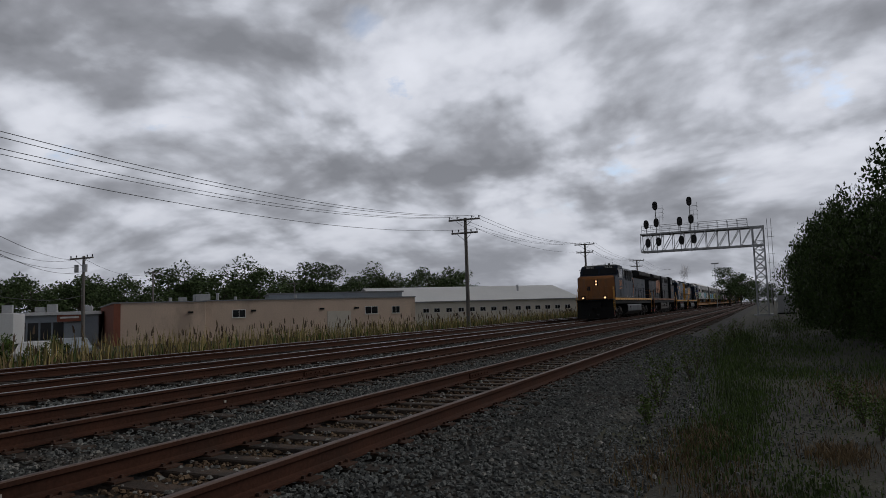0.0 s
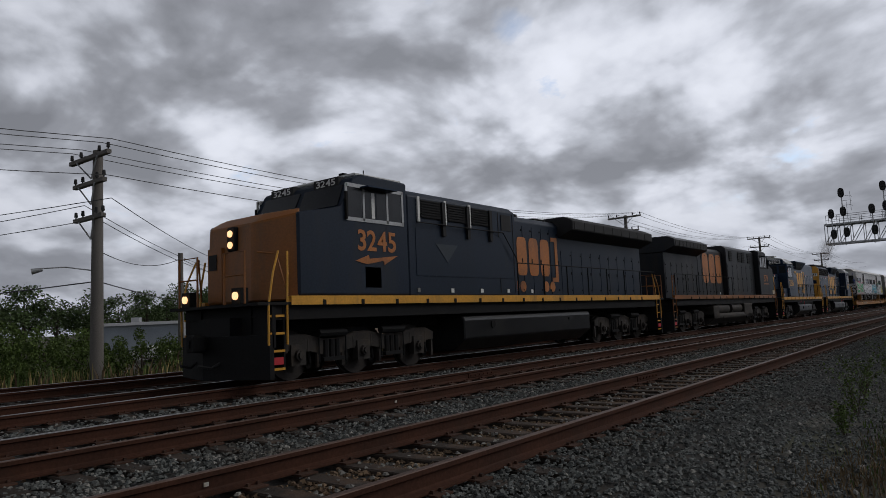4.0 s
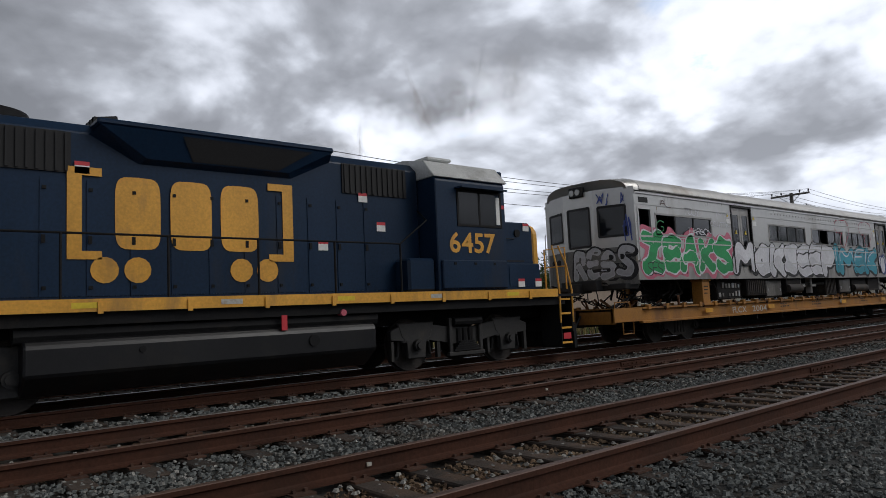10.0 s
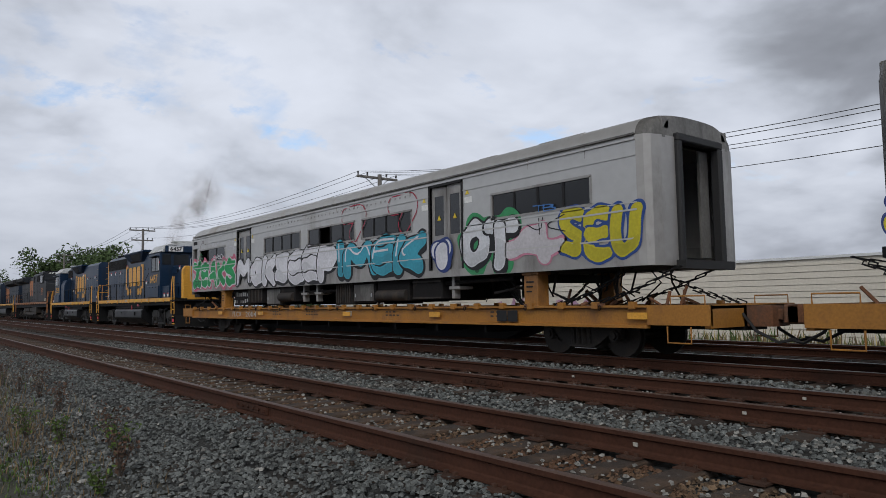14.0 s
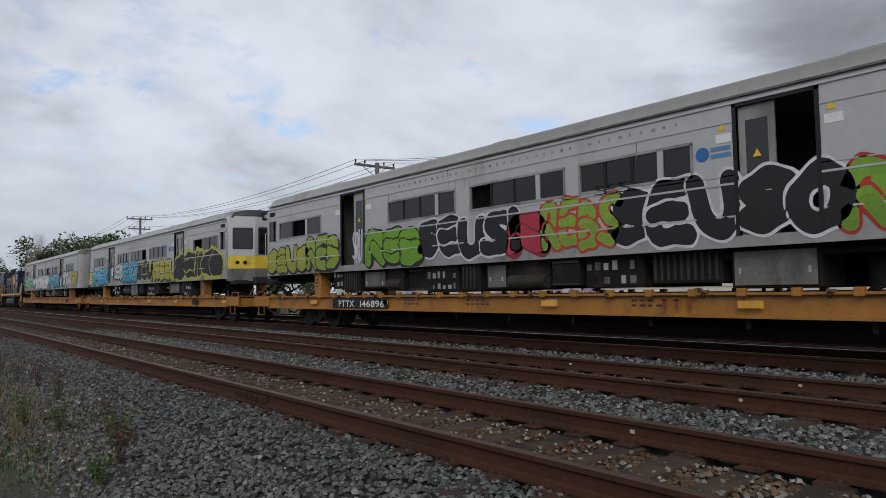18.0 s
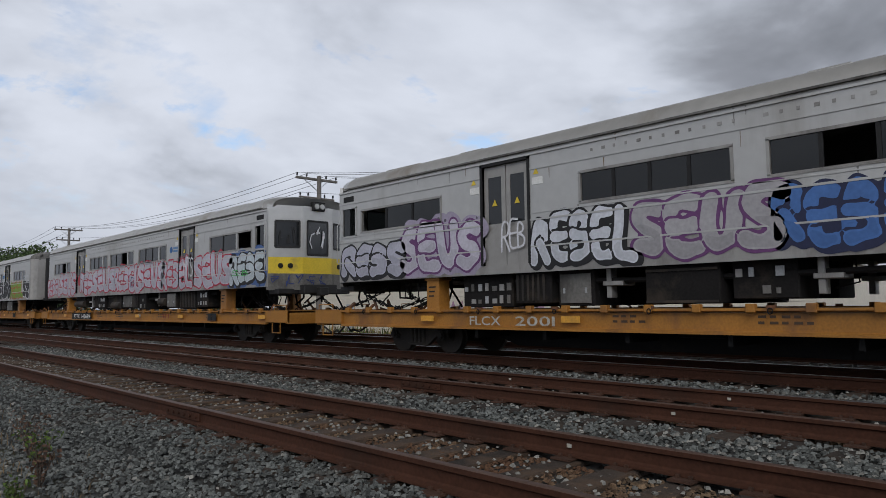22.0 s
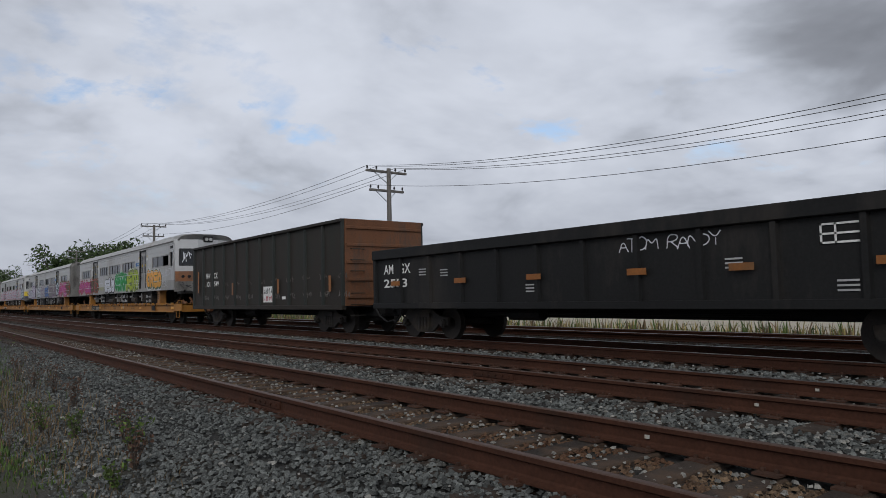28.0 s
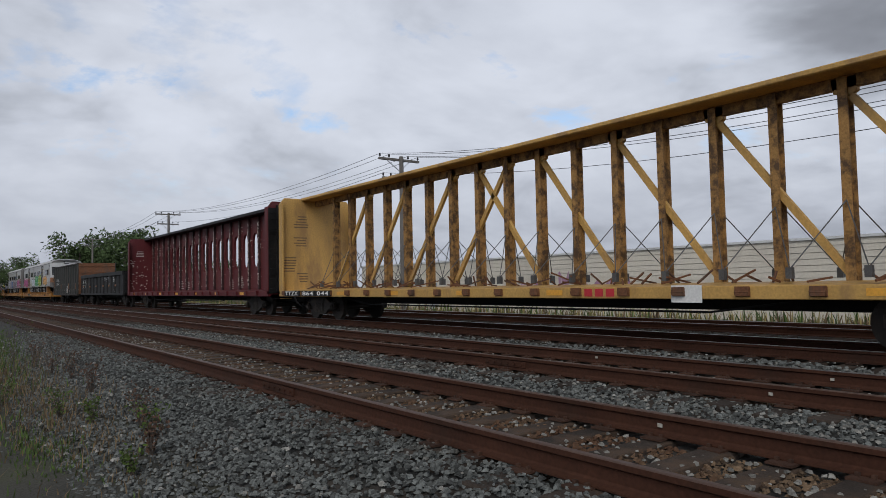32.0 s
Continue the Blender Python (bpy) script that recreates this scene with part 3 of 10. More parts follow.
def rail_mesh(y0, y1):
    """The rail's foot, web and head; the head's running surface is a mesh of its own."""
    prof = [(-0.07, -0.185), (0.07, -0.185), (0.07, -0.172), (0.02, -0.155), (0.010, -0.14), (0.010, -0.055), (0.036, -0.042), (0.036, -0.006),
            (-0.036, -0.006), (-0.036, -0.042), (-0.010, -0.055), (-0.010, -0.14), (-0.02, -0.155), (-0.07, -0.172)]
    bm = bmesh.new()
    prism(bm, prof, y0, y1, "y")
    return bm


def build_tracks():
    rng = random.Random(4)
    tie_meshes = []
    for k in range(6):
        bm = bmesh.new()
        vs = box(bm, -1.3, 1.3, -0.115, 0.115, -0.36, -0.195)
        for v in vs:
            v.co += Vector((rng.uniform(-0.05, 0.05), rng.uniform(-0.012, 0.012), rng.uniform(-0.012, 0.006)))
        bmesh.ops.bevel(bm, geom=bm.edges[:], offset=0.014, segments=1, affect="EDGES")
        me = bpy.data.meshes.new("tie")
        bm.to_mesh(me)
        bm.free()
        me.materials.append(MAT["tie"])
        tie_meshes.append(me)
    for k, tx in enumerate(TRACKS):
        track = tagged(new("track_%d" % (k + 1)), ("rusty" if k < 1 else "well-used") + " railway track on wooden ties in grey ballast", "railway track", "parallel tracks", "structure")
        track.location = (tx, 0, 0)
        for sgn in (-1, 1):
            rail = part("rail", rail_mesh(-420, 420), "rail", track)
            rail.location = (sgn * GA, 0, 0)
            bright = k > 1 or (k == 1 and sgn < 0)
            bm = bmesh.new()
            prism(bm, [(-0.036, -0.006), (0.036, -0.006), (0.031, -0.001), (0.02, 0.002), (-0.02, 0.002), (-0.031, -0.001)], -420, 420, "y")
            head = part("running_surface", bm, "railtop" if bright else "railtop_dull", rail, "polished rail head" if bright else "dull brown rail head")
        # single ties near the camera, the far ones joined
        near = 280 if k < 2 else 200
        lo = -int(near * 0.47)
        far_v, far_f = [], []
        for i in range(-560, 560):
            y = i * 0.535 + rng.uniform(-0.03, 0.03)
            yaw = rng.uniform(-0.02, 0.02)
            if lo <= i < lo + near:
                t = new("tie", tie_meshes[rng.randrange(6)])
                t.parent = track
                t.location, t.rotation_euler = (rng.uniform(-0.06, 0.06), y, rng.uniform(-0.012, 0.0)), (0, rng.uniform(-0.004, 0.004), yaw)
            elif abs(y) < 300:
                b = len(far_v)
                far_v += [(x, y + dy, z) for x in (-1.3, 1.3) for dy in (-0.11, 0.11) for z in (-0.36, -0.195)]
                far_f += [tuple(b + q for q in f) for f in ((0, 1, 3, 2), (4, 6, 7, 5), (0, 4, 5, 1), (2, 3, 7, 6), (1, 5, 7, 3))]
        tagged(flat_mesh("far_ties", far_v, far_f, "tie", track), kind="stuff")
        if k < 3:
            pv, pf = [], []
            def slab(x0, x1, y0, y1, z0, z1):
                b = len(pv)
                pv.extend((x, y, z) for x in (x0, x1) for y in (y0, y1) for z in (z0, z1))
                pf.extend(tuple(b + q for q in f) for f in ((0, 1, 3, 2), (4, 6, 7, 5), (0, 4, 5, 1), (2, 3, 7, 6), (1, 5, 7, 3)))
            for i in range(-90, 130):
                y = i * 0.535
                for sx in (-GA, GA):
                    slab(sx - 0.17, sx + 0.17, y - 0.095, y + 0.095, -0.2, -0.183)
                    for dx in (-0.085, 0.085):
                        for dy in (-0.05, 0.05):
                            slab(sx + dx - 0.014, sx + dx + 0.014, y + dy - 0.014, y + dy + 0.014, -0.19, -0.158)
            tagged(flat_mesh("tie_plates_and_spikes", pv, pf, "plate", track), kind="stuff")
        # bolted joint bars and odd pale marks on the web
        for sgn, y in ((1, -8.1), (-1, 12.4)):
            if k < 2:
                bm = boxes((sgn * GA + 0.012, sgn * GA + 0.035, y - 0.45, y + 0.45, -0.145, -0.06))
                for q in range(6):
                    rod(bm, (sgn * GA + 0.035, y - 0.38 + q * 0.152, -0.1), (sgn * GA + 0.055, y - 0.38 + q * 0.152, -0.1), 0.016, 6)
                part("joint_bar", bm, "rail", track)


build_tracks()


def rail_tag(x, y, s, name, material, label):
    bm = boxes((-0.006, 0.006, -s, s, -s * 0.7, s * 0.7))
    ob = part(name, bm, material)
    ob.location = (x, y, -0.10)
    tagged(ob, label, "rail tag")


for x, y in ((TRACKS[1] + GA + 0.02, 8.0), (TRACKS[1] - GA + 0.02, -4.0), (TRACKS[1] + GA + 0.02, -3.95), (TRACKS[0] - GA + 0.02, 3.35), (TRACKS[0] - GA + 0.02, -3.75), (TRACKS[1] - GA + 0.02, -7.6)):
    rail_tag(x, y, 0.022, "rail_tag", "markwhite", "small pale paint tag on the rail web")


def scatter_stones():
    """Loose ballast stones: rough little wedges, each a mesh island."""
    rng = np.random.default_rng(5)
    base = np.array([(-1, -.8, -.6), (.9, -1, -.5), (1, .8, -.6), (-.8, 1, -.5), (-.5, -.6, .6), (.7, -.4, .75), (.4, .7, .5), (-.6, .5, .7)], float)
    quads = np.array([(0, 1, 5, 4), (1, 2, 6, 5), (2, 3, 7, 6), (3, 0, 4, 7), (4, 5, 6, 7)])
    def lay(name, xs, ys, zs, size, material):
        n = len(xs)
        v = base[None] * (1 + rng.uniform(-0.35, 0.35, (n, 8, 3)))
        a = rng.uniform(0, 6.28, n)
        tl = rng.uniform(-0.6, 0.6, n)
        c, s = np.cos(tl), np.sin(tl)
        v = np.stack([v[..., 0], v[..., 1] * c[:, None] - v[..., 2] * s[:, None], v[..., 1] * s[:, None] + v[..., 2] * c[:, None]], -1)
        c, s = np.cos(a), np.sin(a)
        v = np.stack([v[..., 0] * c[:, None] - v[..., 1] * s[:, None], v[..., 0] * s[:, None] + v[..., 1] * c[:, None], v[..., 2] * 0.8], -1)
        v = v * (size * rng.uniform(0.55, 1.5, n))[:, None, None] + np.stack([xs, ys, zs], -1)[:, None]
        f = (quads[None] + (np.arange(n) * 8)[:, None, None]).reshape(-1, 4)
        ob = flat_mesh(name, v.reshape(-1, 3).tolist(), f.tolist(), material)
        return tagged(ob, "loose crushed grey stones of the track bed", "gravel", kind="stuff")
    def field(x0, x1, y0, y1, n, p=1.6):
        x = rng.uniform(x0, x1, n)
        u = rng.uniform(-1, 1, n)
        y = np.sign(u) * np.abs(u) ** p
        y = np.where(y < 0, -y * y0, y * y1)
        return x, y
    gz = np.vectorize(ground_z)
    # shoulder on the camera's side
    x, y = field(-3.75, -1.1, -26, 30, 70000, 1.9)
    lay("shoulder_ballast_stones", x, y, gz(x) + 0.015 + 0.05 * rng.random(len(x)) * (x < -2.6), 0.0165, "stone")
    # between the rails of the first track, browner
    x, y = field(TRACKS[0] - 0.66, TRACKS[0] + 0.66, -26, 34, 20000, 1.7)
    lay("rusty_ballast_stones", x, y, -0.245 + 0.025 * rng.random(len(x)), 0.0175, "stone_brown")
    x, y = field(TRACKS[1] + 0.85, TRACKS[0] - 0.85, -30, 40, 28000, 1.6)
    lay("ballast_stones", x, y, -0.235 + 0.03 * rng.random(len(x)), 0.0185, "stone")
    x, y = field(TRACKS[1] - 0.66, TRACKS[1] + 0.66, -30, 40, 11000, 1.5)
    lay("rusty_ballast_stones", x, y, -0.245 + 0.025 * rng.random(len(x)), 0.021, "stone_brown")
    x, y = field(TRACKS[2] + 1.3, TRACKS[1] - 0.85, -40, 50, 15000, 1.4)
    lay("ballast_stones", x, y, -0.22 + 0.05 * rng.random(len(x)), 0.026, "stone")
    x, y = field(TRACKS[3] - 2.2, TRACKS[2] - 0.8, -40, 50, 5000, 1.3)
    lay("ballast_stones", x, y, -0.24 + 0.03 * rng.random(len(x)), 0.034, "stone")
    # pale stones here and there
    for x0, x1, n, z in ((-3.75, -1.1, 1700, None), (TRACKS[0] - 0.66, TRACKS[0] + 0.66, 2200, -0.205), (TRACKS[1] + 0.85, TRACKS[0] - 0.85, 2600, -0.2), (TRACKS[1] - 0.66, TRACKS[1] + 0.66, 1200, -0.205), (TRACKS[2] + 1.1, TRACKS[1] - 0.85, 1200, -0.17)):
        x, y = field(x0, x1, -28, 34, n, 1.7)
        lay("pale_ballast_stones", x, y, gz(x) + 0.045 if z is None else np.full(n, z), 0.0165, "stone_pale")
    # scattered over the path
    x, y = field(-1.3, 1.6, -22, 20, 15000, 1.6)
    lay("path_gravel", x, y, gz(x) + 0.005, 0.014, "stone")


scatter_stones()

# ---- the train: every vehicle's own space has y along the track from its leading coupler, x across, z up from the rail tops ----
TRAIN_X = TRACKS[2]
VEHICLES = []        # (empty, metres behind the leading nose, turned round)
WHEELSETS = []       # (wheelset, y, radius, turned round)


def enter(ob, u, turned=False):
    VEHICLES.append((ob, u, turned))
    return ob


def wheelset(parent, y, r, turned):
    bm = bmesh.new()
    for s in (-1, 1):
        rod(bm, (s * 0.68, 0, 0), (s * 0.80, 0, 0), r, 22)
        rod(bm, (s * 0.66, 0, 0), (s * 0.69, 0, 0), r + 0.028, 22)
        rod(bm, (s * 0.80, 0, 0), (s * 0.815, 0, 0), r * 0.42, 12)
        for k in range(3):
            a = k * 2.094
            box_at = (s * 0.815, math.cos(a) * 0.12, math.sin(a) * 0.12)
            rod(bm, box_at, (s * 0.83, box_at[1], box_at[2]), 0.025, 5)
    rod(bm, (-0.7, 0, 0), (0.7, 0, 0), 0.085, 10)
    ob = part("wheelset", bm, "wheel", parent, smooth=True)
    ob.location = (0, y, r)
    WHEELSETS.append((ob, y, r, turned))
    return ob


def bearing(bm, x, y, z, s):
    rod(bm, (x, y, z), (x + s * 0.13, y, z), 0.115, 10)
    rod(bm, (x + s * 0.13, y, z), (x + s * 0.17, y, z), 0.075, 8)


def loco_truck(veh, ys, r, turned, material="truck"):
    """A locomotive truck: side frames with pedestals, springs and brake gear, and its wheelsets."""
    yc = (ys[0] + ys[-1]) / 2
    tr = part("truck", boxes((-0.9, 0.9, yc - 0.35, yc + 0.35, 0.5, 1.0)), "steel_dark", veh)
    for s in (-1, 1):
        x = s * 0.98
        bm = bmesh.new()
        a, b = ys[0] - 0.62, ys[-1] + 0.62
        prof = [(a, 0.62), (a, 0.80), (a + 0.3, 0.92)]
        for i, y in enumerate(ys[:-1]):
            m = (y + ys[i + 1]) / 2
            prof += [(y + 0.2, 0.92), (m - 0.25, 0.80), (m + 0.25, 0.80), (ys[i + 1] - 0.2, 0.92)]
        prof += [(b - 0.3, 0.92), (b, 0.80), (b, 0.62)]
        for i in range(len(ys) - 1, 0, -1):
            m = (ys[i] + ys[i - 1]) / 2
            prof += [(ys[i] + 0.26, 0.60), (ys[i] - 0.26, 0.60), (m + 0.2, 0.46), (m - 0.2, 0.46)]
        prof += [(ys[0] + 0.26, 0.60), (ys[0] - 0.26, 0.60)]
        prism(bm, prof, x - 0.06, x + 0.06, "x")
        part("side_frame", bm, material, tr, bevel=0.012)
        for y in ys:
            bm = bmesh.new()
            box(bm, x - 0.05, x + 0.1, y - 0.19, y + 0.19, 0.3, 0.72)
            for q in (-0.28, 0.28):
                rod(bm, (x, y + q, 0.56), (x, y + q, 0.82), 0.07, 8)
            bearing(bm, x + s * 0.04, y, r, s)
            box(bm, x - 0.04, x + 0.04, y - 0.62, y - 0.54, 0.22, 0.72)
            box(bm, x - 0.04, x + 0.04, y + 0.54, y + 0.60, 0.22, 0.60)
            part("journal_box", bm, material, tr)
        for i in range(len(ys) - 1):
            bm = bmesh.new()
            m = (ys[i] + ys[i + 1]) / 2
            for q in (-0.16, 0, 0.16):
                rod(bm, (x + s * 0.05, m + q, 0.40), (x + s * 0.05, m + q, 0.78), 0.075, 8)
            box(bm, x - 0.1, x + s * 0.14 + 0.02, m - 0.3, m + 0.3, 0.34, 0.42)
            rod(bm, (x + s * 0.12, m - 0.42, 0.92), (x + s * 0.12, m + 0.35, 0.92), 0.085, 8)
            rod(bm, (x + s * 0.1, m - 0.38, 0.3), (x + s * 0.1, m - 0.38, 0.95), 0.02, 5)
            rod(bm, (x + s * 0.1, m + 0.38, 0.3), (x + s * 0.1, m + 0.38, 0.95), 0.02, 5)
            part("spring_set", bm, "steel_dark", tr)
        for y in ys:
            for q in (-1, 1):
                bm = bmesh.new()
                yy = y + q * 0.36
                prism(bm, [(yy - 0.10, 0.72), (yy + 0.10, 0.72), (yy + q * 0.06 + 0.07, 0.22), (yy + q * 0.06 - 0.07, 0.22)], x - s * 0.12 - 0.03, x - s * 0.12 + 0.03, "x")
                rod(bm, (x - s * 0.04, yy, 0.66), (x - s * 0.04, yy + q * 0.05, 0.3), 0.03, 6)
                part("brake_hanger", bm, "steel_dark", tr)
        if len(ys) == 2:
            m = (ys[0] + ys[1]) / 2
            bm = bmesh.new()
            for q in (-1, 1):
                box(bm, x + s * 0.10 - 0.03, x + s * 0.10 + 0.03, m + q * 0.42 - 0.045, m + q * 0.42 + 0.045, 0.22, 1.0)
            box(bm, x + s * 0.10 - 0.05, x + s * 0.10 + 0.05, m - 0.5, m + 0.5, 0.22, 0.30)
            part("swing_hanger", bm, material, tr, bevel=0.01)
            bm = bmesh.new()
            for i in range(5):
                w = 0.36 - 0.04 * i
                box(bm, x + s * 0.11 - 0.045, x + s * 0.11 + 0.045, m - w, m + w, 0.32 + i * 0.042, 0.354 + i * 0.042)
            part("leaf_spring", bm, "steel_dark", tr)
            for y in ys:
                bm = bmesh.new()
                prism(bm, [(y - 0.46, 0.95), (y + 0.46, 0.95), (y + 0.36, 0.66), (y + 0.22, 0.60), (y + 0.22, 0.24), (y - 0.22, 0.24), (y - 0.22, 0.60), (y - 0.36, 0.66)], x + s * 0.02 - 0.05, x + s * 0.02 + 0.05, "x")
                part("pedestal", bm, material, tr, bevel=0.02)
    for y in ys:
        wheelset(veh, y, r, turned)


def handrail(veh, side, x, y0, y1, z0, z1, step=1.5, material="steel_dark", ends=True):
    bm = bmesh.new()
    n = max(1, round((y1 - y0) / step))
    for i in range(n + 1):
        y = y0 + (y1 - y0) * i / n
        rod(bm, (side * x, y, z0), (side * x, y, z1), 0.021, 6)
        box(bm, side * x - 0.03, side * x + 0.03, y - 0.04, y + 0.04, z0 - 0.02, z0 + 0.06)
    path(bm, [(side * x, y0, z1), (side * x, y1, z1)], 0.017)
    return part("handrail", bm, material, veh)


def corner_steps(veh, y, d, rail="yellow"):
    """The corner steps at one end; d is +1 at the leading end. Steps, two grab rails and the end post."""
    for s in (-1, 1):
        bm = bmesh.new()
        for i, z in enumerate((0.28, 0.62, 0.95, 1.28)):
            box(bm, s * 1.12 - 0.28, s * 1.12 + 0.28, y - 0.16, y + 0.16, z, z + 0.035)
        st = part("steps", bm, "steel_dark", veh)
        for z in (0.28, 0.62, 0.95, 1.28):
            part("step_edge", boxes((s * 1.42 - 0.015, s * 1.42 + 0.015, y - 0.17, y + 0.17, z - 0.005, z + 0.04)), rail, st)
        bm = boxes((s * 1.12 - 0.3, s * 1.12 + 0.3, y + d * 0.17 - 0.015, y + d * 0.17 + 0.015, 0.25, 1.5), (s * 0.84 - 0.015, s * 0.84 + 0.015, y - 0.17, y + 0.17, 0.25, 1.5))
        part("step_side", bm, "steel_dark", st)
        for q in (-0.22, 0.22):
            bm = bmesh.new()
            path(bm, [(s * 1.45, y + q, 0.75), (s * 1.46, y + q, 1.5), (s * 1.44, y + q * 0.8 + d * 0.08, 2.1), (s * 1.38, y + q * 0.5 + d * 0.2, 2.55)], 0.022)
            part("grab_rail", bm, rail, veh)
        bm = boxes((s * 1.12 - 0.2, s * 1.12 + 0.2, y - d * 0.2 - 0.01, y - d * 0.2 + 0.01, 0.36, 0.5), (s * 1.43 - 0.006, s * 1.43 + 0.006, y - 0.13, y + 0.13, 0.38, 0.52))
        part("warning_sign", bm, "red", veh, "small red warning placard")


def end_rail(veh, y, rail="yellow"):
    for s in (-1, 1):
        bm = bmesh.new()
        path(bm, [(s * 0.45, y, 1.55), (s * 0.45, y, 2.55), (s * 1.1, y, 2.55), (s * 1.1, y, 1.55)], 0.022)
        path(bm, [(s * 0.45, y, 2.1), (s * 1.1, y, 2.1)], 0.016)
        part("end_railing", bm, rail, veh)


def coupler(veh, y, d, material="steel_dark"):
    """A knuckle coupler with its hoses; d is the way it points along y."""
    bm = bmesh.new()
    box(bm, -0.11, 0.11, min(y, y - d * 0.85), max(y, y - d * 0.85), 0.72, 0.92)
    box(bm, -0.2, 0.08, min(y, y - d * 0.22), max(y, y - d * 0.22), 0.66, 1.0)
    box(bm, 0.1, 0.22, min(y + d * 0.1, y - d * 0.16), max(y + d * 0.1, y - d * 0.16), 0.68, 0.98)
    cp = part("coupler", bm, material, veh, bevel=0.02)
    for sx in (-0.5, 0.45):
        bm = bmesh.new()
        path(bm, [(sx, y - d * 0.75, 0.85), (sx * 0.9, y - d * 0.55, 0.55), (sx * 0.75, y - d * 0.2, 0.36), (sx * 0.6, y + d * 0.05, 0.42)], 0.028)
        part("air_hose", bm, "rubber", cp)


def fuel_tank(veh, y0, y1, z0, z1, material="steel_dark", half=1.42):
    bm = bmesh.new()
    c = 0.22
    prism(bm, [(-half, z1 - c * 0.4), (-half + c * 0.3, z1), (half - c * 0.3, z1), (half, z1 - c * 0.4), (half, z0 + 0.3), (half - 0.4, z0), (-half + 0.4, z0), (-half, z0 + 0.3)], y0, y1, "y")
    tk = part("fuel_tank", bm, material, veh, bevel=0.03)
    bm = bmesh.new()
    for s in (-1, 1):
        rod(bm, (s * (half - 0.02), y0 + 1.3, z1 - 0.25), (s * (half + 0.03), y0 + 1.3, z1 - 0.25), 0.1, 12)
        rod(bm, (s * (half - 0.02), y1 - 1.5, z1 - 0.2), (s * (half + 0.02), y1 - 1.5, z1 - 0.2), 0.05, 8)
    part("filler_cap", bm, "steel_dark", tk)
    return tk


def grille(veh, side, x, y0, y1, z0, z1, slats=9, upright=False):
    """A dark intake with raised slats."""
    g = part("grille", boxes((side * x - 0.012, side * x + 0.012, y0, y1, z0, z1)), "black", veh)
    bm = bmesh.new()
    if upright:
        n = max(4, int((y1 - y0) / 0.12))
        for i in range(n):
            y = y0 + (y1 - y0) * (i + 0.5) / n
            box(bm, side * (x + 0.022) - 0.012, side * (x + 0.022) + 0.012, y - 0.02, y + 0.02, z0 + 0.02, z1 - 0.02)
    else:
        for i in range(slats):
            z = z0 + (z1 - z0) * (i + 0.5) / slats
            box(bm, side * (x + 0.022) - 0.014, side * (x + 0.022) + 0.014, y0 + 0.02, y1 - 0.02, z - 0.014, z + 0.014)
    part("slats", bm, "black" if upright else "steel_dark", g)
    return g


def hood_doors(veh, x, y0, y1, z0, z1, material, step=0.62):
    """Raised hood doors with latches on both flanks."""
    n = max(1, round((y1 - y0) / step))
    w = (y1 - y0) / n
    for s in (-1, 1):
        for i in range(n):
            y = y0 + i * w
            d = part("hood_door", boxes((s * x - 0.002, s * (x + 0.014), y + 0.02, y + w - 0.02, z0, z1)) if s > 0 else boxes((s * (x + 0.014), s * x + 0.002, y + 0.02, y + w - 0.02, z0, z1)), material, veh)
            for za, zb, ya in ((z0 + (z1 - z0) * 0.45, z0 + (z1 - z0) * 0.52, 0.09), (z1 - 0.16, z1 - 0.11, 0.1), (z0 + 0.1, z0 + 0.15, 0.1)):
                part("latch", boxes((s * (x + 0.022) - 0.012, s * (x + 0.022) + 0.012, y + w - ya, y + w - ya + 0.05, za, zb)), "steel_dark", d)


def emblem(veh, side, x, y0, y1, z0, z1, material, brackets=True, discs=True):
    """The owner's emblem as plain shapes: three slabs between brackets, with discs below."""
    w = (y1 - y0)
    h = z1 - z0
    def at(u):
        return y0 + u * w if side > 0 else y1 - u * w
    def slab(bm, ua, ub, za, zb):
        a, b = sorted((at(ua), at(ub)))
        box(bm, side * x - 0.004, side * x + 0.004, a, b, z0 + za * h, z0 + zb * h)
    bm = bmesh.new()
    lo, hi = (0.16, 0.84) if brackets else (0.0, 1.0)
    for k in range(3):
        ua = lo + (hi - lo) * (k / 3 + 0.03)
        ub = lo + (hi - lo) * ((k + 1) / 3 - 0.03)
        cy, cz = (at(ua) + at(ub)) / 2, z0 + h * 0.58
        ry, rz = abs(at(ub) - at(ua)) / 2, h * (0.36 if brackets else 0.5)
        pts = [(cy + ry * math.copysign(abs(math.cos(t)) ** 0.4, math.cos(t)), cz + rz * math.copysign(abs(math.sin(t)) ** 0.4, math.sin(t))) for t in [i * math.pi / 12 for i in range(24)]]
        bm.faces.new([bm.verts.new((side * x, p, q)) for p, q in pts])
    part("emblem", bm, material, veh, "plain lettering-coloured emblem slabs")
    if brackets:
        for ua, ub, uc in ((0.0, 0.055, 0.13), (1.0, 0.945, 0.87)):
            bm = bmesh.new()
            slab(bm, ua, ub, 0.12, 1.0)
            slab(bm, ub, uc, 0.92, 1.0)
            slab(bm, ub, uc, 0.12, 0.2)
            part("emblem_bracket", bm, material, veh)
    if discs:
        for u in (0.14, 0.27, 0.73, 0.86):
            bm = bmesh.new()
            rod(bm, (side * (x - 0.004), at(u), z0 + 0.02 * h), (side * (x + 0.004), at(u), z0 + 0.02 * h), 0.055 * w, 14)
            part("emblem_disc", bm, material, veh)


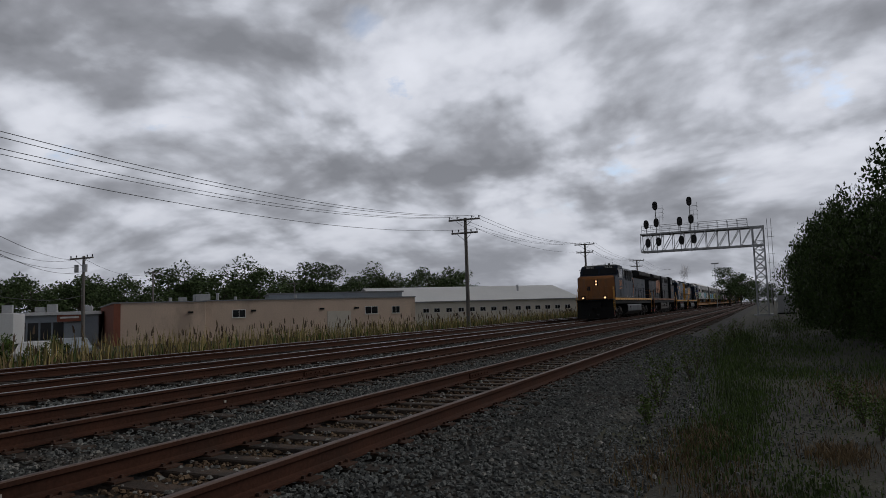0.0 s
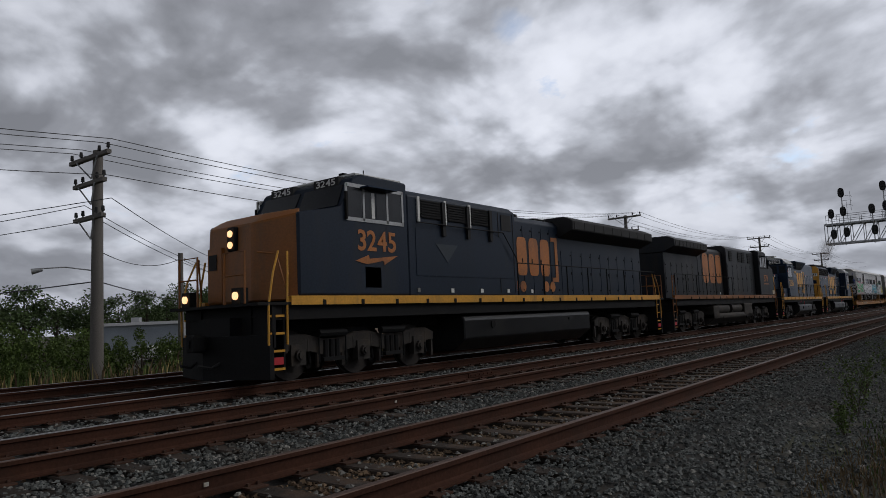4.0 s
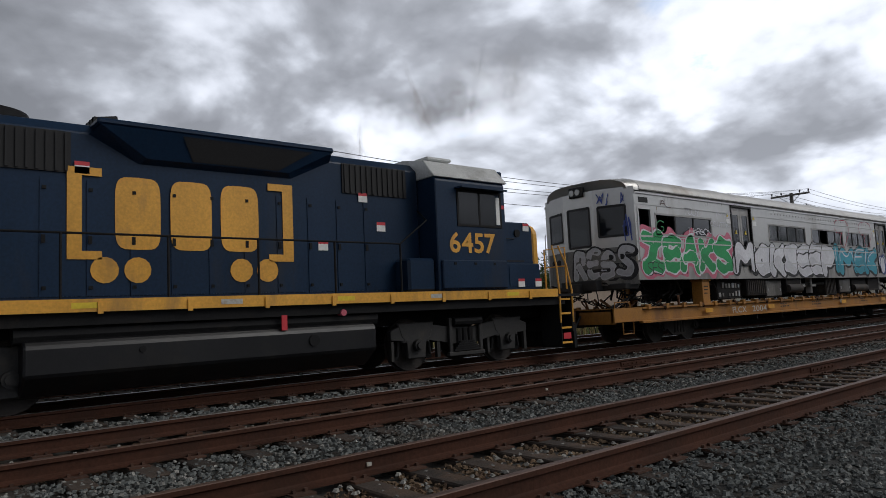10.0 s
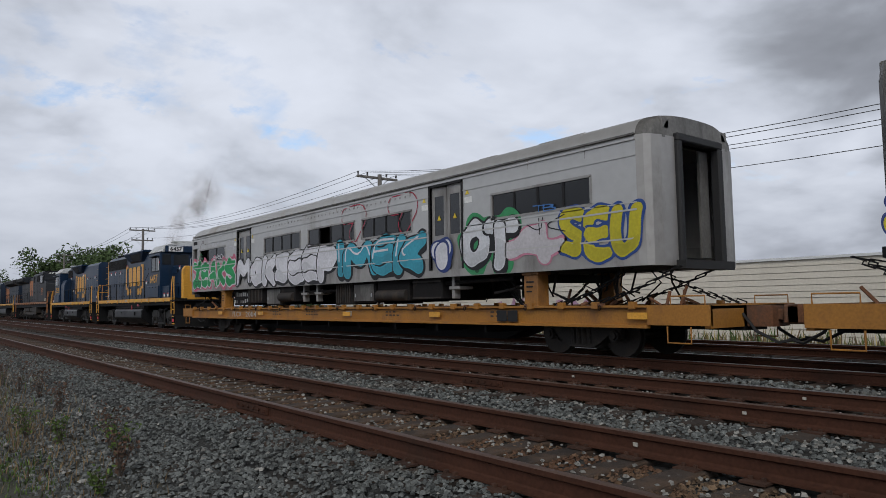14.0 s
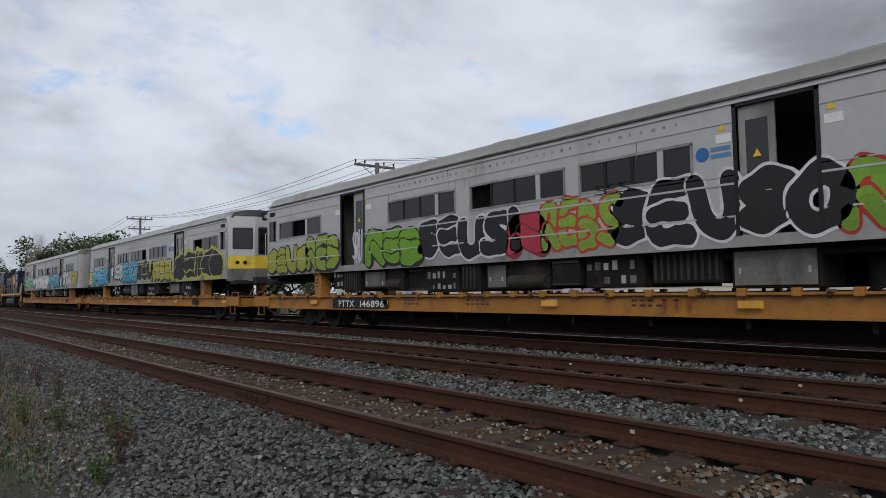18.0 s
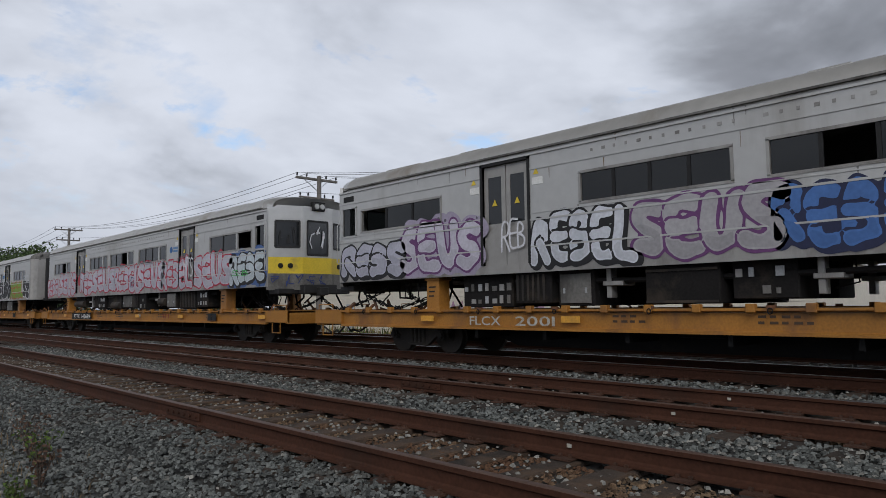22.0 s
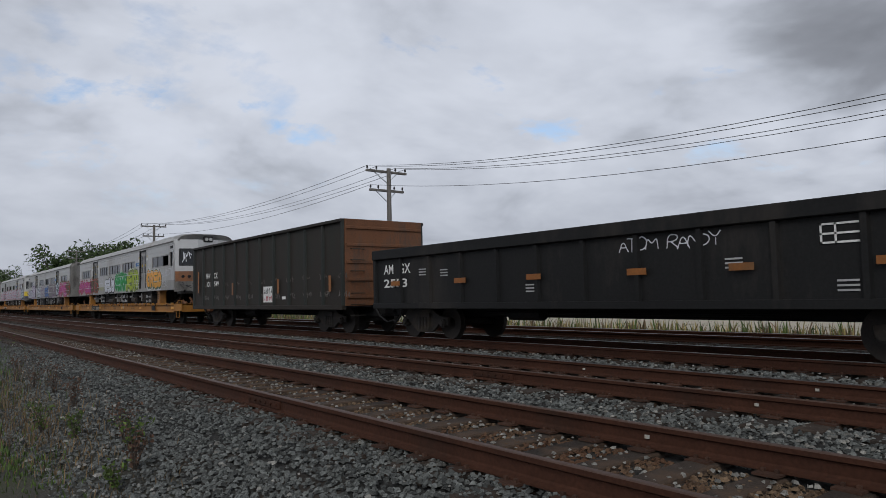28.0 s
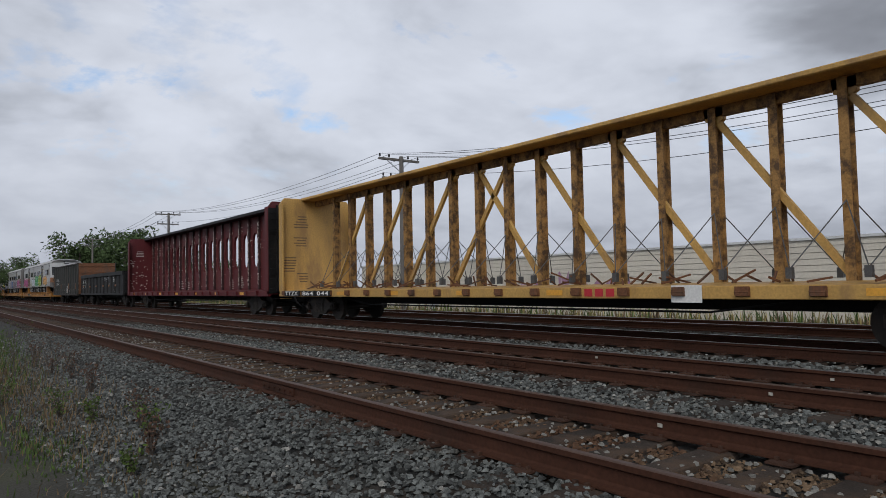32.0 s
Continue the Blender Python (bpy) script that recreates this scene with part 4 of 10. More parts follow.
def ge_locomotive(name, label, paintm, number, side, turned, nose_m, length, fresh, u):
    """A long six-axle road locomotive with a wide nose. side: the flank that carries the lettering to be seen."""
    v = enter(thing(name, label, "locomotive", "diesel locomotives"), u, turned)
    Ln = length
    part("underframe", boxes((-1.40, 1.40, 0.85, Ln - 0.85, 1.22, 1.50), (-0.5, 0.5, 0.5, Ln - 0.5, 0.95, 1.3)), "steel_dark", v)
    part("deck", boxes((-1.48, 1.48, 0.42, Ln - 0.42, 1.50, 1.56)), "steel_dark", v)
    for s in (-1, 1):
        part("side_sill", boxes((min(s * 1.40, s * 1.5), max(s * 1.40, s * 1.5), 1.2, Ln - 0.9, 1.50, 1.68)), "yellow" if fresh else "orange_nose", v, "dirty yellow-orange stripe")
        for i in range(int((Ln - 3) / 1.1)):
            part("sill_bracket", boxes((s * 1.51 - 0.008, s * 1.51 + 0.008, 2.0 + i * 1.1, 2.08 + i * 1.1, 1.49, 1.6)), "steel_dark", v)
    # nose, cab and the tall section behind it
    bm = bmesh.new()
    prism(bm, [(1.40, 1.68), (1.40, 3.34), (2.3, 3.50), (2.60, 3.54), (2.92, 4.22), (3.2, 4.34), (4.72, 4.32), (4.72, 1.68)], -1.5, 1.5, "x")
    part("cab", bm, paintm, v, bevel=0.04)
    bm = bmesh.new()
    a = [bm.verts.new(p) for p in ((-1.47, 1.42, 1.6), (-0.74, 0.84, 1.6), (0.74, 0.84, 1.6), (1.47, 1.42, 1.6))]
    b = [bm.verts.new(p) for p in ((-1.47, 1.42, 3.32), (-0.72, 0.90, 3.16), (0.72, 0.90, 3.16), (1.47, 1.42, 3.32))]
    t = [bm.verts.new(p) for p in ((-1.34, 1.62, 3.46), (-0.64, 1.28, 3.40), (0.64, 1.28, 3.40), (1.34, 1.62, 3.46))]
    for r0, r1 in ((a, b), (b, t)):
        for i in range(3):
            bm.faces.new((r0[i], r0[i + 1], r1[i + 1], r1[i]))
    bm.faces.new(t)
    bm.faces.new((a[0], b[0], t[0], t[3], b[3], a[3]))
    bm.faces.new(a[::-1])
    nz = part("nose", bm, nose_m, v, "orange-brown nose" if fresh else "grimy nose", bevel=0.03)
    part("nose_door", boxes((-0.68, -0.20, 0.815, 0.88, 1.65, 2.75)), nose_m, nz)
    part("nose_door_window", boxes((-0.62, -0.36, 0.80, 0.82, 2.3, 2.62)), "black", nz)
    part("headlight_housing", boxes((-0.02, 0.26, 0.81, 0.95, 2.64, 3.14)), "steel_dark", v, bevel=0.03)
    for zz in (2.77, 3.0):
        bm = rods(((0.12, 0.78, zz), (0.12, 0.815, zz), 0.07, 14))
        part("headlight", bm, "lamp" if fresh else "lens", v, "lit headlight" if fresh else "unlit headlight")
    for s in (-1, 1):
        part("ditch_light_housing", boxes((s * 0.85 - 0.14, s * 0.85 + 0.14, 0.40, 0.58, 1.56, 1.86)), "steel_dark", v)
        part("ditch_light", rods(((s * 0.85, 0.36, 1.71), (s * 0.85, 0.41, 1.71), 0.075, 14)), "lamp" if fresh else "lens", v, "lit ditch light" if fresh else "unlit ditch light")
    # windscreens, side windows, number boards
    for xa, xb in ((-1.35, -0.08), (0.08, 1.35)):
        bm = bmesh.new()
        q = [bm.verts.new(p) for p in ((xa, 2.635, 3.60), (xb, 2.635, 3.60), (xb * 0.97, 2.862, 4.08), (xa * 0.97, 2.862, 4.08))]
        w = [bm.verts.new(p.co + Vector((0, -0.03, 0.012))) for p in q]
        bm.faces.new(w)
        for i in range(4):
            bm.faces.new((q[i], q[(i + 1) % 4], w[(i + 1) % 4], w[i]))
        part("windscreen", bm, "window_dark", v)
    for xa in (0.35, -1.15):
        part("number_board", boxes((xa, xa + 0.8, 2.86, 3.05, 4.10, 4.30)), "black", v)
    for xa in (0.45, -1.05):
        vs, fs = letters(number, 0.02)
        flat_mesh("board_number", [(xa + q * 0.6, 2.85, 4.13 + p * 0.14) for q, p in vs], fs, "white", v)
    for s in (-1, 1):
        fr = part("window_frame", boxes((s * 1.505 - 0.012, s * 1.505 + 0.012, 2.72, 4.55, 3.28, 3.36), (s * 1.505 - 0.012, s * 1.505 + 0.012, 2.72, 4.55, 4.02, 4.10), *[(s * 1.505 - 0.012, s * 1.505 + 0.012, y, y + 0.06, 3.3, 4.08) for y in (2.70, 3.22, 3.98, 4.50)]), "galv" if fresh else "steel_dark", v)
        for ya, yb in ((2.78, 3.22), (3.28, 3.62), (3.66, 3.98), (4.06, 4.5)):
            part("pane", boxes((s * 1.502 - 0.004, s * 1.502 + 0.004, ya, yb, 3.36, 4.02)), "window_dark", fr)
        if side == s:
            # white paint stands in for the bright sky behind the cab
            part("pane", boxes((s * 1.508 - 0.003, s * 1.508 + 0.003, 3.5, 3.6, 3.38, 3.95)), "white", fr, "strip painted white for sky light seen through the cab")
        part("sun_visor", boxes((s * 1.62 - 0.14, s * 1.62 + 0.14, 3.15, 4.1, 4.02, 4.05)), "blue", v)
        bm = boxes((s * 1.53 - 0.03, s * 1.53 + 0.03, 2.68, 2.72, 3.3, 3.9))
        part("mirror", bm, "steel_dark", v)
    part("cab_roof", boxes((-1.35, 1.35, 3.15, 4.72, 4.32, 4.40)), "silver_roof" if fresh else paintm, v, "pale painted cab roof" if fresh else "", bevel=0.03)
    part("antenna_base", boxes((-0.3, 0.3, 3.6, 3.9, 4.36, 4.46)), "steel_dark", v)
    part("antenna_box", boxes((0.6, 0.75, 3.4, 3.55, 4.36, 4.52)), "steel_dark", v)
    for xx in (-0.8, 0.3, 0.9):
        part("antenna", rods(((xx, 3.9, 4.36), (xx, 3.9, 4.62), 0.015, 5)), "steel_dark", v)
    tall_end = 9.5 if fresh else 10.4
    bm = bmesh.new()
    hw = 1.48 if fresh else 1.2
    up = 0.0 if fresh else 0.18
    prism(bm, [(-hw, 1.68), (-hw, 4.05 + up), (-hw + 0.22, 4.22 + up), (hw - 0.22, 4.22 + up), (hw, 4.05 + up), (hw, 1.68)], 4.74, tall_end, "y")
    part("blower_section", bm, paintm, v, bevel=0.025)
    for s in (-1, 1):
        if fresh:
            for i in range(3):
                y = 5.2 + i * 1.05
                grille(v, s, hw + 0.012, y, y + 0.78, 3.55, 4.0, 7)
                part("grille_post", boxes((s * (hw + 0.03) - 0.02, s * (hw + 0.03) + 0.02, y - 0.13, y - 0.05, 3.45, 4.06)), "white", v)
                part("roof_bracket", boxes((s * (hw + 0.05) - 0.03, s * (hw + 0.05) + 0.03, y + 0.8, y + 0.92, 3.15, 4.0)), "black", v)
            part("door_panel", boxes((s * (hw + 0.006) - 0.006, s * (hw + 0.006) + 0.006, 5.0, 9.3, 2.15, 3.3)), paintm, v)
            bm = bmesh.new()
            prism(bm, [(5.75, 2.95), (6.65, 2.95), (6.2, 2.5)], s * (hw + 0.02) - 0.004, s * (hw + 0.02) + 0.004, "x")
            part("painted_triangle", bm, paint(0.022, 0.032, 0.045), v, "paler triangle of paint")
            bm = bmesh.new()
            path(bm, [(s * (hw + 0.10), 4.95, 3.42), (s * (hw + 0.10), 8.7, 3.42), (s * (hw + 0.10), 9.35, 2.72), (s * (hw + 0.02), 9.5, 2.66)], 0.016)
            for y in (5.9, 7.1, 8.3):
                rod(bm, (s * hw, y, 3.42), (s * (hw + 0.10), y, 3.42), 0.012, 5)
            part("side_rail", bm, "steel_dark", v)
            part("door_window", boxes((s * (hw + 0.012) - 0.008, s * (hw + 0.012) + 0.008, 8.75, 9.25, 3.5, 3.95)), "black", v, "dark square opening high on the side")
            for y in (8.6, 9.35):
                part("panel_seam", boxes((s * (hw + 0.006) - 0.004, s * (hw + 0.006) + 0.004, y, y + 0.025, 1.75, 4.0)), "black", v)
            for y in (5.0, 6.3, 7.6, 8.9):
                part("step_light", boxes((s * (hw + 0.012) - 0.008, s * (hw + 0.012) + 0.008, y, y + 0.09, 1.76, 1.86)), "lens", v)
            part("louvre", boxes((s * (hw + 0.012) - 0.008, s * (hw + 0.012) + 0.008, 3.25, 3.75, 1.85, 2.3)), "black", v)
        else:
            for ya, yb in ((5.6, 6.15), (6.85, 7.4), (7.6, 8.15), (9.35, 9.9)):
                grille(v, s, hw + 0.012, ya, yb, 3.55, 4.12, 6)
    if not fresh:
        hood_doors(v, hw, 4.8, tall_end - 0.05, 1.85, 3.4, paintm, 0.95)
    # long hood
    y0, y1 = tall_end, Ln - 1.35
    rad = Ln - 8.3 if fresh else Ln - 5.9
    bm = bmesh.new()
    prism(bm, [(-0.95, 1.56), (-0.95, 3.98), (-0.78, 4.15), (0.78, 4.15), (0.95, 3.98), (0.95, 1.56)], y0, y1, "y")
    part("long_hood", bm, paintm, v, bevel=0.02)
    hood_doors(v, 0.95, y0 + 0.1, rad - 0.05, 1.75, 3.85, paintm, 0.6)
    hood_doors(v, 0.95, rad + 0.1, y1 - 0.1, 1.75, 3.2, paintm, 0.75)
    bm = bmesh.new()
    prism(bm, [(-1.0, 3.62), (-1.52, 3.85), (-1.52, 4.16), (-1.2, 4.32), (1.2, 4.32), (1.52, 4.16), (1.52, 3.85), (1.0, 3.62)], rad, Ln - 1.3, "y")
    rd = part("radiator_housing", bm, "black" if fresh else "blue_dirty", v, "overhanging dark radiator housing", bevel=0.02)
    for s in (-1, 1):
        n = 9
        wv = (Ln - 1.4 - rad - 0.1) / n
        for i in range(n):
            part("radiator_panel", boxes((s * 1.524 - 0.008, s * 1.524 + 0.008, rad + 0.1 + i * wv + 0.03, rad + 0.1 + (i + 1) * wv - 0.03, 3.88, 4.13)), "black", rd)
    bm = bmesh.new()
    rod(bm, (0, rad - 1.6, 4.12), (0, rad - 1.6, 4.36), 0.33, 14)
    box(bm, -0.6, 0.6, rad - 0.9, rad - 0.15, 4.12, 4.26)
    part("exhaust_stack", bm, "steel_dark" if fresh else "silver_roof", v)
    bm = bmesh.new()
    for xx in (-0.25, 0, 0.25):
        rod(bm, (xx, y0 + 0.35, 4.3), (xx, y0 + 0.75, 4.3), 0.05, 8, 0.11)
    rod(bm, (0, y0 + 0.5, 4.12), (0, y0 + 0.5, 4.3), 0.04)
    part("air_horn", bm, "black", v)
    for s in (-1, 1):
        handrail(v, s, 1.44, y0 + 0.1, Ln - 1.2, 1.60, 2.62, 1.45)
        bm = bmesh.new()
        path(bm, [(s * 0.99, 0.7 + 0.1, 2.55), (s * 1.3, 1.0, 2.5), (s * 1.44, 1.15, 1.7)], 0.022)
        part("grab_rail", bm, nose_m if fresh else "orange_nose", v)
    for yy, d in ((0.9, 1), (Ln - 0.95, -1)):
        corner_steps(v, yy, d, "yellow" if fresh else "orange_nose")
    for yy in (0.42, Ln - 0.45):
        end_rail(v, yy, "orange_nose")
    coupler(v, 0.0, -1)
    coupler(v, Ln, 1)
    # snow plough
    for ye, d in ((0.35, -1), (Ln - 0.35, 1)):
        bm = bmesh.new()
        prism(bm, [(-1.45, ye - d * 0.35), (0, ye + d * 0.12), (1.45, ye - d * 0.35), (1.45, ye - d * 0.45), (0, ye - d * 0.02), (-1.45, ye - d * 0.45)], 0.12, 0.95, "z")
        part("snow_plough", bm, "steel_dark", v)
        part("pilot_plate", boxes((-1.45, 1.45, min(ye - d * 0.5, ye - d * 0.42), max(ye - d * 0.5, ye - d * 0.42), 0.7, 1.5)), "steel_dark", v)
    if fresh:
        fuel_tank(v, 6.9, 14.1, 0.26, 1.15, "tankblack")
    else:
        fuel_tank(v, 6.75, 14.0, 0.22, 0.75, "truck")
        part("equipment_box", boxes((-1.42, 1.42, 6.75, 8.4, 0.5, 1.22)), "truck", v, bevel=0.03)
        part("equipment_box", boxes((-1.42, 1.42, 13.1, 14.0, 0.5, 1.15)), "truck", v, bevel=0.03)
        for ya, yb in ((8.7, 10.6), (11.1, 13.0)):
            for s in (-1, 1):
                bm = rods(((s * 1.12, ya, 0.98), (s * 1.12, yb, 0.98), 0.27, 14))
                part("air_reservoir", bm, "truck", v, "dusty cylindrical air tank", smooth=True)
    loco_truck(v, [1.5 + 0.2, 3.55, 5.45] if fresh else [2.1, 3.95, 5.8], 0.5, turned)
    loco_truck(v, [Ln - 5.5, Ln - 3.65, Ln - 1.8], 0.5, turned)
    # lettering
    x = (hw if fresh else 0.95)
    if fresh:
        sign("road_number", number, v, side, 1.512, 3.05, 4.25, 2.66, 3.10, "logo_orange", 0.02, label="orange road number")
        bm = bmesh.new()
        prism(bm, [(2.95, 2.42), (3.35, 2.56), (3.38, 2.48), (4.3, 2.58), (3.85, 2.36), (3.82, 2.45), (3.3, 2.36)], side * 1.512 - 0.003, side * 1.512 + 0.003, "x")
        part("lightning_stripe", bm, "logo_orange", v)
        emblem(v, side, 0.975, 9.8, 12.9, 1.95, 3.6, "logo_orange")
    else:
        sign("road_number", number, v, side, 1.512, 2.9, 3.75, 2.5, 2.9, "logo_orange", 0.02, label="dull orange road number")
        part("stripe", boxes((side * 1.51 - 0.004, side * 1.51 + 0.004, 2.8, 3.85, 2.33, 2.39)), "logo_orange", v)
        emblem(v, side, 0.975, 10.62, 13.9, 2.2, 3.72, "logo_orange", False, False)
        part("sign_plate", boxes((side * 1.51 - 0.004, side * 1.51 + 0.004, 1.4, 1.62, 1.74, 1.98), (side * 1.51 - 0.004, side * 1.51 + 0.004, 1.66, 1.9, 1.74, 1.98)), paint(0.5, 0.42, 0.3), v)
    for i in range(4):
        part("notice", boxes((side * (x + 0.02) - 0.004, side * (x + 0.02) + 0.004, y0 - 3.2 + i * 1.3, y0 - 3.08 + i * 1.3, 1.75, 1.85)), "white", v)
    return v


def emd_locomotive(name, label, number, side, turned, length, hood_end, u, fans):
    """A four-axle road switcher: short nose, cab, long hood with walkways."""
    v = enter(thing(name, label, "locomotive", "diesel locomotives"), u, turned)
    Ln = length
    P = "blue"
    part("underframe", boxes((-1.40, 1.40, 0.95, Ln - 0.95, 1.18, 1.36), (-0.5, 0.5, 0.5, Ln - 0.5, 0.9, 1.25)), "steel_dark", v)
    part("deck", boxes((-1.48, 1.48, 0.5, Ln - 0.5, 1.36, 1.42)), "steel_dark", v)
    for s in (-1, 1):
        part("side_sill", boxes((min(s * 1.38, s * 1.5), max(s * 1.38, s * 1.5), 1.3, Ln - 1.3, 1.36, 1.54)), "yellow", v, "golden yellow stripe")
        n = int((Ln - 3) / 1.25)
        for i in range(n):
            part("sill_post", boxes((s * 1.515 - 0.012, s * 1.515 + 0.012, 2.2 + i * 1.25, 2.27 + i * 1.25, 1.33, 1.5)), "yellow", v)
    # nose
    bm = bmesh.new()
    prism(bm, [(1.42, 1.42), (1.42, 3.0), (1.52, 3.12), (2.85, 3.12), (2.85, 1.42)], -0.92, 0.92, "x")
    part("short_hood", bm, P, v, bevel=0.03)
    bm = bmesh.new()
    prism(bm, [(-0.93, 1.42), (-0.93, 2.9), (-0.8, 3.08), (0.8, 3.08), (0.93, 2.9), (0.93, 1.42)], 1.24, 1.44, "y")
    nf = part("nose_front", bm, "yellow", v, "golden yellow nose face", bevel=0.04)
    emb = bmesh.new()
    for k in range(3):
        box(emb, -0.42 + k * 0.29, -0.18 + k * 0.29, 1.23, 1.242, 2.25, 2.6)
    part("nose_emblem", emb, P, nf)
    # cab
    bm = bmesh.new()
    prism(bm, [(-1.5, 1.54), (-1.5, 3.78), (-1.46, 3.86), (1.46, 3.86), (1.5, 3.78), (1.5, 1.54)], 2.87, 4.82, "y")
    part("cab", bm, P, v, bevel=0.02)
    bm = bmesh.new()
    prism(bm, [(-1.54, 3.84), (-1.2, 4.22), (-0.5, 4.34), (0.5, 4.34), (1.2, 4.22), (1.54, 3.84)], 2.8, 4.86, "y")
    part("cab_roof", bm, "silver_roof", v, "weathered silver cab roof", bevel=0.015)
    part("cab_front_visor", boxes((-1.3, 1.3, 2.70, 2.84, 3.82, 4.16)), P, v, bevel=0.03)
    for xa in (-1.15, 0.45):
        nb = part("number_board", boxes((xa, xa + 0.7, 2.66, 2.70, 3.86, 4.12)), "white", v, "white number board")
        vs, fs = letters(number, 0.03)
        flat_mesh("board_number", [(xa + 0.07 + q * 0.56, 2.652, 3.90 + p * 0.18) for q, p in vs], fs, "black", nb)
    for xa, xb in ((-1.4, -0.98), (-0.85, -0.1), (0.1, 0.85), (0.98, 1.4)):
        part("windscreen", boxes((xa, xb, 2.855, 2.872, 3.2, 3.72)), "window_dark", v)
    bm = bmesh.new()
    box(bm, -0.45, 0.45, 3.5, 4.3, 4.32, 4.42)
    box(bm, -0.6, 0.6, 3.55, 4.25, 4.42, 4.5)
    part("air_conditioner", bm, "silver_roof", v, "roof air conditioner with weathered cover", bevel=0.03)
    for s in (-1, 1):
        wf = part("window_frame", boxes(*[(s * 1.507 - 0.008, s * 1.507 + 0.008, y, y + 0.05, 2.9, 3.58) for y in (3.0, 3.62, 4.22)], (s * 1.507 - 0.008, s * 1.507 + 0.008, 3.0, 4.27, 2.86, 2.91), (s * 1.507 - 0.008, s * 1.507 + 0.008, 3.0, 4.27, 3.57, 3.62)), "steel_dark", v)
        for ya, yb in ((3.18, 3.62), (3.67, 4.22)):
            part("pane", boxes((s * 1.504 - 0.004, s * 1.504 + 0.004, ya, yb, 2.91, 3.57)), "window_dark", wf)
        part("pane", boxes((s * 1.506 - 0.004, s * 1.506 + 0.004, 3.05, 3.16, 2.93, 3.52)), "white", wf, "narrow pale wind deflector")
        part("window_awning", boxes((s * 1.6 - 0.12, s * 1.6 + 0.12, 3.0, 4.3, 3.63, 3.66)), P, v)
        # locker boxes under the cab on the walkway
        part("battery_box", boxes((min(s * 0.95, s * 1.42), max(s * 0.95, s * 1.42), 4.83, 5.5, 1.54, 2.2)), P, v, bevel=0.05)
        part("locker", boxes((min(s * 0.93, s * 1.4), max(s * 0.93, s * 1.4), 1.75, 2.86, 1.54, 2.12)), P, v, bevel=0.02)
        part("locker_door", boxes((s * 1.405 - 0.008, s * 1.405 + 0.008, 1.9, 2.75, 1.62, 2.05)), P, v)
        part("cab_side_panel", boxes((s * 1.504 - 0.006, s * 1.504 + 0.006, 2.95, 4.75, 1.6, 2.15)), P, v)
        part("cab_side_box", boxes((*sorted((s * 1.49, s * 1.56)), 2.95, 4.75, 1.58, 2.16)), P, v, bevel=0.02)
        for y in (3.3, 3.85, 4.4):
            part("latch", boxes((*sorted((s * 1.56, s * 1.572)), y, y + 0.06, 2.06, 2.11)), "steel_dark", v)
        part("nose_slot", boxes((*sorted((s * 0.925, s * 0.932)), 1.75, 2.75, 2.2, 2.235)), "black", v)
        part("nose_vent", rods(((s * 0.92, 1.95, 2.86), (s * 0.95, 1.95, 2.86), 0.09, 14)), "steel_dark", v)
        bm = bmesh.new()
        path(bm, [(s * 0.93, 2.1, 2.72), (s * 0.98, 2.1, 2.72), (s * 0.98, 2.45, 2.72), (s * 0.93, 2.45, 2.72)], 0.012, 5)
        part("grab_iron", bm, "steel_dark", v)
        for i in range(6):
            part("stripe_reflector", boxes((*sorted((s * 1.502, s * 1.506)), 2.6 + i * 2.1, 2.95 + i * 2.1, 1.41, 1.49)), "markwhite" if i % 2 else "cabyellow", v)
        part("flag_sticker", boxes((s * 1.506 - 0.004, s * 1.506 + 0.004, 2.92, 2.99, 3.28, 3.36)), "red", v)
    # long hood
    bm = bmesh.new()
    he = hood_end
    prism(bm, [(-0.95, 1.42), (-0.95, 4.02), (-0.75, 4.2), (0.75, 4.2), (0.95, 4.02), (0.95, 1.42)], 4.84, he - 0.12, "y")
    part("long_hood", bm, P, v, bevel=0.02)
    hood_doors(v, 0.95, 5.6, he - 0.4, 1.6, 3.3, P, 0.62)
    bm = bmesh.new()
    prism(bm, [(-0.96, 1.42), (-0.96, 4.0), (-0.75, 4.19), (0.75, 4.19), (0.96, 4.0), (0.96, 1.42)], he - 0.12, he, "y")
    hoodend = part("hood_end", bm, "yellow" if fans else P, v, "golden yellow hood end" if fans else "dark blue hood end", bevel=0.02)
    if fans:
        for xa in (-0.85, 0.15):
            nb = part("number_board", boxes((xa, xa + 0.7, he, he + 0.03, 3.34, 3.6)), "white", v, "white number board")
            vs, fs = letters(number, 0.03)
            flat_mesh("board_number", [(xa + 0.63 - q * 0.56, he + 0.036, 3.38 + p * 0.18) for q, p in vs], fs, "black", nb)
        bm = bmesh.new()
        for k in range(2):
            box(bm, -0.75 + k * 0.3, -0.5 + k * 0.3, he, he + 0.012, 2.7, 3.0)
        part("emblem", bm, P, hoodend)
        for zz in (3.72, 3.9):
            part("headlight", rods(((0, he, zz), (0, he + 0.06, zz), 0.09, 12)), "lens", v, "unlit headlight")
    bm = bmesh.new()
    for q in range(6):
        zz = 1.8 + q * 0.38
        path(bm, [(0.98 * side, he - 0.1, zz), (1.06 * side, he + 0.02, zz), (1.06 * side, he + 0.1, zz)], 0.012)
    part("ladder_grab", bm, "yellow", v)
    # side intakes and the flared bulge
    for s in (-1, 1):
        grille(v, s, 0.965, 5.15, 6.65, 3.45, 4.02, 6, True)
        if fans:
            grille(v, s, 0.965, he - 4.45, he - 0.25, 3.4, 4.0, 6, True)
    b0, b1 = (6.9, 11.0) if fans else (7.3, 11.1)
    bm = bmesh.new()
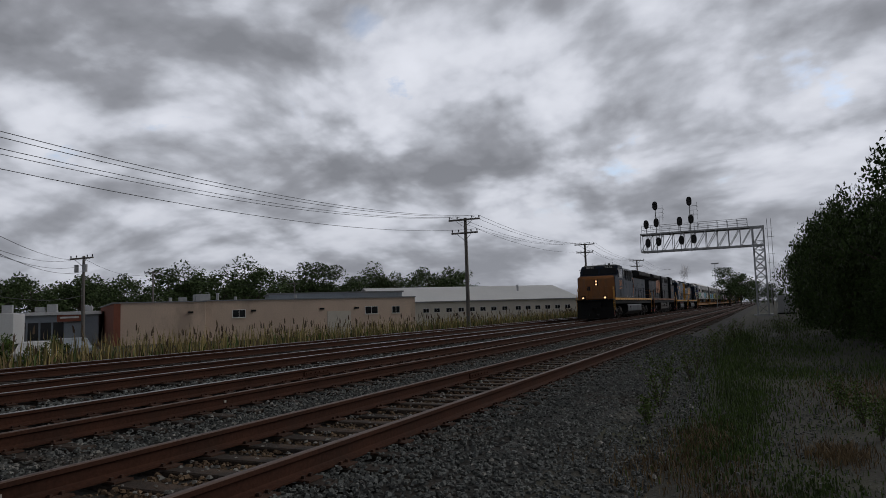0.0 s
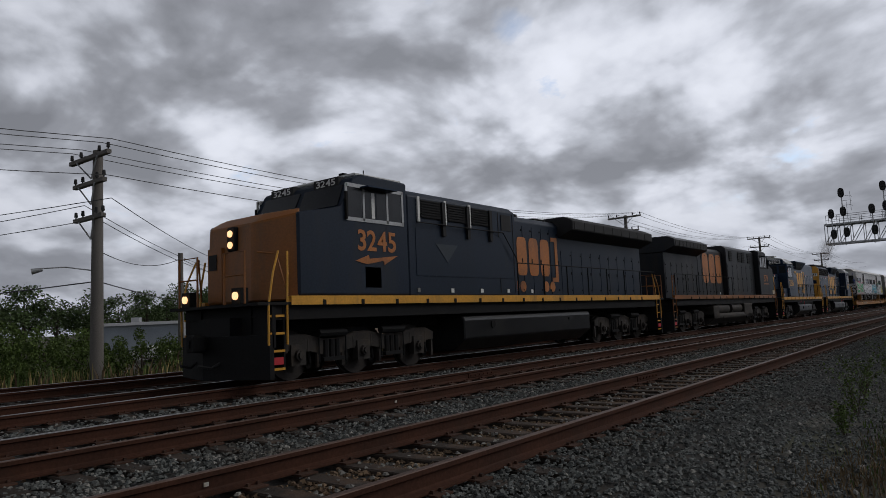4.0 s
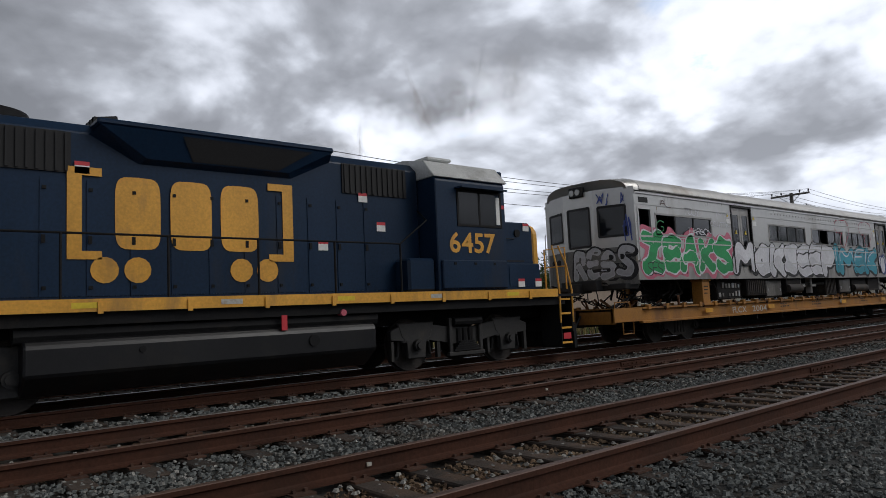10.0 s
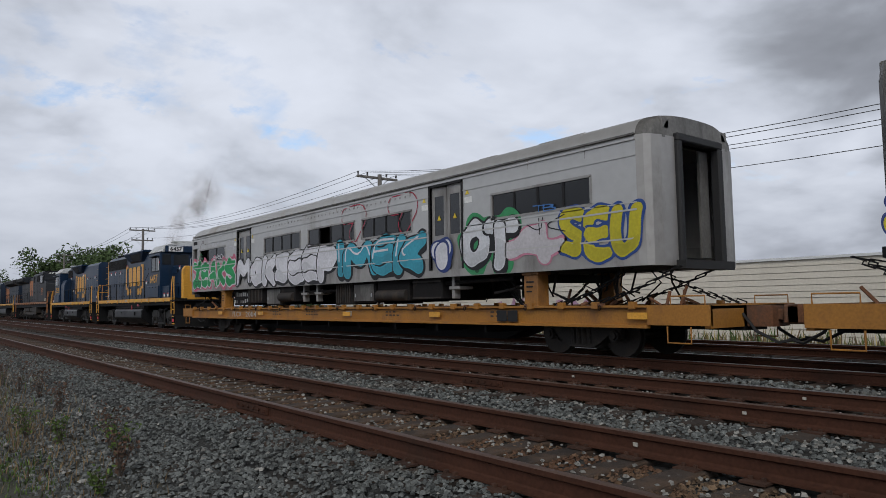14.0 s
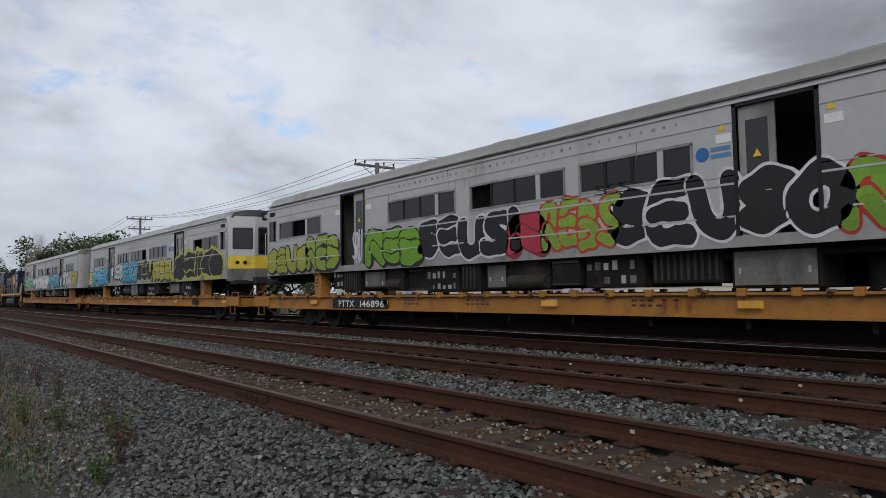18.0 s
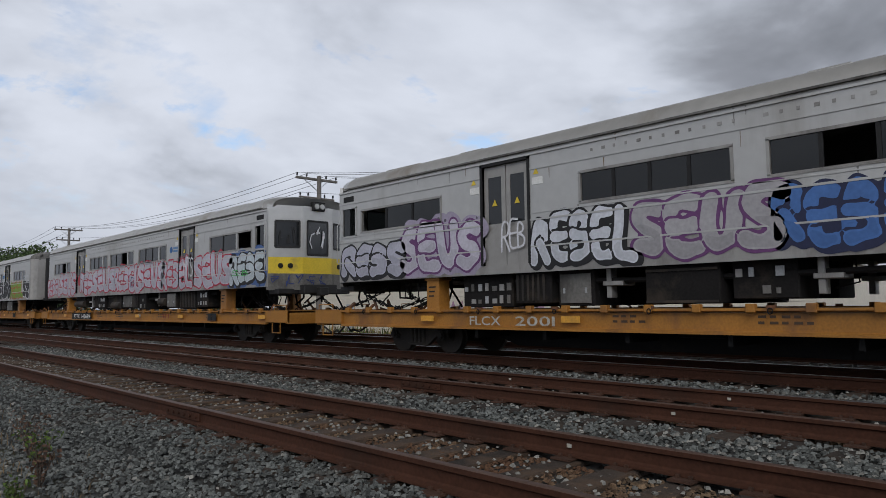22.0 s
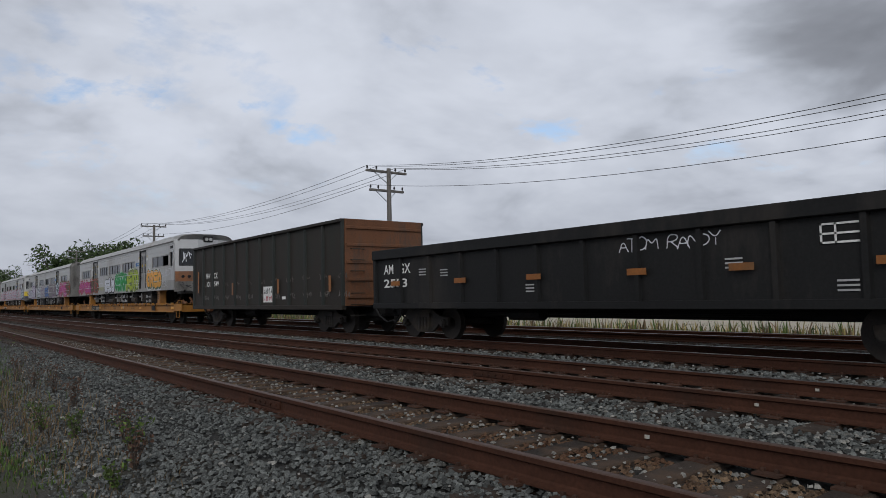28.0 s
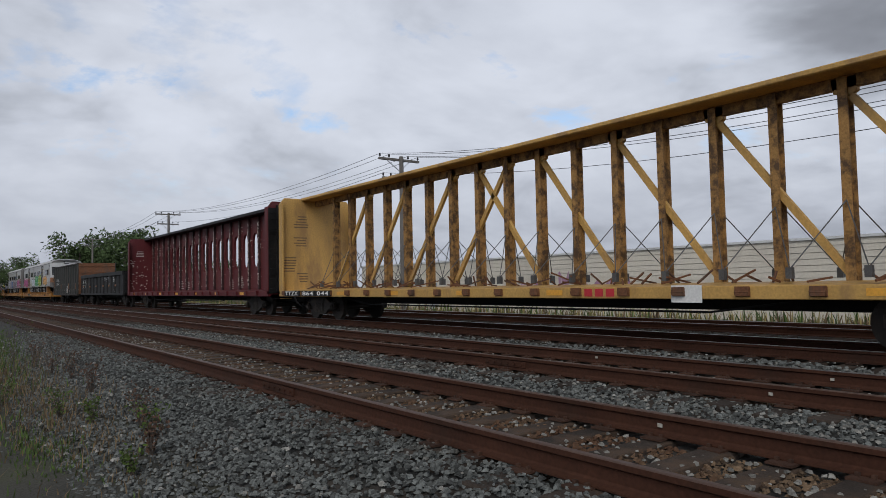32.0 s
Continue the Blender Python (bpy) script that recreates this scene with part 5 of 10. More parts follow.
    for s in (-1, 1):
        a = [bm.verts.new(p) for p in ((s * 0.94, b0 + 0.8, 3.62), (s * 0.94, b1 - 0.7, 3.62), (s * 0.94, b1, 4.0), (s * 0.94, b0, 4.0))]
        b = [bm.verts.new(p) for p in ((s * 1.06, b0 + 0.9, 3.7), (s * 1.06, b1 - 0.8, 3.7), (s * 1.22, b1 - 0.1, 4.12), (s * 1.22, b0 + 0.1, 4.12))]
        for i in range(4):
            j = (i + 1) % 4
            bm.faces.new((a[i], a[j], b[j], b[i]))
        bm.faces.new(b)
    part("air_intake_bulge", bm, P, v)
    part("bulge_top", boxes((-1.22, 1.22, b0 + 0.05, b1 - 0.05, 4.12, 4.22)), P, v, bevel=0.03)
    for s in (-1, 1):
        bm = bmesh.new()
        q = [bm.verts.new(p) for p in ((s * 1.075, b0 + 1.1, 3.72), (s * 1.075, b1 - 1.5, 3.72), (s * 1.225, b1 - 1.3, 4.08), (s * 1.225, b0 + 0.5, 4.08))]
        bm.faces.new(q)
        part("intake_screen", bm, "black", v)
    if fans:
        for y in (he - 0.95, he - 2.2, he - 3.45, b0 + 2.6):
            bm = bmesh.new()
            rod(bm, (0, y, 4.18), (0, y, 4.38), 0.62, 22)
            fan = part("cooling_fan", bm, "steel_dark", v, "round roof cooling fan", smooth=True)
            part("fan_guard", rods(((0, y, 4.38), (0, y, 4.4), 0.55, 22)), "black", fan)
        bm = bmesh.new()
        for xx in (-0.3, -0.1, 0.1, 0.3):
            rod(bm, (xx, he - 4.9, 4.42), (xx, he - 5.25, 4.42), 0.045, 8, 0.11)
        box(bm, -0.4, 0.4, he - 5.0, he - 4.9, 4.18, 4.45)
        part("air_horn", bm, "black", v)
        part("exhaust_stack", boxes((-0.25, 0.25, b0 - 0.75, b0 + 0.0, 4.18, 4.34)), "steel_dark", v)
    else:
        part("roof_hatch", boxes((-0.5, 0.5, 8.6, 9.6, 4.2, 4.3)), "steel_dark", v, bevel=0.02)
        for s in (-1, 1):
            bm = bmesh.new()
            prism(bm, [(s * 0.95, 1.54), (s * 1.44, 1.54), (s * 1.44, 2.9), (s * 1.3, 3.25), (s * 0.95, 3.35)], 4.86, 6.25, "y")
            part("blower_duct", bm, P, v, "bulging duct cover beside the cab", bevel=0.05)
    for s in (-1, 1):
        handrail(v, s, 1.44, 5.7 if fans else 6.4, he + 0.1, 1.46, 2.46, 1.5)
        bm = bmesh.new()
        path(bm, [(s * 1.44, 5.7, 2.46), (s * 1.4, 5.0, 2.95), (s * 1.0, 4.9, 3.2)], 0.016)
        part("grab_rail", bm, "steel_dark", v)
    for yy, d in ((0.98, 1), (Ln - 0.98, -1)):
        corner_steps(v, yy, d)
    for yy in (0.5, Ln - 0.5):
        end_rail(v, yy)
    for y, d in ((0, -1), (Ln, 1)):
        coupler(v, y, d)
        ye = y - d * 0.5
        bm = bmesh.new()
        prism(bm, [(-1.4, ye - d * 0.1), (0, ye + d * 0.2), (1.4, ye - d * 0.1), (1.4, ye - d * 0.2), (0, ye + d * 0.08), (-1.4, ye - d * 0.2)], 0.15, 0.7, "z")
        part("snow_plough", bm, "steel_dark", v)
        part("pilot_plate", boxes((-1.45, 1.45, min(ye - d * 0.25, ye - d * 0.3), max(ye - d * 0.25, ye - d * 0.3), 0.55, 1.4)), "steel_dark", v)
    fuel_tank(v, 6.3, 6.3 + (5.6 if fans else 4.6), 0.22, 1.0, "tankblack")
    part("air_tank", rods(((1.2, 6.2, 1.08), (1.2, 12.0, 1.08), 0.14, 10), ((-1.2, 6.2, 1.08), (-1.2, 12.0, 1.08), 0.14, 10)), "steel_dark", v)
    loco_truck(v, [2.55, 5.1], 0.5, turned, "truck_dark")
    loco_truck(v, [Ln - 5.1, Ln - 2.55], 0.5, turned, "truck_dark")
    part("emergency_handle", boxes((side * 1.43 - 0.01, side * 1.43 + 0.01, 8.1, 8.2, 0.95, 1.2)), "red", v)
    part("junction_box", rods(((side * 1.3, 7.0, 1.2), (side * 1.45, 7.0, 1.2), 0.06, 8)), paint(0.5, 0.1, 0.14), v)
    sign("road_number", number, v, side, 1.512, 3.25, 4.5, 2.32, 2.72, "yellow", 0.02, label="golden yellow road number")
    emblem(v, side, 0.975, 7.95 if not fans else 7.7, 11.3 if not fans else 11.3, 1.95, 3.5, "yellow")
    for k, (y, z) in enumerate(((6.1, 3.3), (5.7, 2.75), (7.0, 2.35), (1.55, 2.92), (1.75, 1.6), (2.3, 1.6), (he - 1.0, 3.1), (he - 2.0, 3.1), (he - 3.2, 3.1), (he - 4.7, 3.4), (he - 0.35, 1.75))):
        if not fans and 4 < k < 9 and k % 2:
            continue
        x = 1.42 if y < 2.8 and z < 2.2 else (0.975 if y > 2.8 else 0.935)
        nt = part("notice", boxes((side * x - 0.004, side * x + 0.004, y, y + 0.2, z, z + 0.18)), "white", v, "small white and red notice")
        part("notice_head", boxes((side * (x + 0.003) - 0.003, side * (x + 0.003) + 0.003, y, y + 0.2, z + 0.12, z + 0.18)), "red", nt)
    return v


ge_locomotive("road_locomotive", "dark blue six-axle diesel locomotive with orange nose and lit headlights", "blue_faded", "3245", 1, False, "orange_nose", 21.35, True, -1.25)
ge_locomotive("road_locomotive", "grimy dark six-axle diesel locomotive running cab last", "blue_dirty", "579", -1, True, "blue_dirty", 20.5, False, 20.1)
emd_locomotive("road_switcher", "dark blue and yellow four-axle locomotive with silver cab roof", "2230", 1, False, 16.4, 15.1, 40.6, False)
emd_locomotive("road_switcher", "dark blue and yellow four-axle locomotive with roof fans running cab last", "6457", -1, True, 17.1, 15.7, 57.0, True)


# ---- flatcars with old commuter railcars on stands ----
CAR_L, PITCH, FIRST = 23.65, 27.4, 76.0


def freight_truck(veh, yc, turned, r=0.42, base=0.83):
    tr = part("truck", boxes((-0.95, 0.95, yc - 0.18, yc + 0.18, 0.5, 0.72)), "steel_dark", veh)
    for s in (-1, 1):
        x = s * 0.98
        bm = bmesh.new()
        prism(bm, [(yc - base - 0.16, 0.36), (yc - base - 0.16, 0.56), (yc - base + 0.2, 0.6), (yc - 0.34, 0.78), (yc + 0.34, 0.78), (yc + base - 0.2, 0.6), (yc + base + 0.16, 0.56), (yc + base + 0.16, 0.36),
                   (yc + base - 0.16, 0.44), (yc + 0.44, 0.26), (yc + 0.3, 0.17), (yc - 0.3, 0.17), (yc - 0.44, 0.26), (yc - base + 0.16, 0.44)], x - 0.05, x + 0.05, "x")
        part("side_frame", bm, "truck", tr, bevel=0.012)
        bm = bmesh.new()
        for q in (-0.2, -0.07, 0.07, 0.2):
            rod(bm, (x + s * 0.05, yc + q, 0.24), (x + s * 0.05, yc + q, 0.56), 0.055, 8)
        box(bm, x - 0.09, x + 0.09, yc - 0.27, yc + 0.27, 0.56, 0.68)
        part("spring_nest", bm, "truck", tr)
        for q in (-base, base):
            bm = bmesh.new()
            bearing(bm, x - s * 0.02, yc + q, r, s)
            part("roller_bearing", bm, "truck", tr)
    for q in (-base, base):
        wheelset(veh, yc + q, r, turned)


def flatcar(k, mark, u):
    v = enter(thing("flatcar", "rust-stained ochre-yellow railway flatcar carrying an old railcar", "flatcar", "flatcars of the train"), u)
    Ln = PITCH
    a, b = 0.75, Ln - 0.75
    part("deck", boxes((-1.45, 1.45, a, b, 0.94, 0.99)), "flatdeck", v)
    for s in (-1, 1):
        bm = bmesh.new()
        prism(bm, [(s * 1.40, 0.60), (s * 1.52, 0.60), (s * 1.52, 0.64), (s * 1.44, 0.66), (s * 1.44, 0.95), (s * 1.52, 0.97), (s * 1.52, 1.01), (s * 1.40, 1.01)], a + 1.2, b - 1.2, "y")
        part("side_sill", bm, "flat", v)
        for y0, y1 in ((a, a + 1.2), (b - 1.2, b)):
            part("end_sill_side", boxes((s * 1.46 - 0.05, s * 1.46 + 0.05, y0, y1, 0.66, 1.01)), "flat", v)
        for i in range(28):
            y = a + 1.5 + i * (b - a - 3.0) / 27
            bm = bmesh.new()
            box(bm, *sorted((s * 1.44, s * 1.555)), y - 0.07, y + 0.07, 0.94, 1.075)
            part("stake_pocket", bm, "flat", v, bevel=0.01)
        for i in range(12):
            bm = bmesh.new()
            y = a + 2.2 + i * (b - a - 4.4) / 11
            box(bm, s * 1.50 - 0.02, s * 1.52 + 0.02, y - 0.06, y + 0.06, 1.0, 1.05)
            part("tie_down_lug", bm, "rust", v)
            bm = bmesh.new()
            path(bm, [(s * 1.56, y + 0.035 * math.cos(q), 0.965 + 0.045 * math.sin(q)) for q in [math.pi * i / 4 for i in range(9)]], 0.010, 5)
            part("tie_down_ring", bm, "steel_dark", v)
        for y in (a + 4.3, a + 8.2, a + 14.2, b - 7.5, b - 1.6):
            part("reflector_strip", boxes((s * 1.525 - 0.004, s * 1.525 + 0.004, y, y + 0.42, 0.76, 0.88)), "yellow", v, "bright yellow reflective strip")
        part("data_panel", boxes((s * 1.525 - 0.004, s * 1.525 + 0.004, b - 5.05, b - 4.75, 0.68, 0.92), (s * 1.525 - 0.004, s * 1.525 + 0.004, b - 4.72, b - 4.42, 0.68, 0.92)), "black", v)
        # bent end sills with footholds and grab irons
        for y, d in ((a, 1), (b, -1)):
            bm = bmesh.new()
            path(bm, [(s * 1.5, y + d * 0.35, 0.64), (s * 1.5, y + d * 0.35, 0.36), (s * 1.5, y + d * 0.8, 0.36), (s * 1.5, y + d * 0.8, 0.64)], 0.016)
            part("foot_iron", bm, "flat", v)
            bm = bmesh.new()
            path(bm, [(s * 1.46, y + d * 0.1, 1.0), (s * 1.46, y + d * 0.1, 1.16), (s * 1.46, y + d * 0.75, 1.16), (s * 1.46, y + d * 0.75, 1.0)], 0.014)
            part("grab_iron", bm, "flat", v)
    bm = bmesh.new()
    prism(bm, [(a, 0.94), (a, 0.55), (a + 5.2, 0.55), (a + 6.2, 0.22), (b - 6.0, 0.22), (b - 5.0, 0.55), (b, 0.55), (b, 0.94)], -0.4, 0.4, "x")
    part("centre_sill", bm, "steel_dark", v)
    for i in range(9):
        part("cross_bearer", boxes((-1.38, 1.38, 6.6 + i * 1.8, 6.68 + i * 1.8, 0.42, 0.94)), "steel_dark", v)
    for y, d in ((a, 1), (b, -1)):
        part("end_sill", boxes((-1.46, 1.46, min(y, y + d * 0.12), max(y, y + d * 0.12), 0.62, 1.01)), "flat", v)
        part("draft_box", boxes((-0.3, 0.3, min(y - d * 0.45, y), max(y - d * 0.45, y), 0.62, 0.98)), "rust", v)
    coupler(v, 0, -1, "rust")
    coupler(v, Ln, 1, "rust")
    for yc in (4.4, Ln - 3.85):
        freight_truck(v, yc, False)
    # stands under the railcar, and chains
    off = 1.9
    for y in (off + 3.45, off + CAR_L - 3.0):
        for s in (-1, 1):
            bm = bmesh.new()
            box(bm, s * 1.26 - 0.17, s * 1.26 + 0.17, y - 0.2, y + 0.2, 0.99, 1.72)
            box(bm, s * 1.26 - 0.24, s * 1.26 + 0.24, y - 0.28, y + 0.28, 0.99, 1.03)
            box(bm, s * 1.26 - 0.2, s * 1.26 + 0.2, y - 0.24, y + 0.24, 1.66, 1.73)
            stand = part("stand", bm, "flat", v, "yellow steel stand with scrawled notes", bevel=0.01)
            part("scrawl", boxes(*[(s * 1.435 - 0.004, s * 1.435 + 0.004, y - 0.12, y + 0.1 - 0.03 * i, 1.5 - i * 0.1, 1.53 - i * 0.1) for i in range(3)]), "black", stand)
        part("stand_beam", boxes((-1.2, 1.2, y - 0.12, y + 0.12, 1.5, 1.68)), "steel_dark", v)
    rng = random.Random(40 + k)
    for s in (-1, 1):
        for ya, yb in ((1.2, 3.0), (1.5, 4.1), (4.0, 5.3), (off + CAR_L - 1.6, off + CAR_L + 0.3), (off + CAR_L - 2.6, off + CAR_L - 0.4), (off + CAR_L - 4.4, off + CAR_L - 3.3)):
            bm = bmesh.new()
            p0, p1 = Vector((s * rng.uniform(0.8, 1.35), ya + rng.uniform(-0.3, 0.3), 1.02)), Vector((s * rng.uniform(0.7, 1.2), yb + rng.uniform(-0.3, 0.3), 1.7))
            if rng.random() < 0.5:
                p0.y, p1.y = p1.y, p0.y
            n = 12
            for i in range(n):
                q = p0.lerp(p1, (i + 0.5) / n) + Vector((0, 0, -0.10 * math.sin(math.pi * (i + 0.5) / n)))
                e = Vector((0.035, 0, 0.0)) if i % 2 else Vector((0, 0.02, 0.035))
                d = (p1 - p0) / n * 0.62
                path(bm, [q - d + e, q + d + e, q + d - e, q - d - e, q - d + e], 0.016, 4)
            part("lashing_chain", bm, "steel_dark", v, "rusty lashing chain")
        bm = bmesh.new()
        for i in range(16):
            y = rng.choice((rng.uniform(1.0, 4.6), rng.uniform(Ln - 5.2, Ln - 1.2), rng.uniform(1.0, Ln - 1.0)))
            x = s * rng.uniform(0.3, 1.3)
            rod(bm, (x, y, 1.0), (x + rng.uniform(-0.2, 0.2), y + rng.uniform(-0.35, 0.35), 1.0 + rng.uniform(0.05, 0.35)), rng.uniform(0.02, 0.05), 5)
        tagged(part("lashing_hardware", bm, "rust", v), kind="stuff")
    part("brake_gear", rods(((0.6, 8, 0.62), (0.6, 19, 0.62), 0.025), ((0.9, 11, 0.66), (0.9, 11.8, 0.66), 0.16, 10), ((-0.9, 15, 0.66), (-0.9, 16.2, 0.66), 0.2, 10)), "steel_dark", v)
    if mark:
        part("mark_panel", boxes((1.528 - 0.003, 1.528 + 0.001, off + 4.55, off + (7.45 if k in (2, 3) else 7.05), 0.64, 0.95)), "black", v) if k in (2, 3, 5) else None
        p, q = mark
        sign("reporting_mark", p, v, 1, 1.535, off + 4.7 + (0.22 if k in (2, 3) else 0), off + 5.55 + (0.22 if k in (2, 3) else 0), 0.69, 0.87, "white" if k in (2, 3) else "markwhite", 0.01)
        sign("reporting_mark", q, v, 1, 1.535, off + 5.95 + (0.15 if k in (2, 3) else 0), off + 6.9 + (0.4 if k in (2, 3) else 0), 0.69, 0.87, "white" if k in (2, 3) else "markwhite", 0.01)
    for ya, n in ((off + 8.1, 3), (off + 10.6, 4), (off + 15.2, 3), (off + 19.4, 3)):
        for row in range(2):
            part("stencil_bars", boxes(*[(1.443, 1.447, ya + i * 0.17, ya + 0.12 + i * 0.17 - 0.03 * ((i + row) % 2), 0.86 - row * 0.09, 0.90 - row * 0.09) for i in range(n + row)]), paint(0.06, 0.035, 0.02), v, "small worn dark stencilled bars")
    part("placard", boxes((1.443, 1.449, off + 13.1, off + 13.42, 0.76, 0.9)), "markwhite", v, "small pale placard")
    part("owner_bars", boxes(*[(1.53 - 0.003, 1.53 + 0.003, 17.8 + i * 0.24, 17.86 + i * 0.24, 0.74, 0.9) for i in range(3)], *[(1.53 - 0.003, 1.53 + 0.003, 17.74 + i * 0.24, 17.92 + i * 0.24, 0.87, 0.9) for i in range(2)]), paint(0.22, 0.035, 0.02), v, "dull red owner's mark as bars") if k in (2, 3) else None
    return v


STROKES = iter(range(10 ** 9))


def stroke(bm, surface, layer, pts, w):
    """A painted line of width w through the points pts, each dash a hair above the one before."""
    for (p0, q0), (p1, q1) in zip(pts, pts[1:]):
        at = surface(layer + 0.00022 * (next(STROKES) % 9))
        l = math.hypot(p1 - p0, q1 - q0) + 1e-6
        nx, nz = -(q1 - q0) / l * w / 2, (p1 - p0) / l * w / 2
        ex, ez = (p1 - p0) / l * w * 0.3, (q1 - q0) / l * w * 0.3
        bm.faces.new([bm.verts.new(at(p, q)) for p, q in ((p0 - nx - ex, q0 - nz - ez), (p1 - nx + ex, q1 - nz + ez), (p1 + nx + ex, q1 + nz + ez), (p0 + nx - ex, q0 + nz - ez))])


def scribble(veh, surface, n, a, b, z0, z1, line, seed):
    """Loose sprayed lines that cannot be read."""
    rg = random.Random(seed)
    bm = bmesh.new()
    pitch = (b - a) / n
    for i in range(n):
        c = a + (i + 0.5) * pitch
        stroke(bm, surface, 0.026, [(c + rg.uniform(-0.5, 0.5) * pitch, rg.uniform(z0, z1)) for _ in range(6)], 0.022 if z1 - z0 < 0.5 else 0.032)
    part("graffiti_tag", bm, paint(*line), veh, "thin sprayed scribble")


# letter skeletons of the sprayed pieces, in a unit box
BONES = {
    "A": [[(0, 0), (.5, 1), (1, 0)], [(.22, .35), (.78, .35)]],
    "B": [[(0, 0), (0, 1), (.85, .85), (.75, .58), (0, .52)], [(0, .52), (.95, .42), (.9, .08), (0, 0)]],
    "D": [[(0, 0), (0, 1), (.8, .85), (1, .45), (.7, .1), (0, 0)]],
    "E": [[(1, .95), (.1, 1), (0, .5), (.1, 0), (1, .05)], [(.05, .5), (.8, .52)]],
    "G": [[(1, .82), (.55, 1), (.05, .75), (.05, .25), (.5, 0), (1, .15), (1, .45), (.6, .45)]],
    "H": [[(0, 0), (0, 1)], [(1, 0), (1, 1)], [(0, .5), (1, .5)]],
    "I": [[(.5, 0), (.5, 1)]],
    "K": [[(0, 0), (0, 1)], [(1, 1), (.1, .45), (1, 0)]],
    "L": [[(.1, 1), (0, .05), (1, 0)]],
    "M": [[(0, 0), (.12, 1), (.5, .35), (.88, 1), (1, 0)]],
    "N": [[(0, 0), (.05, 1), (.95, 0), (1, 1)]],
    "O": [[(.5, 1), (.02, .75), (.02, .25), (.5, 0), (.98, .25), (.98, .75), (.5, 1)]],
    "P": [[(0, 0), (0, 1), (.9, .92), (.9, .5), (0, .42)]],
    "R": [[(0, 0), (0, 1), (.9, .92), (.85, .52), (0, .45)], [(.35, .45), (1, 0)]],
    "S": [[(1, .88), (.5, 1), (0, .78), (.3, .54), (.85, .42), (1, .18), (.5, 0), (0, .12)]],
    "T": [[(0, 1), (1, .95)], [(.5, .95), (.45, 0)]],
    "U": [[(0, 1), (.05, .2), (.5, 0), (.95, .2), (1, 1)]],
    "Z": [[(0, .95), (1, 1), (0, 0), (1, .05)]],
    "2": [[(0, .8), (.5, 1), (.95, .7), (0, 0), (1, .02)]],
    "4": [[(.7, 0), (.7, 1), (0, .35), (1, .35)]],
    "7": [[(0, .9), (1, 1), (.4, 0)]],
    "1": [[(.2, .8), (.5, 1), (.5, 0)]],
    "8": [[(.5, .5), (.1, .75), (.5, 1), (.9, .75), (.5, .5), (.05, .25), (.5, 0), (.95, .25), (.5, .5)]],
    "Y": [[(0, 1), (.5, .5), (1, 1)], [(.5, .5), (.45, 0)]],
    "!": [[(.5, 1), (.5, .42)], [(.5, .06), (.5, 0)]],
    "@": [[(.35, .55), (.65, .55)], [(.5, .5), (.5, .15)]],
}


def rounded(pts, times):
    """A polyline with its corners cut."""
    for _ in range(times):
        out = [pts[0]]
        for (a, b), (c, d) in zip(pts, pts[1:]):
            out += [(a * .75 + c * .25, b * .75 + d * .25), (a * .25 + c * .75, b * .25 + d * .75)]
        pts = out + [pts[-1]]
    return pts


def distance(X, Z, lines):
    """Distance of the grid's points from the nearest line."""
    best = np.full(X.shape, 9.0)
    for pts in lines:
        for (a, b), (c, d) in zip(pts, pts[1:]):
            l2 = (c - a) ** 2 + (d - b) ** 2 + 1e-9
            t = np.clip(((X - a) * (c - a) + (Z - b) * (d - b)) / l2, 0, 1)
            best = np.minimum(best, np.hypot(X - a - t * (c - a), Z - b - t * (d - b)))
    return best


def region(f, xs, zs):
    """The part of a grid where f is below nought, as flat polygons with straight-cut edges."""
    vs, fs = [], []
    def face(pts):
        fs.append(tuple(range(len(vs), len(vs) + len(pts))))
        vs.extend(pts)
    ins = f < 0
    four = np.stack([ins[:-1, :-1], ins[:-1, 1:], ins[1:, 1:], ins[1:, :-1]])
    full, edge = four.all(0), four.any(0) & ~four.all(0)
    for j in range(full.shape[0]):
        row = np.flatnonzero(np.diff(np.concatenate(([0], full[j].astype(int), [0]))))
        for a, b in zip(row[::2], row[1::2]):
            face([(xs[a], zs[j]), (xs[b], zs[j]), (xs[b], zs[j + 1]), (xs[a], zs[j + 1])])
    for j, i in zip(*np.nonzero(edge)):
        c = [(xs[i], zs[j], f[j, i]), (xs[i + 1], zs[j], f[j, i + 1]), (xs[i + 1], zs[j + 1], f[j + 1, i + 1]), (xs[i], zs[j + 1], f[j + 1, i])]
        pts = []
        for p, q in zip(c, c[1:] + c[:1]):
            if p[2] < 0:
                pts.append(p[:2])
            if (p[2] < 0) != (q[2] < 0):
                t = p[2] / (p[2] - q[2])
                pts.append((p[0] + t * (q[0] - p[0]), p[1] + t * (q[1] - p[1])))
        if len(pts) > 2:
            face(pts)
    return vs, fs


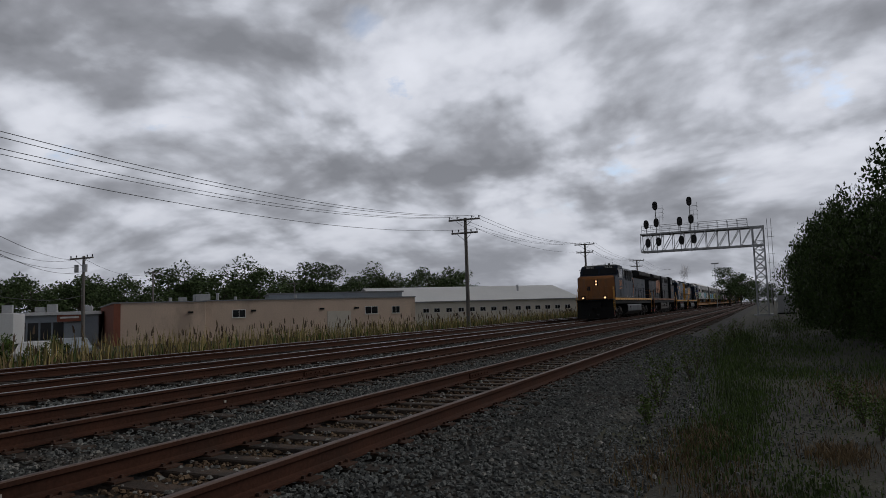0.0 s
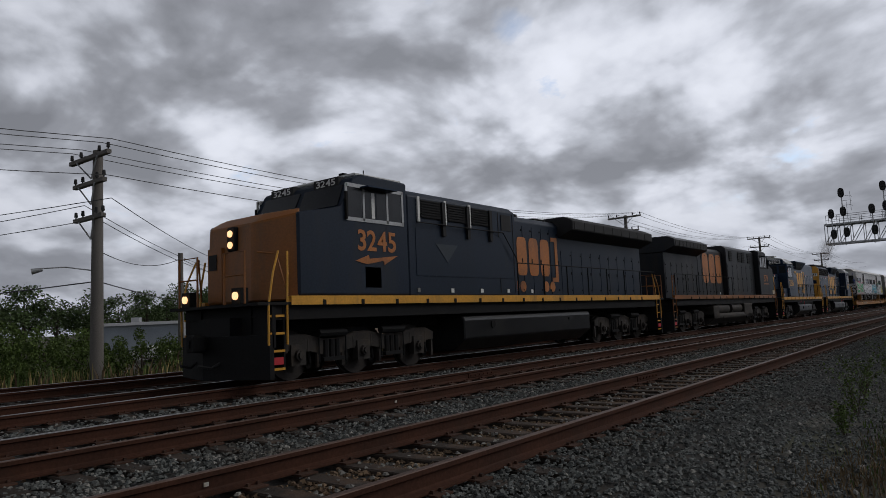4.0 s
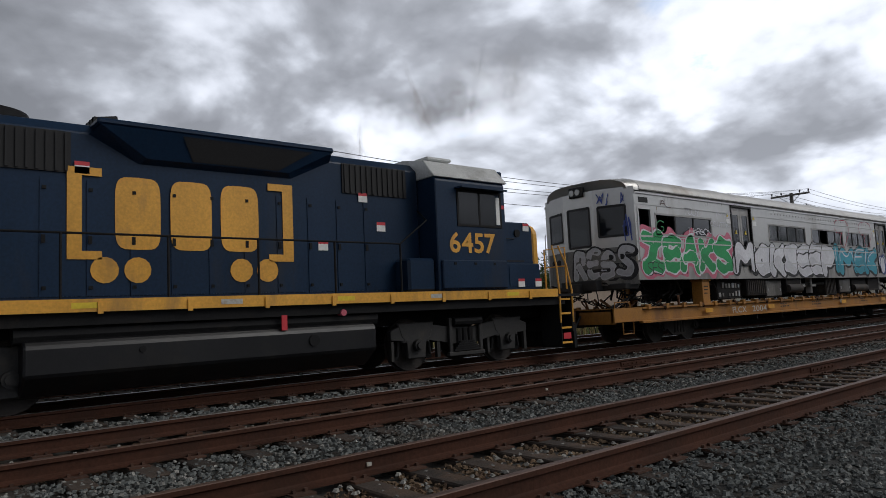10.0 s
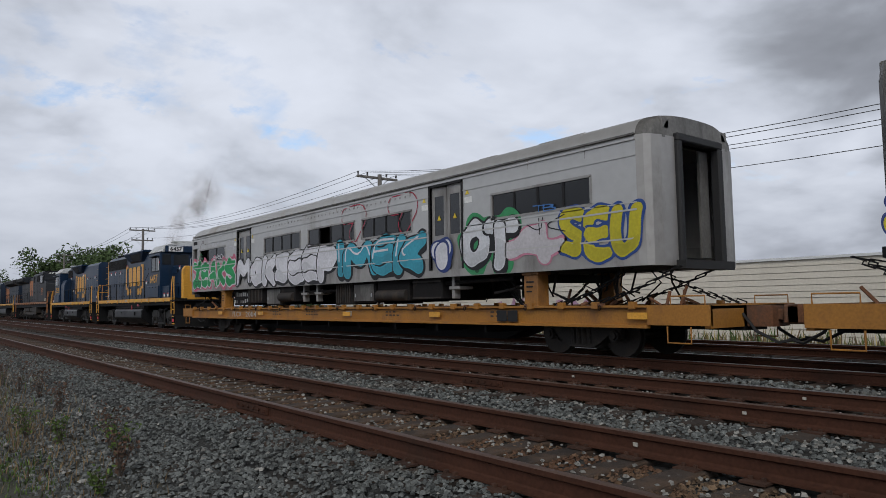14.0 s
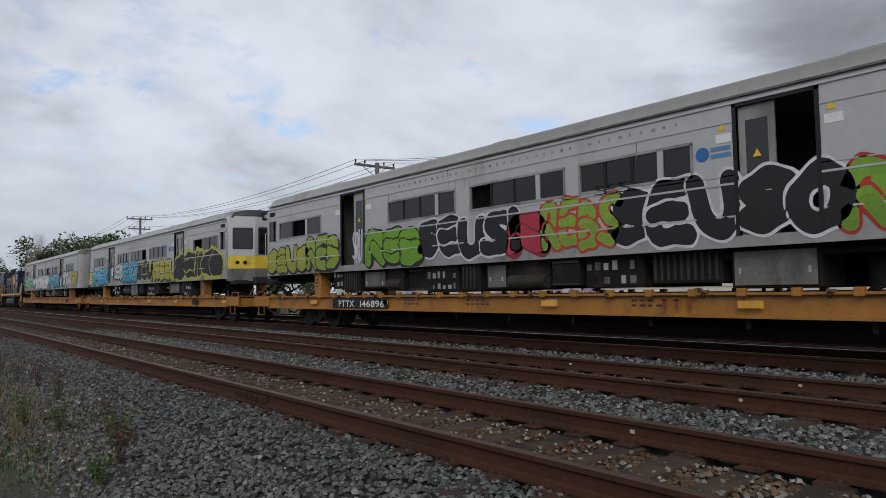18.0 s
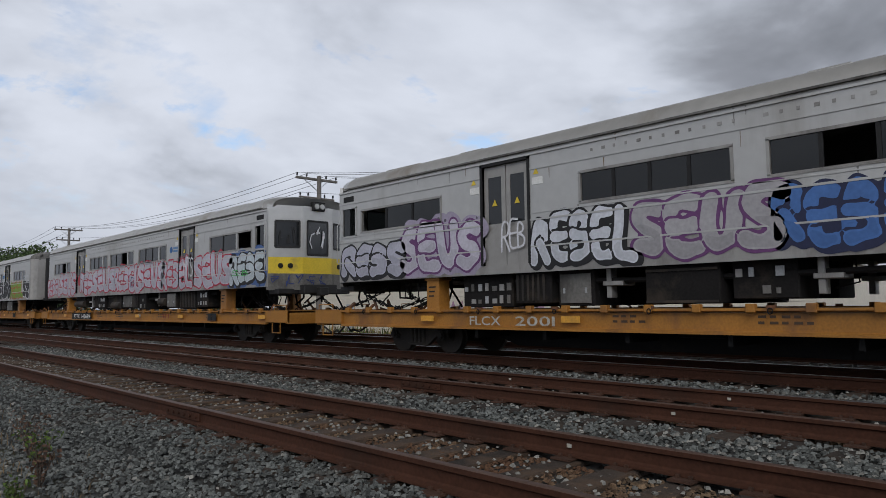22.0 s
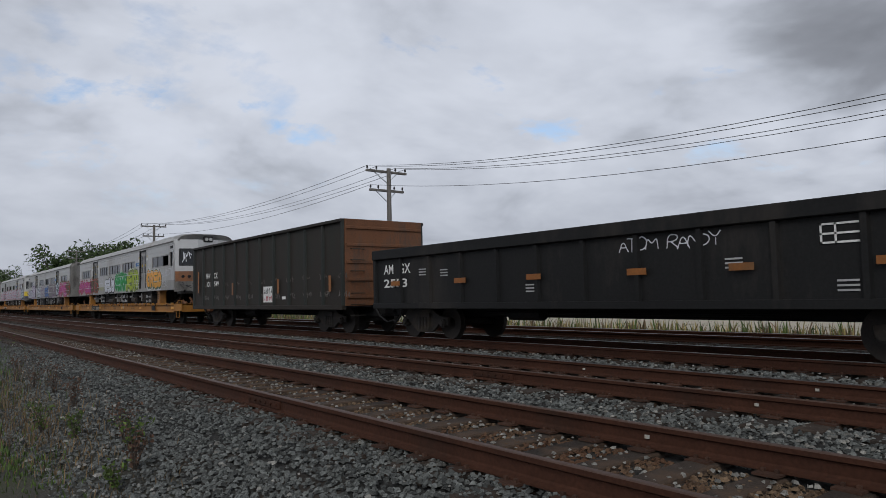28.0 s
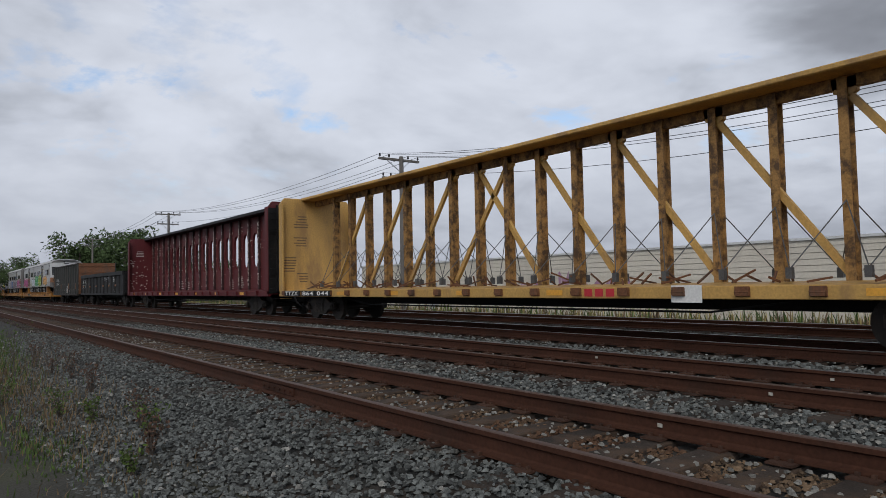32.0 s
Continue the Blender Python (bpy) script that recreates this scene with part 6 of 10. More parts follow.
def graffiti(veh, surface, word, style, a, b, z0, z1, fill, line, glow, cloud, seed, flip=False):
    """A sprayed piece. style r: swollen round letters, a: angular letters, o: outlines alone, t: a thin tag."""
    rg = random.Random(seed)
    W_, H_ = b - a, z1 - z0
    wide = {"I": 0.5, "!": 0.4, "1": 0.55, "M": 1.3, " ": 0.5}
    total = sum(wide.get(c, 1.0) for c in word)
    unit = W_ / total
    thick = {"r": 0.205, "a": 0.16, "o": 0.19, "t": 0.0}[style] * min(unit, H_ * 1.05)
    rim = {"r": 0.048, "a": 0.044, "o": 0.035, "t": 0.0}[style] * (0.7 + 0.3 * min(1.5, H_))
    cell = 0.042 if style != "t" else 0.02
    if style == "t":
        rim = max(0.011, 0.035 * H_)
    pad = rim + 0.12 + (0.2 if cloud else 0.04)
    xs, zs = np.arange(-pad, W_ + pad, cell), np.arange(max(-pad, 1.735 - z0), H_ + pad, cell)
    X, Z = np.meshgrid(xs, zs)
    ink, body, shine, pen = np.full(X.shape, 9.0), np.full(X.shape, 9.0), np.full(X.shape, 9.0), 0.0
    for ch in word:
        w = wide.get(ch, 1.0) * unit
        if ch in BONES:
            grow, drop, lean = rg.uniform(0.92, 1.16), rg.uniform(-0.05, 0.06) * H_, rg.uniform(-0.22, 0.22)
            m = thick + rim
            hw_, hh = max(0.02, w * (1.3 if style in "ro" else 1.16) - 2 * m) * grow, max(0.05, H_ - 2 * m) * grow
            lines = []
            for bone in BONES[ch]:
                pts = [(pen + w / 2 + (p - 0.5 + lean * (q - 0.5)) * hw_ + rg.uniform(-0.02, 0.02) * w, H_ / 2 + drop + (q - 0.5) * hh) for p, q in bone]
                lines.append(rounded(pts, 2 if style in "rot" else 0))
            for one in lines if style in "ra" else [lines]:
                d = distance(X, Z, [one] if style in "ra" else one)
                if style == "a":
                    # straight-cut, flaring strokes
                    d = d - 0.30 * thick * np.sin(9 * X / max(unit, .3) + 6 * Z + seed)
                if style == "r":
                    d = d - 0.16 * thick * np.sin(8 * X / max(unit, .3) + 5 * Z + seed)
                own, out = d - thick, d - thick - rim
                body = np.minimum(np.maximum(body, -out), own)
                ink = np.minimum(ink, out)
            own, out = distance(X, Z, lines) - thick, distance(X, Z, lines) - thick - rim
            if fill is not None and line is not None and sum(line) < 0.3 and style in "ra":
                # a hard shadow below and behind
                ink = np.minimum(ink, distance(X - 0.05, Z + 0.05, lines) - thick - rim)
            shine = np.minimum(np.maximum(shine, -out), np.maximum(distance(X + thick * 0.45, Z - thick * 0.5, lines) - thick * 0.13, own + thick * 0.3))
        pen += w
    def lay(name, f, layer, tone, label):
        vs, fs = region(f, xs, zs)
        if fs:
            at = surface(layer)
            ob = flat_mesh(name, [at((b - x) if flip else (a + x), z0 + z) for x, z in vs], fs, paint(*tone), veh)
            tagged(ob, label, kind="stuff" if name in ("graffiti_fade", "graffiti_dots", "graffiti_shine") else "")
    if style == "t":
        lay("graffiti_tag", ink, 0.016, line, "thin sprayed tag")
        return
    if cloud:
        f = np.minimum(ink, body) - 0.085 - 0.05 * np.sin(6 * X + seed) - 0.04 * np.sin(11 * Z + 4 * X)
        lay("graffiti_cloud", f, 0.004, cloud, "sprayed background cloud")
        dots = [[(p, q), (p + 0.01, q)] for p, q in ((rg.uniform(0, W_), rg.choice((rg.uniform(-0.06, 0.1), rg.uniform(0.85, 1.05))) * H_) for _ in range(int(W_ * 5)))]
        lay("graffiti_dots", np.maximum(distance(X, Z, dots) - 0.04, f + 0.02), 0.0065, [c * 0.3 for c in cloud], "dark sprayed dots")
    if style == "o":
        lay("graffiti_outline", np.maximum(ink, -body), 0.011, line, "graffiti outline")
        return
    if line:
        lay("graffiti_outline", ink, 0.009, line, "graffiti outline")
    lay("graffiti", body, 0.012, fill, "sprayed graffiti letters")
    if W_ > 1.5:
        band = Z - H_ * (0.42 + 0.12 * np.sin(2.3 * X + seed) + 0.05 * np.sin(7 * X))
        lay("graffiti_fade", np.maximum(body + rim * 0.6, band), 0.0145, [c * 0.84 for c in fill], "duller lower part of the fill")
    if glow:
        lay("graffiti_shine", np.maximum(shine, -(Z - 0.45 * H_)), 0.017, glow, "sprayed highlights")


def railcar(k, turned, band, u, art, open_doors=(), broken=()):
    """An old stainless commuter railcar, cab at the low end of y. art: graffiti in metres from the end that leads on the train."""
    v = enter(thing("commuter_railcar", "old dull stainless commuter railcar covered in graffiti on a flatcar", "railcar", "old commuter railcars"), u, turned)
    side = -1 if turned else 1
    Ln, hw = CAR_L, 1.53
    zb, zt = 1.72, 4.06
    wins = [(0.95, 3.85, 3), (7.55, 10.35, 4), (10.9, 13.75, 4), (14.15, 16.55, 4), (19.6, 22.4, 4)]
    doors = [(5.12, 6.32), (17.35, 18.55)]
    cabw = (0.14, 0.72)
    wz = (2.95, 3.50)
    for s in (-1, 1):
        holes = [(a, b, *wz) for a, b, n in wins] + [(a, b, 1.9, 3.95) for a, b in doors] + [(cabw[0], cabw[1], 2.88, 3.62)]
        ys = sorted({0.0, Ln - 0.2} | {q for h in holes for q in h[:2]})
        zs = sorted({zb, zt, 2.2, 2.72} | {q for h in holes for q in h[2:]})
        bm, lowbm = bmesh.new(), bmesh.new()
        for y0, y1 in zip(ys, ys[1:]):
            for z0, z1 in zip(zs, zs[1:]):
                if any(h[0] <= y0 + 1e-6 and y1 <= h[1] + 1e-6 and h[2] <= z0 + 1e-6 and z1 <= h[3] + 1e-6 for h in holes):
                    continue
                t = bm if z0 >= 2.2 - 1e-6 else lowbm
                x0, x1 = sorted((s * (hw - 0.06), s * hw))
                box(t, x0, x1, y0, y1, z0, z1)
        for q in (bm, lowbm):
            bmesh.ops.remove_doubles(q, verts=q.verts, dist=0.001)
        part("side_wall", bm, "stainless", v)
        part("lower_side", lowbm, "skirt", v)
        bm = bmesh.new()
        for z, h, d in ((2.2, 0.03, 0.014), (2.72, 0.035, 0.018), (2.86, 0.02, 0.012), (3.72, 0.03, 0.016), (4.01, 0.04, 0.03)):
            prev = 0.0
            cuts = sorted([(a, b) for a, b in doors if z < 3.95])
            for a, b in cuts + [(Ln - 0.2, Ln)]:
                box(bm, *sorted((s * hw, s * (hw + d))), prev, a, z, z + h)
                prev = b
        part("side_moulding", bm, "stainless", v)
        # windows
        for wi, (a, b, n) in enumerate(wins):
            fr = part("window_frame", boxes(*[(*sorted((s * (hw - 0.05), s * (hw + 0.012))), *q) for q in ((a - 0.03, b + 0.03, wz[0] - 0.03, wz[0] + 0.02), (a - 0.03, b + 0.03, wz[1] - 0.02, wz[1] + 0.03), (a - 0.03, a + 0.02, wz[0], wz[1]), (b - 0.02, b + 0.03, wz[0], wz[1]))]), "skirt", v)
            w = (b - a) / n
            for i in range(n):
                if (wi, i) in broken:
                    continue
                part("pane", boxes((*sorted((s * (hw - 0.035), s * (hw - 0.02))), a + i * w + 0.035, a + (i + 1) * w - 0.035, wz[0] + 0.02, wz[1] - 0.02)), "pane", fr)
            for i in range(1, n):
                pale = k in (2, 3) and (i == n - 1 if side > 0 else i == 1) and n > 2
                part("mullion", boxes((*sorted((s * (hw - 0.04), s * (hw + (0.006 if pale else -0.005)))), a + i * w - (0.06 if pale else 0.03), a + i * w + (0.06 if pale else 0.03), wz[0], wz[1])), "stainless" if pale else "black", fr)
        cf = part("cab_side_window", boxes(*[(*sorted((s * (hw - 0.05), s * (hw + 0.016))), *q) for q in ((0.11, 0.75, 2.85, 2.90), (0.11, 0.75, 3.60, 3.65), (0.11, 0.16, 2.88, 3.62), (0.70, 0.75, 2.88, 3.62))]), "stainless", v)
        if k not in (0,):
            part("pane", boxes((*sorted((s * (hw - 0.035), s * (hw - 0.02))), 0.16, 0.44, 2.9, 3.6)), "pane", cf)
        part("route_sign_box", boxes((*sorted((s * (hw - 0.0), s * (hw + 0.012))), 0.2, 0.62, 3.78, 3.92)), "black", v)
        # doors in their pockets, with a frame
        for di, (a, b) in enumerate(doors):
            part("door_frame", boxes(*[(*sorted((s * (hw - 0.06), s * (hw + 0.02))), *q) for q in ((a - 0.06, a, 1.9, 4.0), (b, b + 0.06, 1.9, 4.0), (a - 0.06, b + 0.06, 3.95, 4.02))]), "black", v)
            leaves = ((a, (a + b) / 2), ((a + b) / 2, b))
            for li, (p, q) in enumerate(leaves):
                if (di, li) in open_doors and s == side:
                    continue
                mid = (p + q) / 2
                x0, x1 = sorted((s * (hw - 0.075), s * (hw - 0.045)))
                bm = boxes((x0, x1, p + 0.01, q - 0.01, 1.9, 2.75), (x0, x1, p + 0.01, q - 0.01, 3.72, 3.95), (x0, x1, p + 0.01, mid - 0.18, 2.75, 3.72), (x0, x1, mid + 0.18, q - 0.01, 2.75, 3.72))
                leaf = part("door_leaf", bm, "skirt", v, "sliding door leaf")
                part("door_pane", boxes((*sorted((s * (hw - 0.065), s * (hw - 0.055))), mid - 0.18, mid + 0.18, 2.75, 3.72)), "window_dark", leaf)
                bm = bmesh.new()
                prism(bm, [(mid - 0.07, 3.12), (mid + 0.07, 3.12), (mid, 3.25)], s * (hw - 0.04) - 0.003, s * (hw - 0.04) + 0.003, "x")
                part("warning_triangle", bm, "cabyellow", leaf, "yellow warning triangle")
            for yy in (a - 0.35, b + 0.12):
                part("door_notice", boxes((*sorted((s * (hw + 0.001), s * (hw + 0.008))), yy, yy + 0.26, 3.42, 3.56)), "white", v)
                bm = bmesh.new()
                prism(bm, [(yy + 0.03, 3.62), (yy + 0.17, 3.62), (yy + 0.1, 3.74)], s * (hw + 0.005) - 0.003, s * (hw + 0.005) + 0.003, "x")
                part("warning_triangle", bm, "cabyellow", v)
    # roof, floor, inner partitions
    n = 14
    prof = [(hw * math.cos(t) ** 0.55 if math.cos(t) > 1e-6 else 0.0, zt + 0.50 * math.sin(t) ** 0.85) for t in [math.pi / 2 * i / n for i in range(n + 1)]]
    full = [(x, z) for x, z in prof] + [(-x, z) for x, z in prof[-2::-1]]
    bm = bmesh.new()
    prism(bm, full + [(-hw + 0.06, zt - 0.03), (hw - 0.06, zt - 0.03)], 0.32, Ln - 0.2, "y")
    roof = part("roof", bm, "roofsteel", v, "grimy rounded steel roof", smooth=True)
    for y0, y1 in ((1.6, 2.9), (4.2, 4.9), (11.4, 12.0), (18.9, 19.5), (20.8, 22.1)):
        for x0, x1 in ((1.0, 1.27), (-1.27, -1.0)):
            part("roof_vent", boxes((x0, x1, y0, y1, 4.3, 4.46)), "roofsteel", roof, bevel=0.02)
    for s in (-1, 1):
        part("rain_gutter", boxes((*sorted((s * (hw - 0.02), s * (hw + 0.05))), 0.3, Ln - 0.2, zt + 0.04, zt + 0.075)), "endgrime", roof)
    part("floor", boxes((-hw + 0.07, hw - 0.07, 0.1, Ln - 0.06, 1.75, 1.88)), "under", v)
    for y in (4.7, 18.75):
        part("partition", boxes((-hw + 0.07, -0.45, y, y + 0.08, 1.88, 4.1)), "interior", v)
        part("partition", boxes((0.45, hw - 0.07, y, y + 0.08, 1.88, 4.1)), "interior", v)
    part("partition", boxes((-hw + 0.07, hw - 0.07, 0.95, 1.02, 1.88, 2.9)), "interior", v)
    for y in [2.0 + 0.95 * i for i in range(3)] + [7.7 + 0.95 * i for i in range(10)] + [19.7 + 0.95 * i for i in range(3)]:
        part("seat_bench", boxes((-1.42, -0.3, y, y + 0.1, 1.95, 2.98), (0.4, 1.42, y, y + 0.1, 1.95, 2.98)), "interior", v)
    # the rounded cab end
    fy, cy = -0.40, 0.30
    xs = (hw, 0.52, -0.52, -hw)
    yf = (0.02, fy, fy, 0.02)
    for j in range(3):
        xa, xb, ya, yb = xs[j], xs[j + 1], yf[j], yf[j + 1]
        def face(bm, ua, ub, z0, z1):
            p = [(xa + (xb - xa) * q, ya + (yb - ya) * q) for q in (ua, ub)]
            f = [bm.verts.new((p[0][0], p[0][1], z0)), bm.verts.new((p[1][0], p[1][1], z0)), bm.verts.new((p[1][0], p[1][1], z1)), bm.verts.new((p[0][0], p[0][1], z1))]
            g = [bm.verts.new((c.co.x * 0.96, c.co.y + 0.05, c.co.z)) for c in f]
            bm.faces.new(f)
            bm.faces.new(g[::-1])
            for i in range(4):
                bm.faces.new((f[i], f[(i + 1) % 4], g[(i + 1) % 4], g[i]))
        wa, wb = (0.22, 0.90) if j == 0 else ((0.14, 0.86) if j == 1 else (0.10, 0.78))
        w0, w1 = (2.92, 3.72) if j != 1 else (2.7, 3.75)
        bm = bmesh.new()
        face(bm, 0, wa, 2.62, 4.20), face(bm, wb, 1, 2.62, 4.20), face(bm, wa, wb, 2.62, w0), face(bm, wa, wb, w1, 4.20)
        bmesh.ops.remove_doubles(bm, verts=bm.verts, dist=0.001)
        part("end_panel", bm, "stainless", v)
        bm = bmesh.new()
        face(bm, 0, 1, 2.12, 2.62)
        part("end_band", bm, band, v, {"cabyellow": "yellow cab band", "cabbrown": "rusty orange cab band"}.get(band, ""))
        bm = bmesh.new()
        face(bm, 0, 1, 1.62, 2.12)
        part("end_apron", bm, "endgrime", v)
        bm = bmesh.new()
        face(bm, wa + 0.02, wb - 0.02, w0 + 0.02, w1 - 0.02)
        part("end_window", bm, "pane", v)
        bm = bmesh.new()
        for q in ((wa - 0.02, wa + 0.03, w0, w1), (wb - 0.03, wb + 0.02, w0, w1), (wa, wb, w0 - 0.03, w0 + 0.03), (wa, wb, w1 - 0.03, w1 + 0.03)):
            face(bm, *q)
        bmesh.ops.translate(bm, verts=bm.verts, vec=(0, -0.012, 0))
        part("end_window_gasket", bm, "rubber", v)
    bm = bmesh.new()          # domed roof over the cab end
    rows = []
    for i, (yy, sc, dz) in enumerate(((0.33, 1.0, 0.0), (0.06, 0.985, -0.03), (-0.20, 0.95, -0.10), (-0.36, 0.9, -0.2))):
        row = []
        for x, z in full:
            bow = (abs(x) / hw) ** 3 * 0.28 if yy < 0.3 else 0
            row.append(bm.verts.new((x * sc, yy + bow, zt + (z - zt) * (1 - 0.12 * i) + 0.03 * i)))
        rows.append(row)
    for r0, r1 in zip(rows, rows[1:]):
        for i in range(len(r0) - 1):
            bm.faces.new((r0[i], r0[i + 1], r1[i + 1], r1[i]))
    bm.faces.new(rows[-1])
    part("cab_dome", bm, "stainless", v, smooth=True)
    part("end_headlight", boxes((-0.22, 0.22, -0.5, -0.32, 4.08, 4.36)), "black", v, bevel=0.02)
    for xx in (-0.1, 0.1):
        part("headlight_lens", rods(((xx, -0.525, 4.21), (xx, -0.495, 4.21), 0.085, 12)), "lens", v)
    bm = bmesh.new()
    for xx in (-1.15, -0.88, 0.88, 1.15):
        yy = fy + 0.02 + (abs(xx) - 0.52) * 0.42
        rod(bm, (xx, yy - 0.06, 2.36), (xx, yy + 0.05, 2.36), 0.075, 12)
    part("end_lamps", bm, "black", v)
    part("end_buffer", boxes((-0.6, 0.6, -0.6, 0.2, 1.50, 1.78), (-0.15, 0.15, -0.8, -0.2, 1.45, 1.7), (-1.3, 1.3, -0.3, 0.3, 1.5, 1.66)), "rubber", v, bevel=0.02)
    for s in (-1, 1):
        bm = bmesh.new()
        path(bm, [(s * 1.56, 0.02, 2.2), (s * 1.6, 0.0, 2.25), (s * 1.6, 0.0, 3.2), (s * 1.56, 0.02, 3.25)], 0.014)
        part("grab_rail", bm, "stainless", v)
    # the gangway end: rounded shoulders round an open doorway
    for s in (-1, 1):
        bm = bmesh.new()
        pts = [(hw, Ln - 0.2), (hw - 0.04, Ln - 0.06), (hw - 0.15, Ln + 0.03), (hw - 0.36, Ln + 0.09), (0.78, Ln + 0.12), (0.78, Ln + 0.05), (hw - 0.4, Ln + 0.02), (hw - 0.2, Ln - 0.04), (hw - 0.1, Ln - 0.1), (hw - 0.06, Ln - 0.2)]
        prism(bm, [(s * x, y) for x, y in pts], 1.72, 4.10, "z")
        part("end_shoulder", bm, "skirt" if k in (0, 2) else "endgrime", v, "curved grimy end panel")
        part("gangway_post", boxes((*sorted((s * 0.62, s * 0.78)), Ln + 0.0, Ln + 0.2, 1.75, 4.05)), "rubber", v, bevel=0.03)
        part("marker_box", boxes((*sorted((s * 0.9, s * 1.12)), Ln - 0.1, Ln + 0.1, 4.22, 4.44)), "endgrime", v, bevel=0.02)
        part("end_door_panel", boxes((*sorted((s * 0.32, s * 0.62)), Ln - 0.1, Ln - 0.05, 1.9, 4.0)), "endgrime", v)
    part("gangway_lintel", boxes((-0.78, 0.78, Ln + 0.0, Ln + 0.2, 4.02, 4.18)), "rubber", v, bevel=0.03)
    part("gangway_sill", boxes((-0.85, 0.85, Ln, Ln + 0.3, 1.66, 1.82)), "rubber", v)
    bm = bmesh.new()
    loops = [[bm.verts.new((x * sc, Ln + yy, zt + (z - zt) * (0.8 + 0.2 * sc))) for x, z in full] for yy, sc in ((-0.2, 1.0), (-0.06, 0.97), (0.03, 0.88), (0.1, 0.72))]
    for r0, r1 in zip(loops, loops[1:]):
        for i in range(len(r0) - 1):
            bm.faces.new((r0[i], r0[i + 1], r1[i + 1], r1[i]))
    bm.faces.new(loops[-1])
    bm.faces.new(loops[0][::-1])
    part("end_cap", bm, "endgrime", v, smooth=False)
    # underfloor gear
    rng = random.Random(70 + k)
    y = 4.3
    for i in range(16):
        w = rng.uniform(0.7, 1.7)
        if 20.2 < y + w:
            break
        gap = rng.random() < 0.2
        lo, out = rng.uniform(1.03, 1.22), rng.uniform(1.28, 1.46)
        kind = i % 5
        for s in (-1, 1):
            if gap:
                part("bracket", boxes((*sorted((s * 1.1, s * 1.3)), y + 0.15, y + 0.25, 1.2, 1.76), (*sorted((s * 0.9, s * 1.34)), y + 0.1, y + 0.5, 1.42, 1.5)), "skirt", v, "pale steel bracket under the floor", bevel=0.01)
                continue
            bx = part("underfloor_box", boxes((*sorted((s * 0.45, s * out)), y, y + w * 0.9, lo, 1.76)), "under", v, bevel=0.02)
            x = s * (out + 0.006)
            if kind == 0:
                # a rack of small units behind a missing cover
                for r in range(2):
                    for c in range(max(2, int(w / 0.22))):
                        if rng.random() < 0.8:
                            yy, zz = y + 0.06 + c * 0.2, lo + 0.08 + r * 0.26
                            part("relay_unit", boxes((*sorted((x, x + s * 0.02)), yy, yy + rng.uniform(0.06, 0.13), zz, zz + rng.uniform(0.08, 0.18))), rng.choice(("skirt", "galv", "endgrime")), bx)
            elif kind == 1:
                for c in range(int(w * 0.9 / 0.13)):
                    part("vent_bar", boxes((*sorted((x, x + s * 0.015)), y + 0.05 + c * 0.13, y + 0.10 + c * 0.13, lo + 0.06, 1.68)), "truck", bx)
            elif kind == 2:
                part("cover", boxes((*sorted((x, x + s * 0.02)), y + 0.06, y + w * 0.9 - 0.06, lo + 0.05, 1.66)), "endgrime", bx, "grimy removable cover", bevel=0.006)
                for c in (0.14, w * 0.9 - 0.18):
                    part("latch", boxes((*sorted((x + s * 0.02, x + s * 0.035)), y + c, y + c + 0.04, 1.3, 1.4)), "galv", bx)
            elif kind == 3:
                part("air_tank", rods(((s * (out - 0.02), y + 0.05, lo + 0.16), (s * (out - 0.02), y + w * 0.85, lo + 0.16), 0.15, 12)), "truck", bx, smooth=True)
            else:
                part("hinge_rail", boxes((*sorted((x, x + s * 0.02)), y + 0.02, y + w * 0.88, 1.62, 1.66), (*sorted((x, x + s * 0.02)), y + 0.02, y + w * 0.88, lo + 0.02, lo + 0.06)), "truck", bx)
        y += w
    for s in (-1, 1):
        bm = bmesh.new()
        path(bm, [(s * 1.2, 3.9, 1.6), (s * 1.25, 9, 1.5), (s * 1.2, 15, 1.55), (s * 1.25, 20, 1.62)], 0.05)
        part("underfloor_pipe", bm, "under", v)
        for i in range(26):
            bm = bmesh.new()
            yy = rng.choice((rng.uniform(0.2, 4), rng.uniform(19.5, 23.4), rng.uniform(4, 20)))
            x = s * rng.uniform(0.2, 1.3)
            path(bm, [(x, yy, 1.72), (x + rng.uniform(-0.1, 0.1), yy + rng.uniform(-0.2, 0.2), rng.uniform(1.25, 1.5)), (x + rng.uniform(-0.2, 0.2), yy + rng.uniform(-0.4, 0.4), rng.uniform(1.02, 1.3))], rng.uniform(0.012, 0.035), 5)
            part("hanging_cable", bm, "under", v)
    # faint lettering and the operator's badge
    part("name_bars", boxes(*[(side * (hw + 0.004) - 0.003, side * (hw + 0.004) + 0.003, 7.8 + i * 0.235, 7.845 + i * 0.235 + 0.03 * (i % 3 == 1), 3.85, 3.905) for i in range(37) if i not in (12, 27)]), "skirt", v, "faint worn row of raised letters")
    for ya in (16.62 if side > 0 else 6.95,) if k else ():
        badge = part("badge", rods(((side * (hw + 0.002), ya + 0.13, 3.28), (side * (hw + 0.010), ya + 0.13, 3.28), 0.12, 16)), paint(0.03, 0.13, 0.36), v, "round blue operator badge")
        part("badge_bars", boxes(*[(side * (hw + 0.006) - 0.003, side * (hw + 0.006) + 0.003, ya + (0.28 if side > 0 else -0.45), ya + (0.62 if side > 0 else -0.06), z, z + 0.07) for z in (3.3, 3.19)]), paint(0.10, 0.22, 0.42), badge)
    # drips and streaks
    rng = random.Random(170 + k)
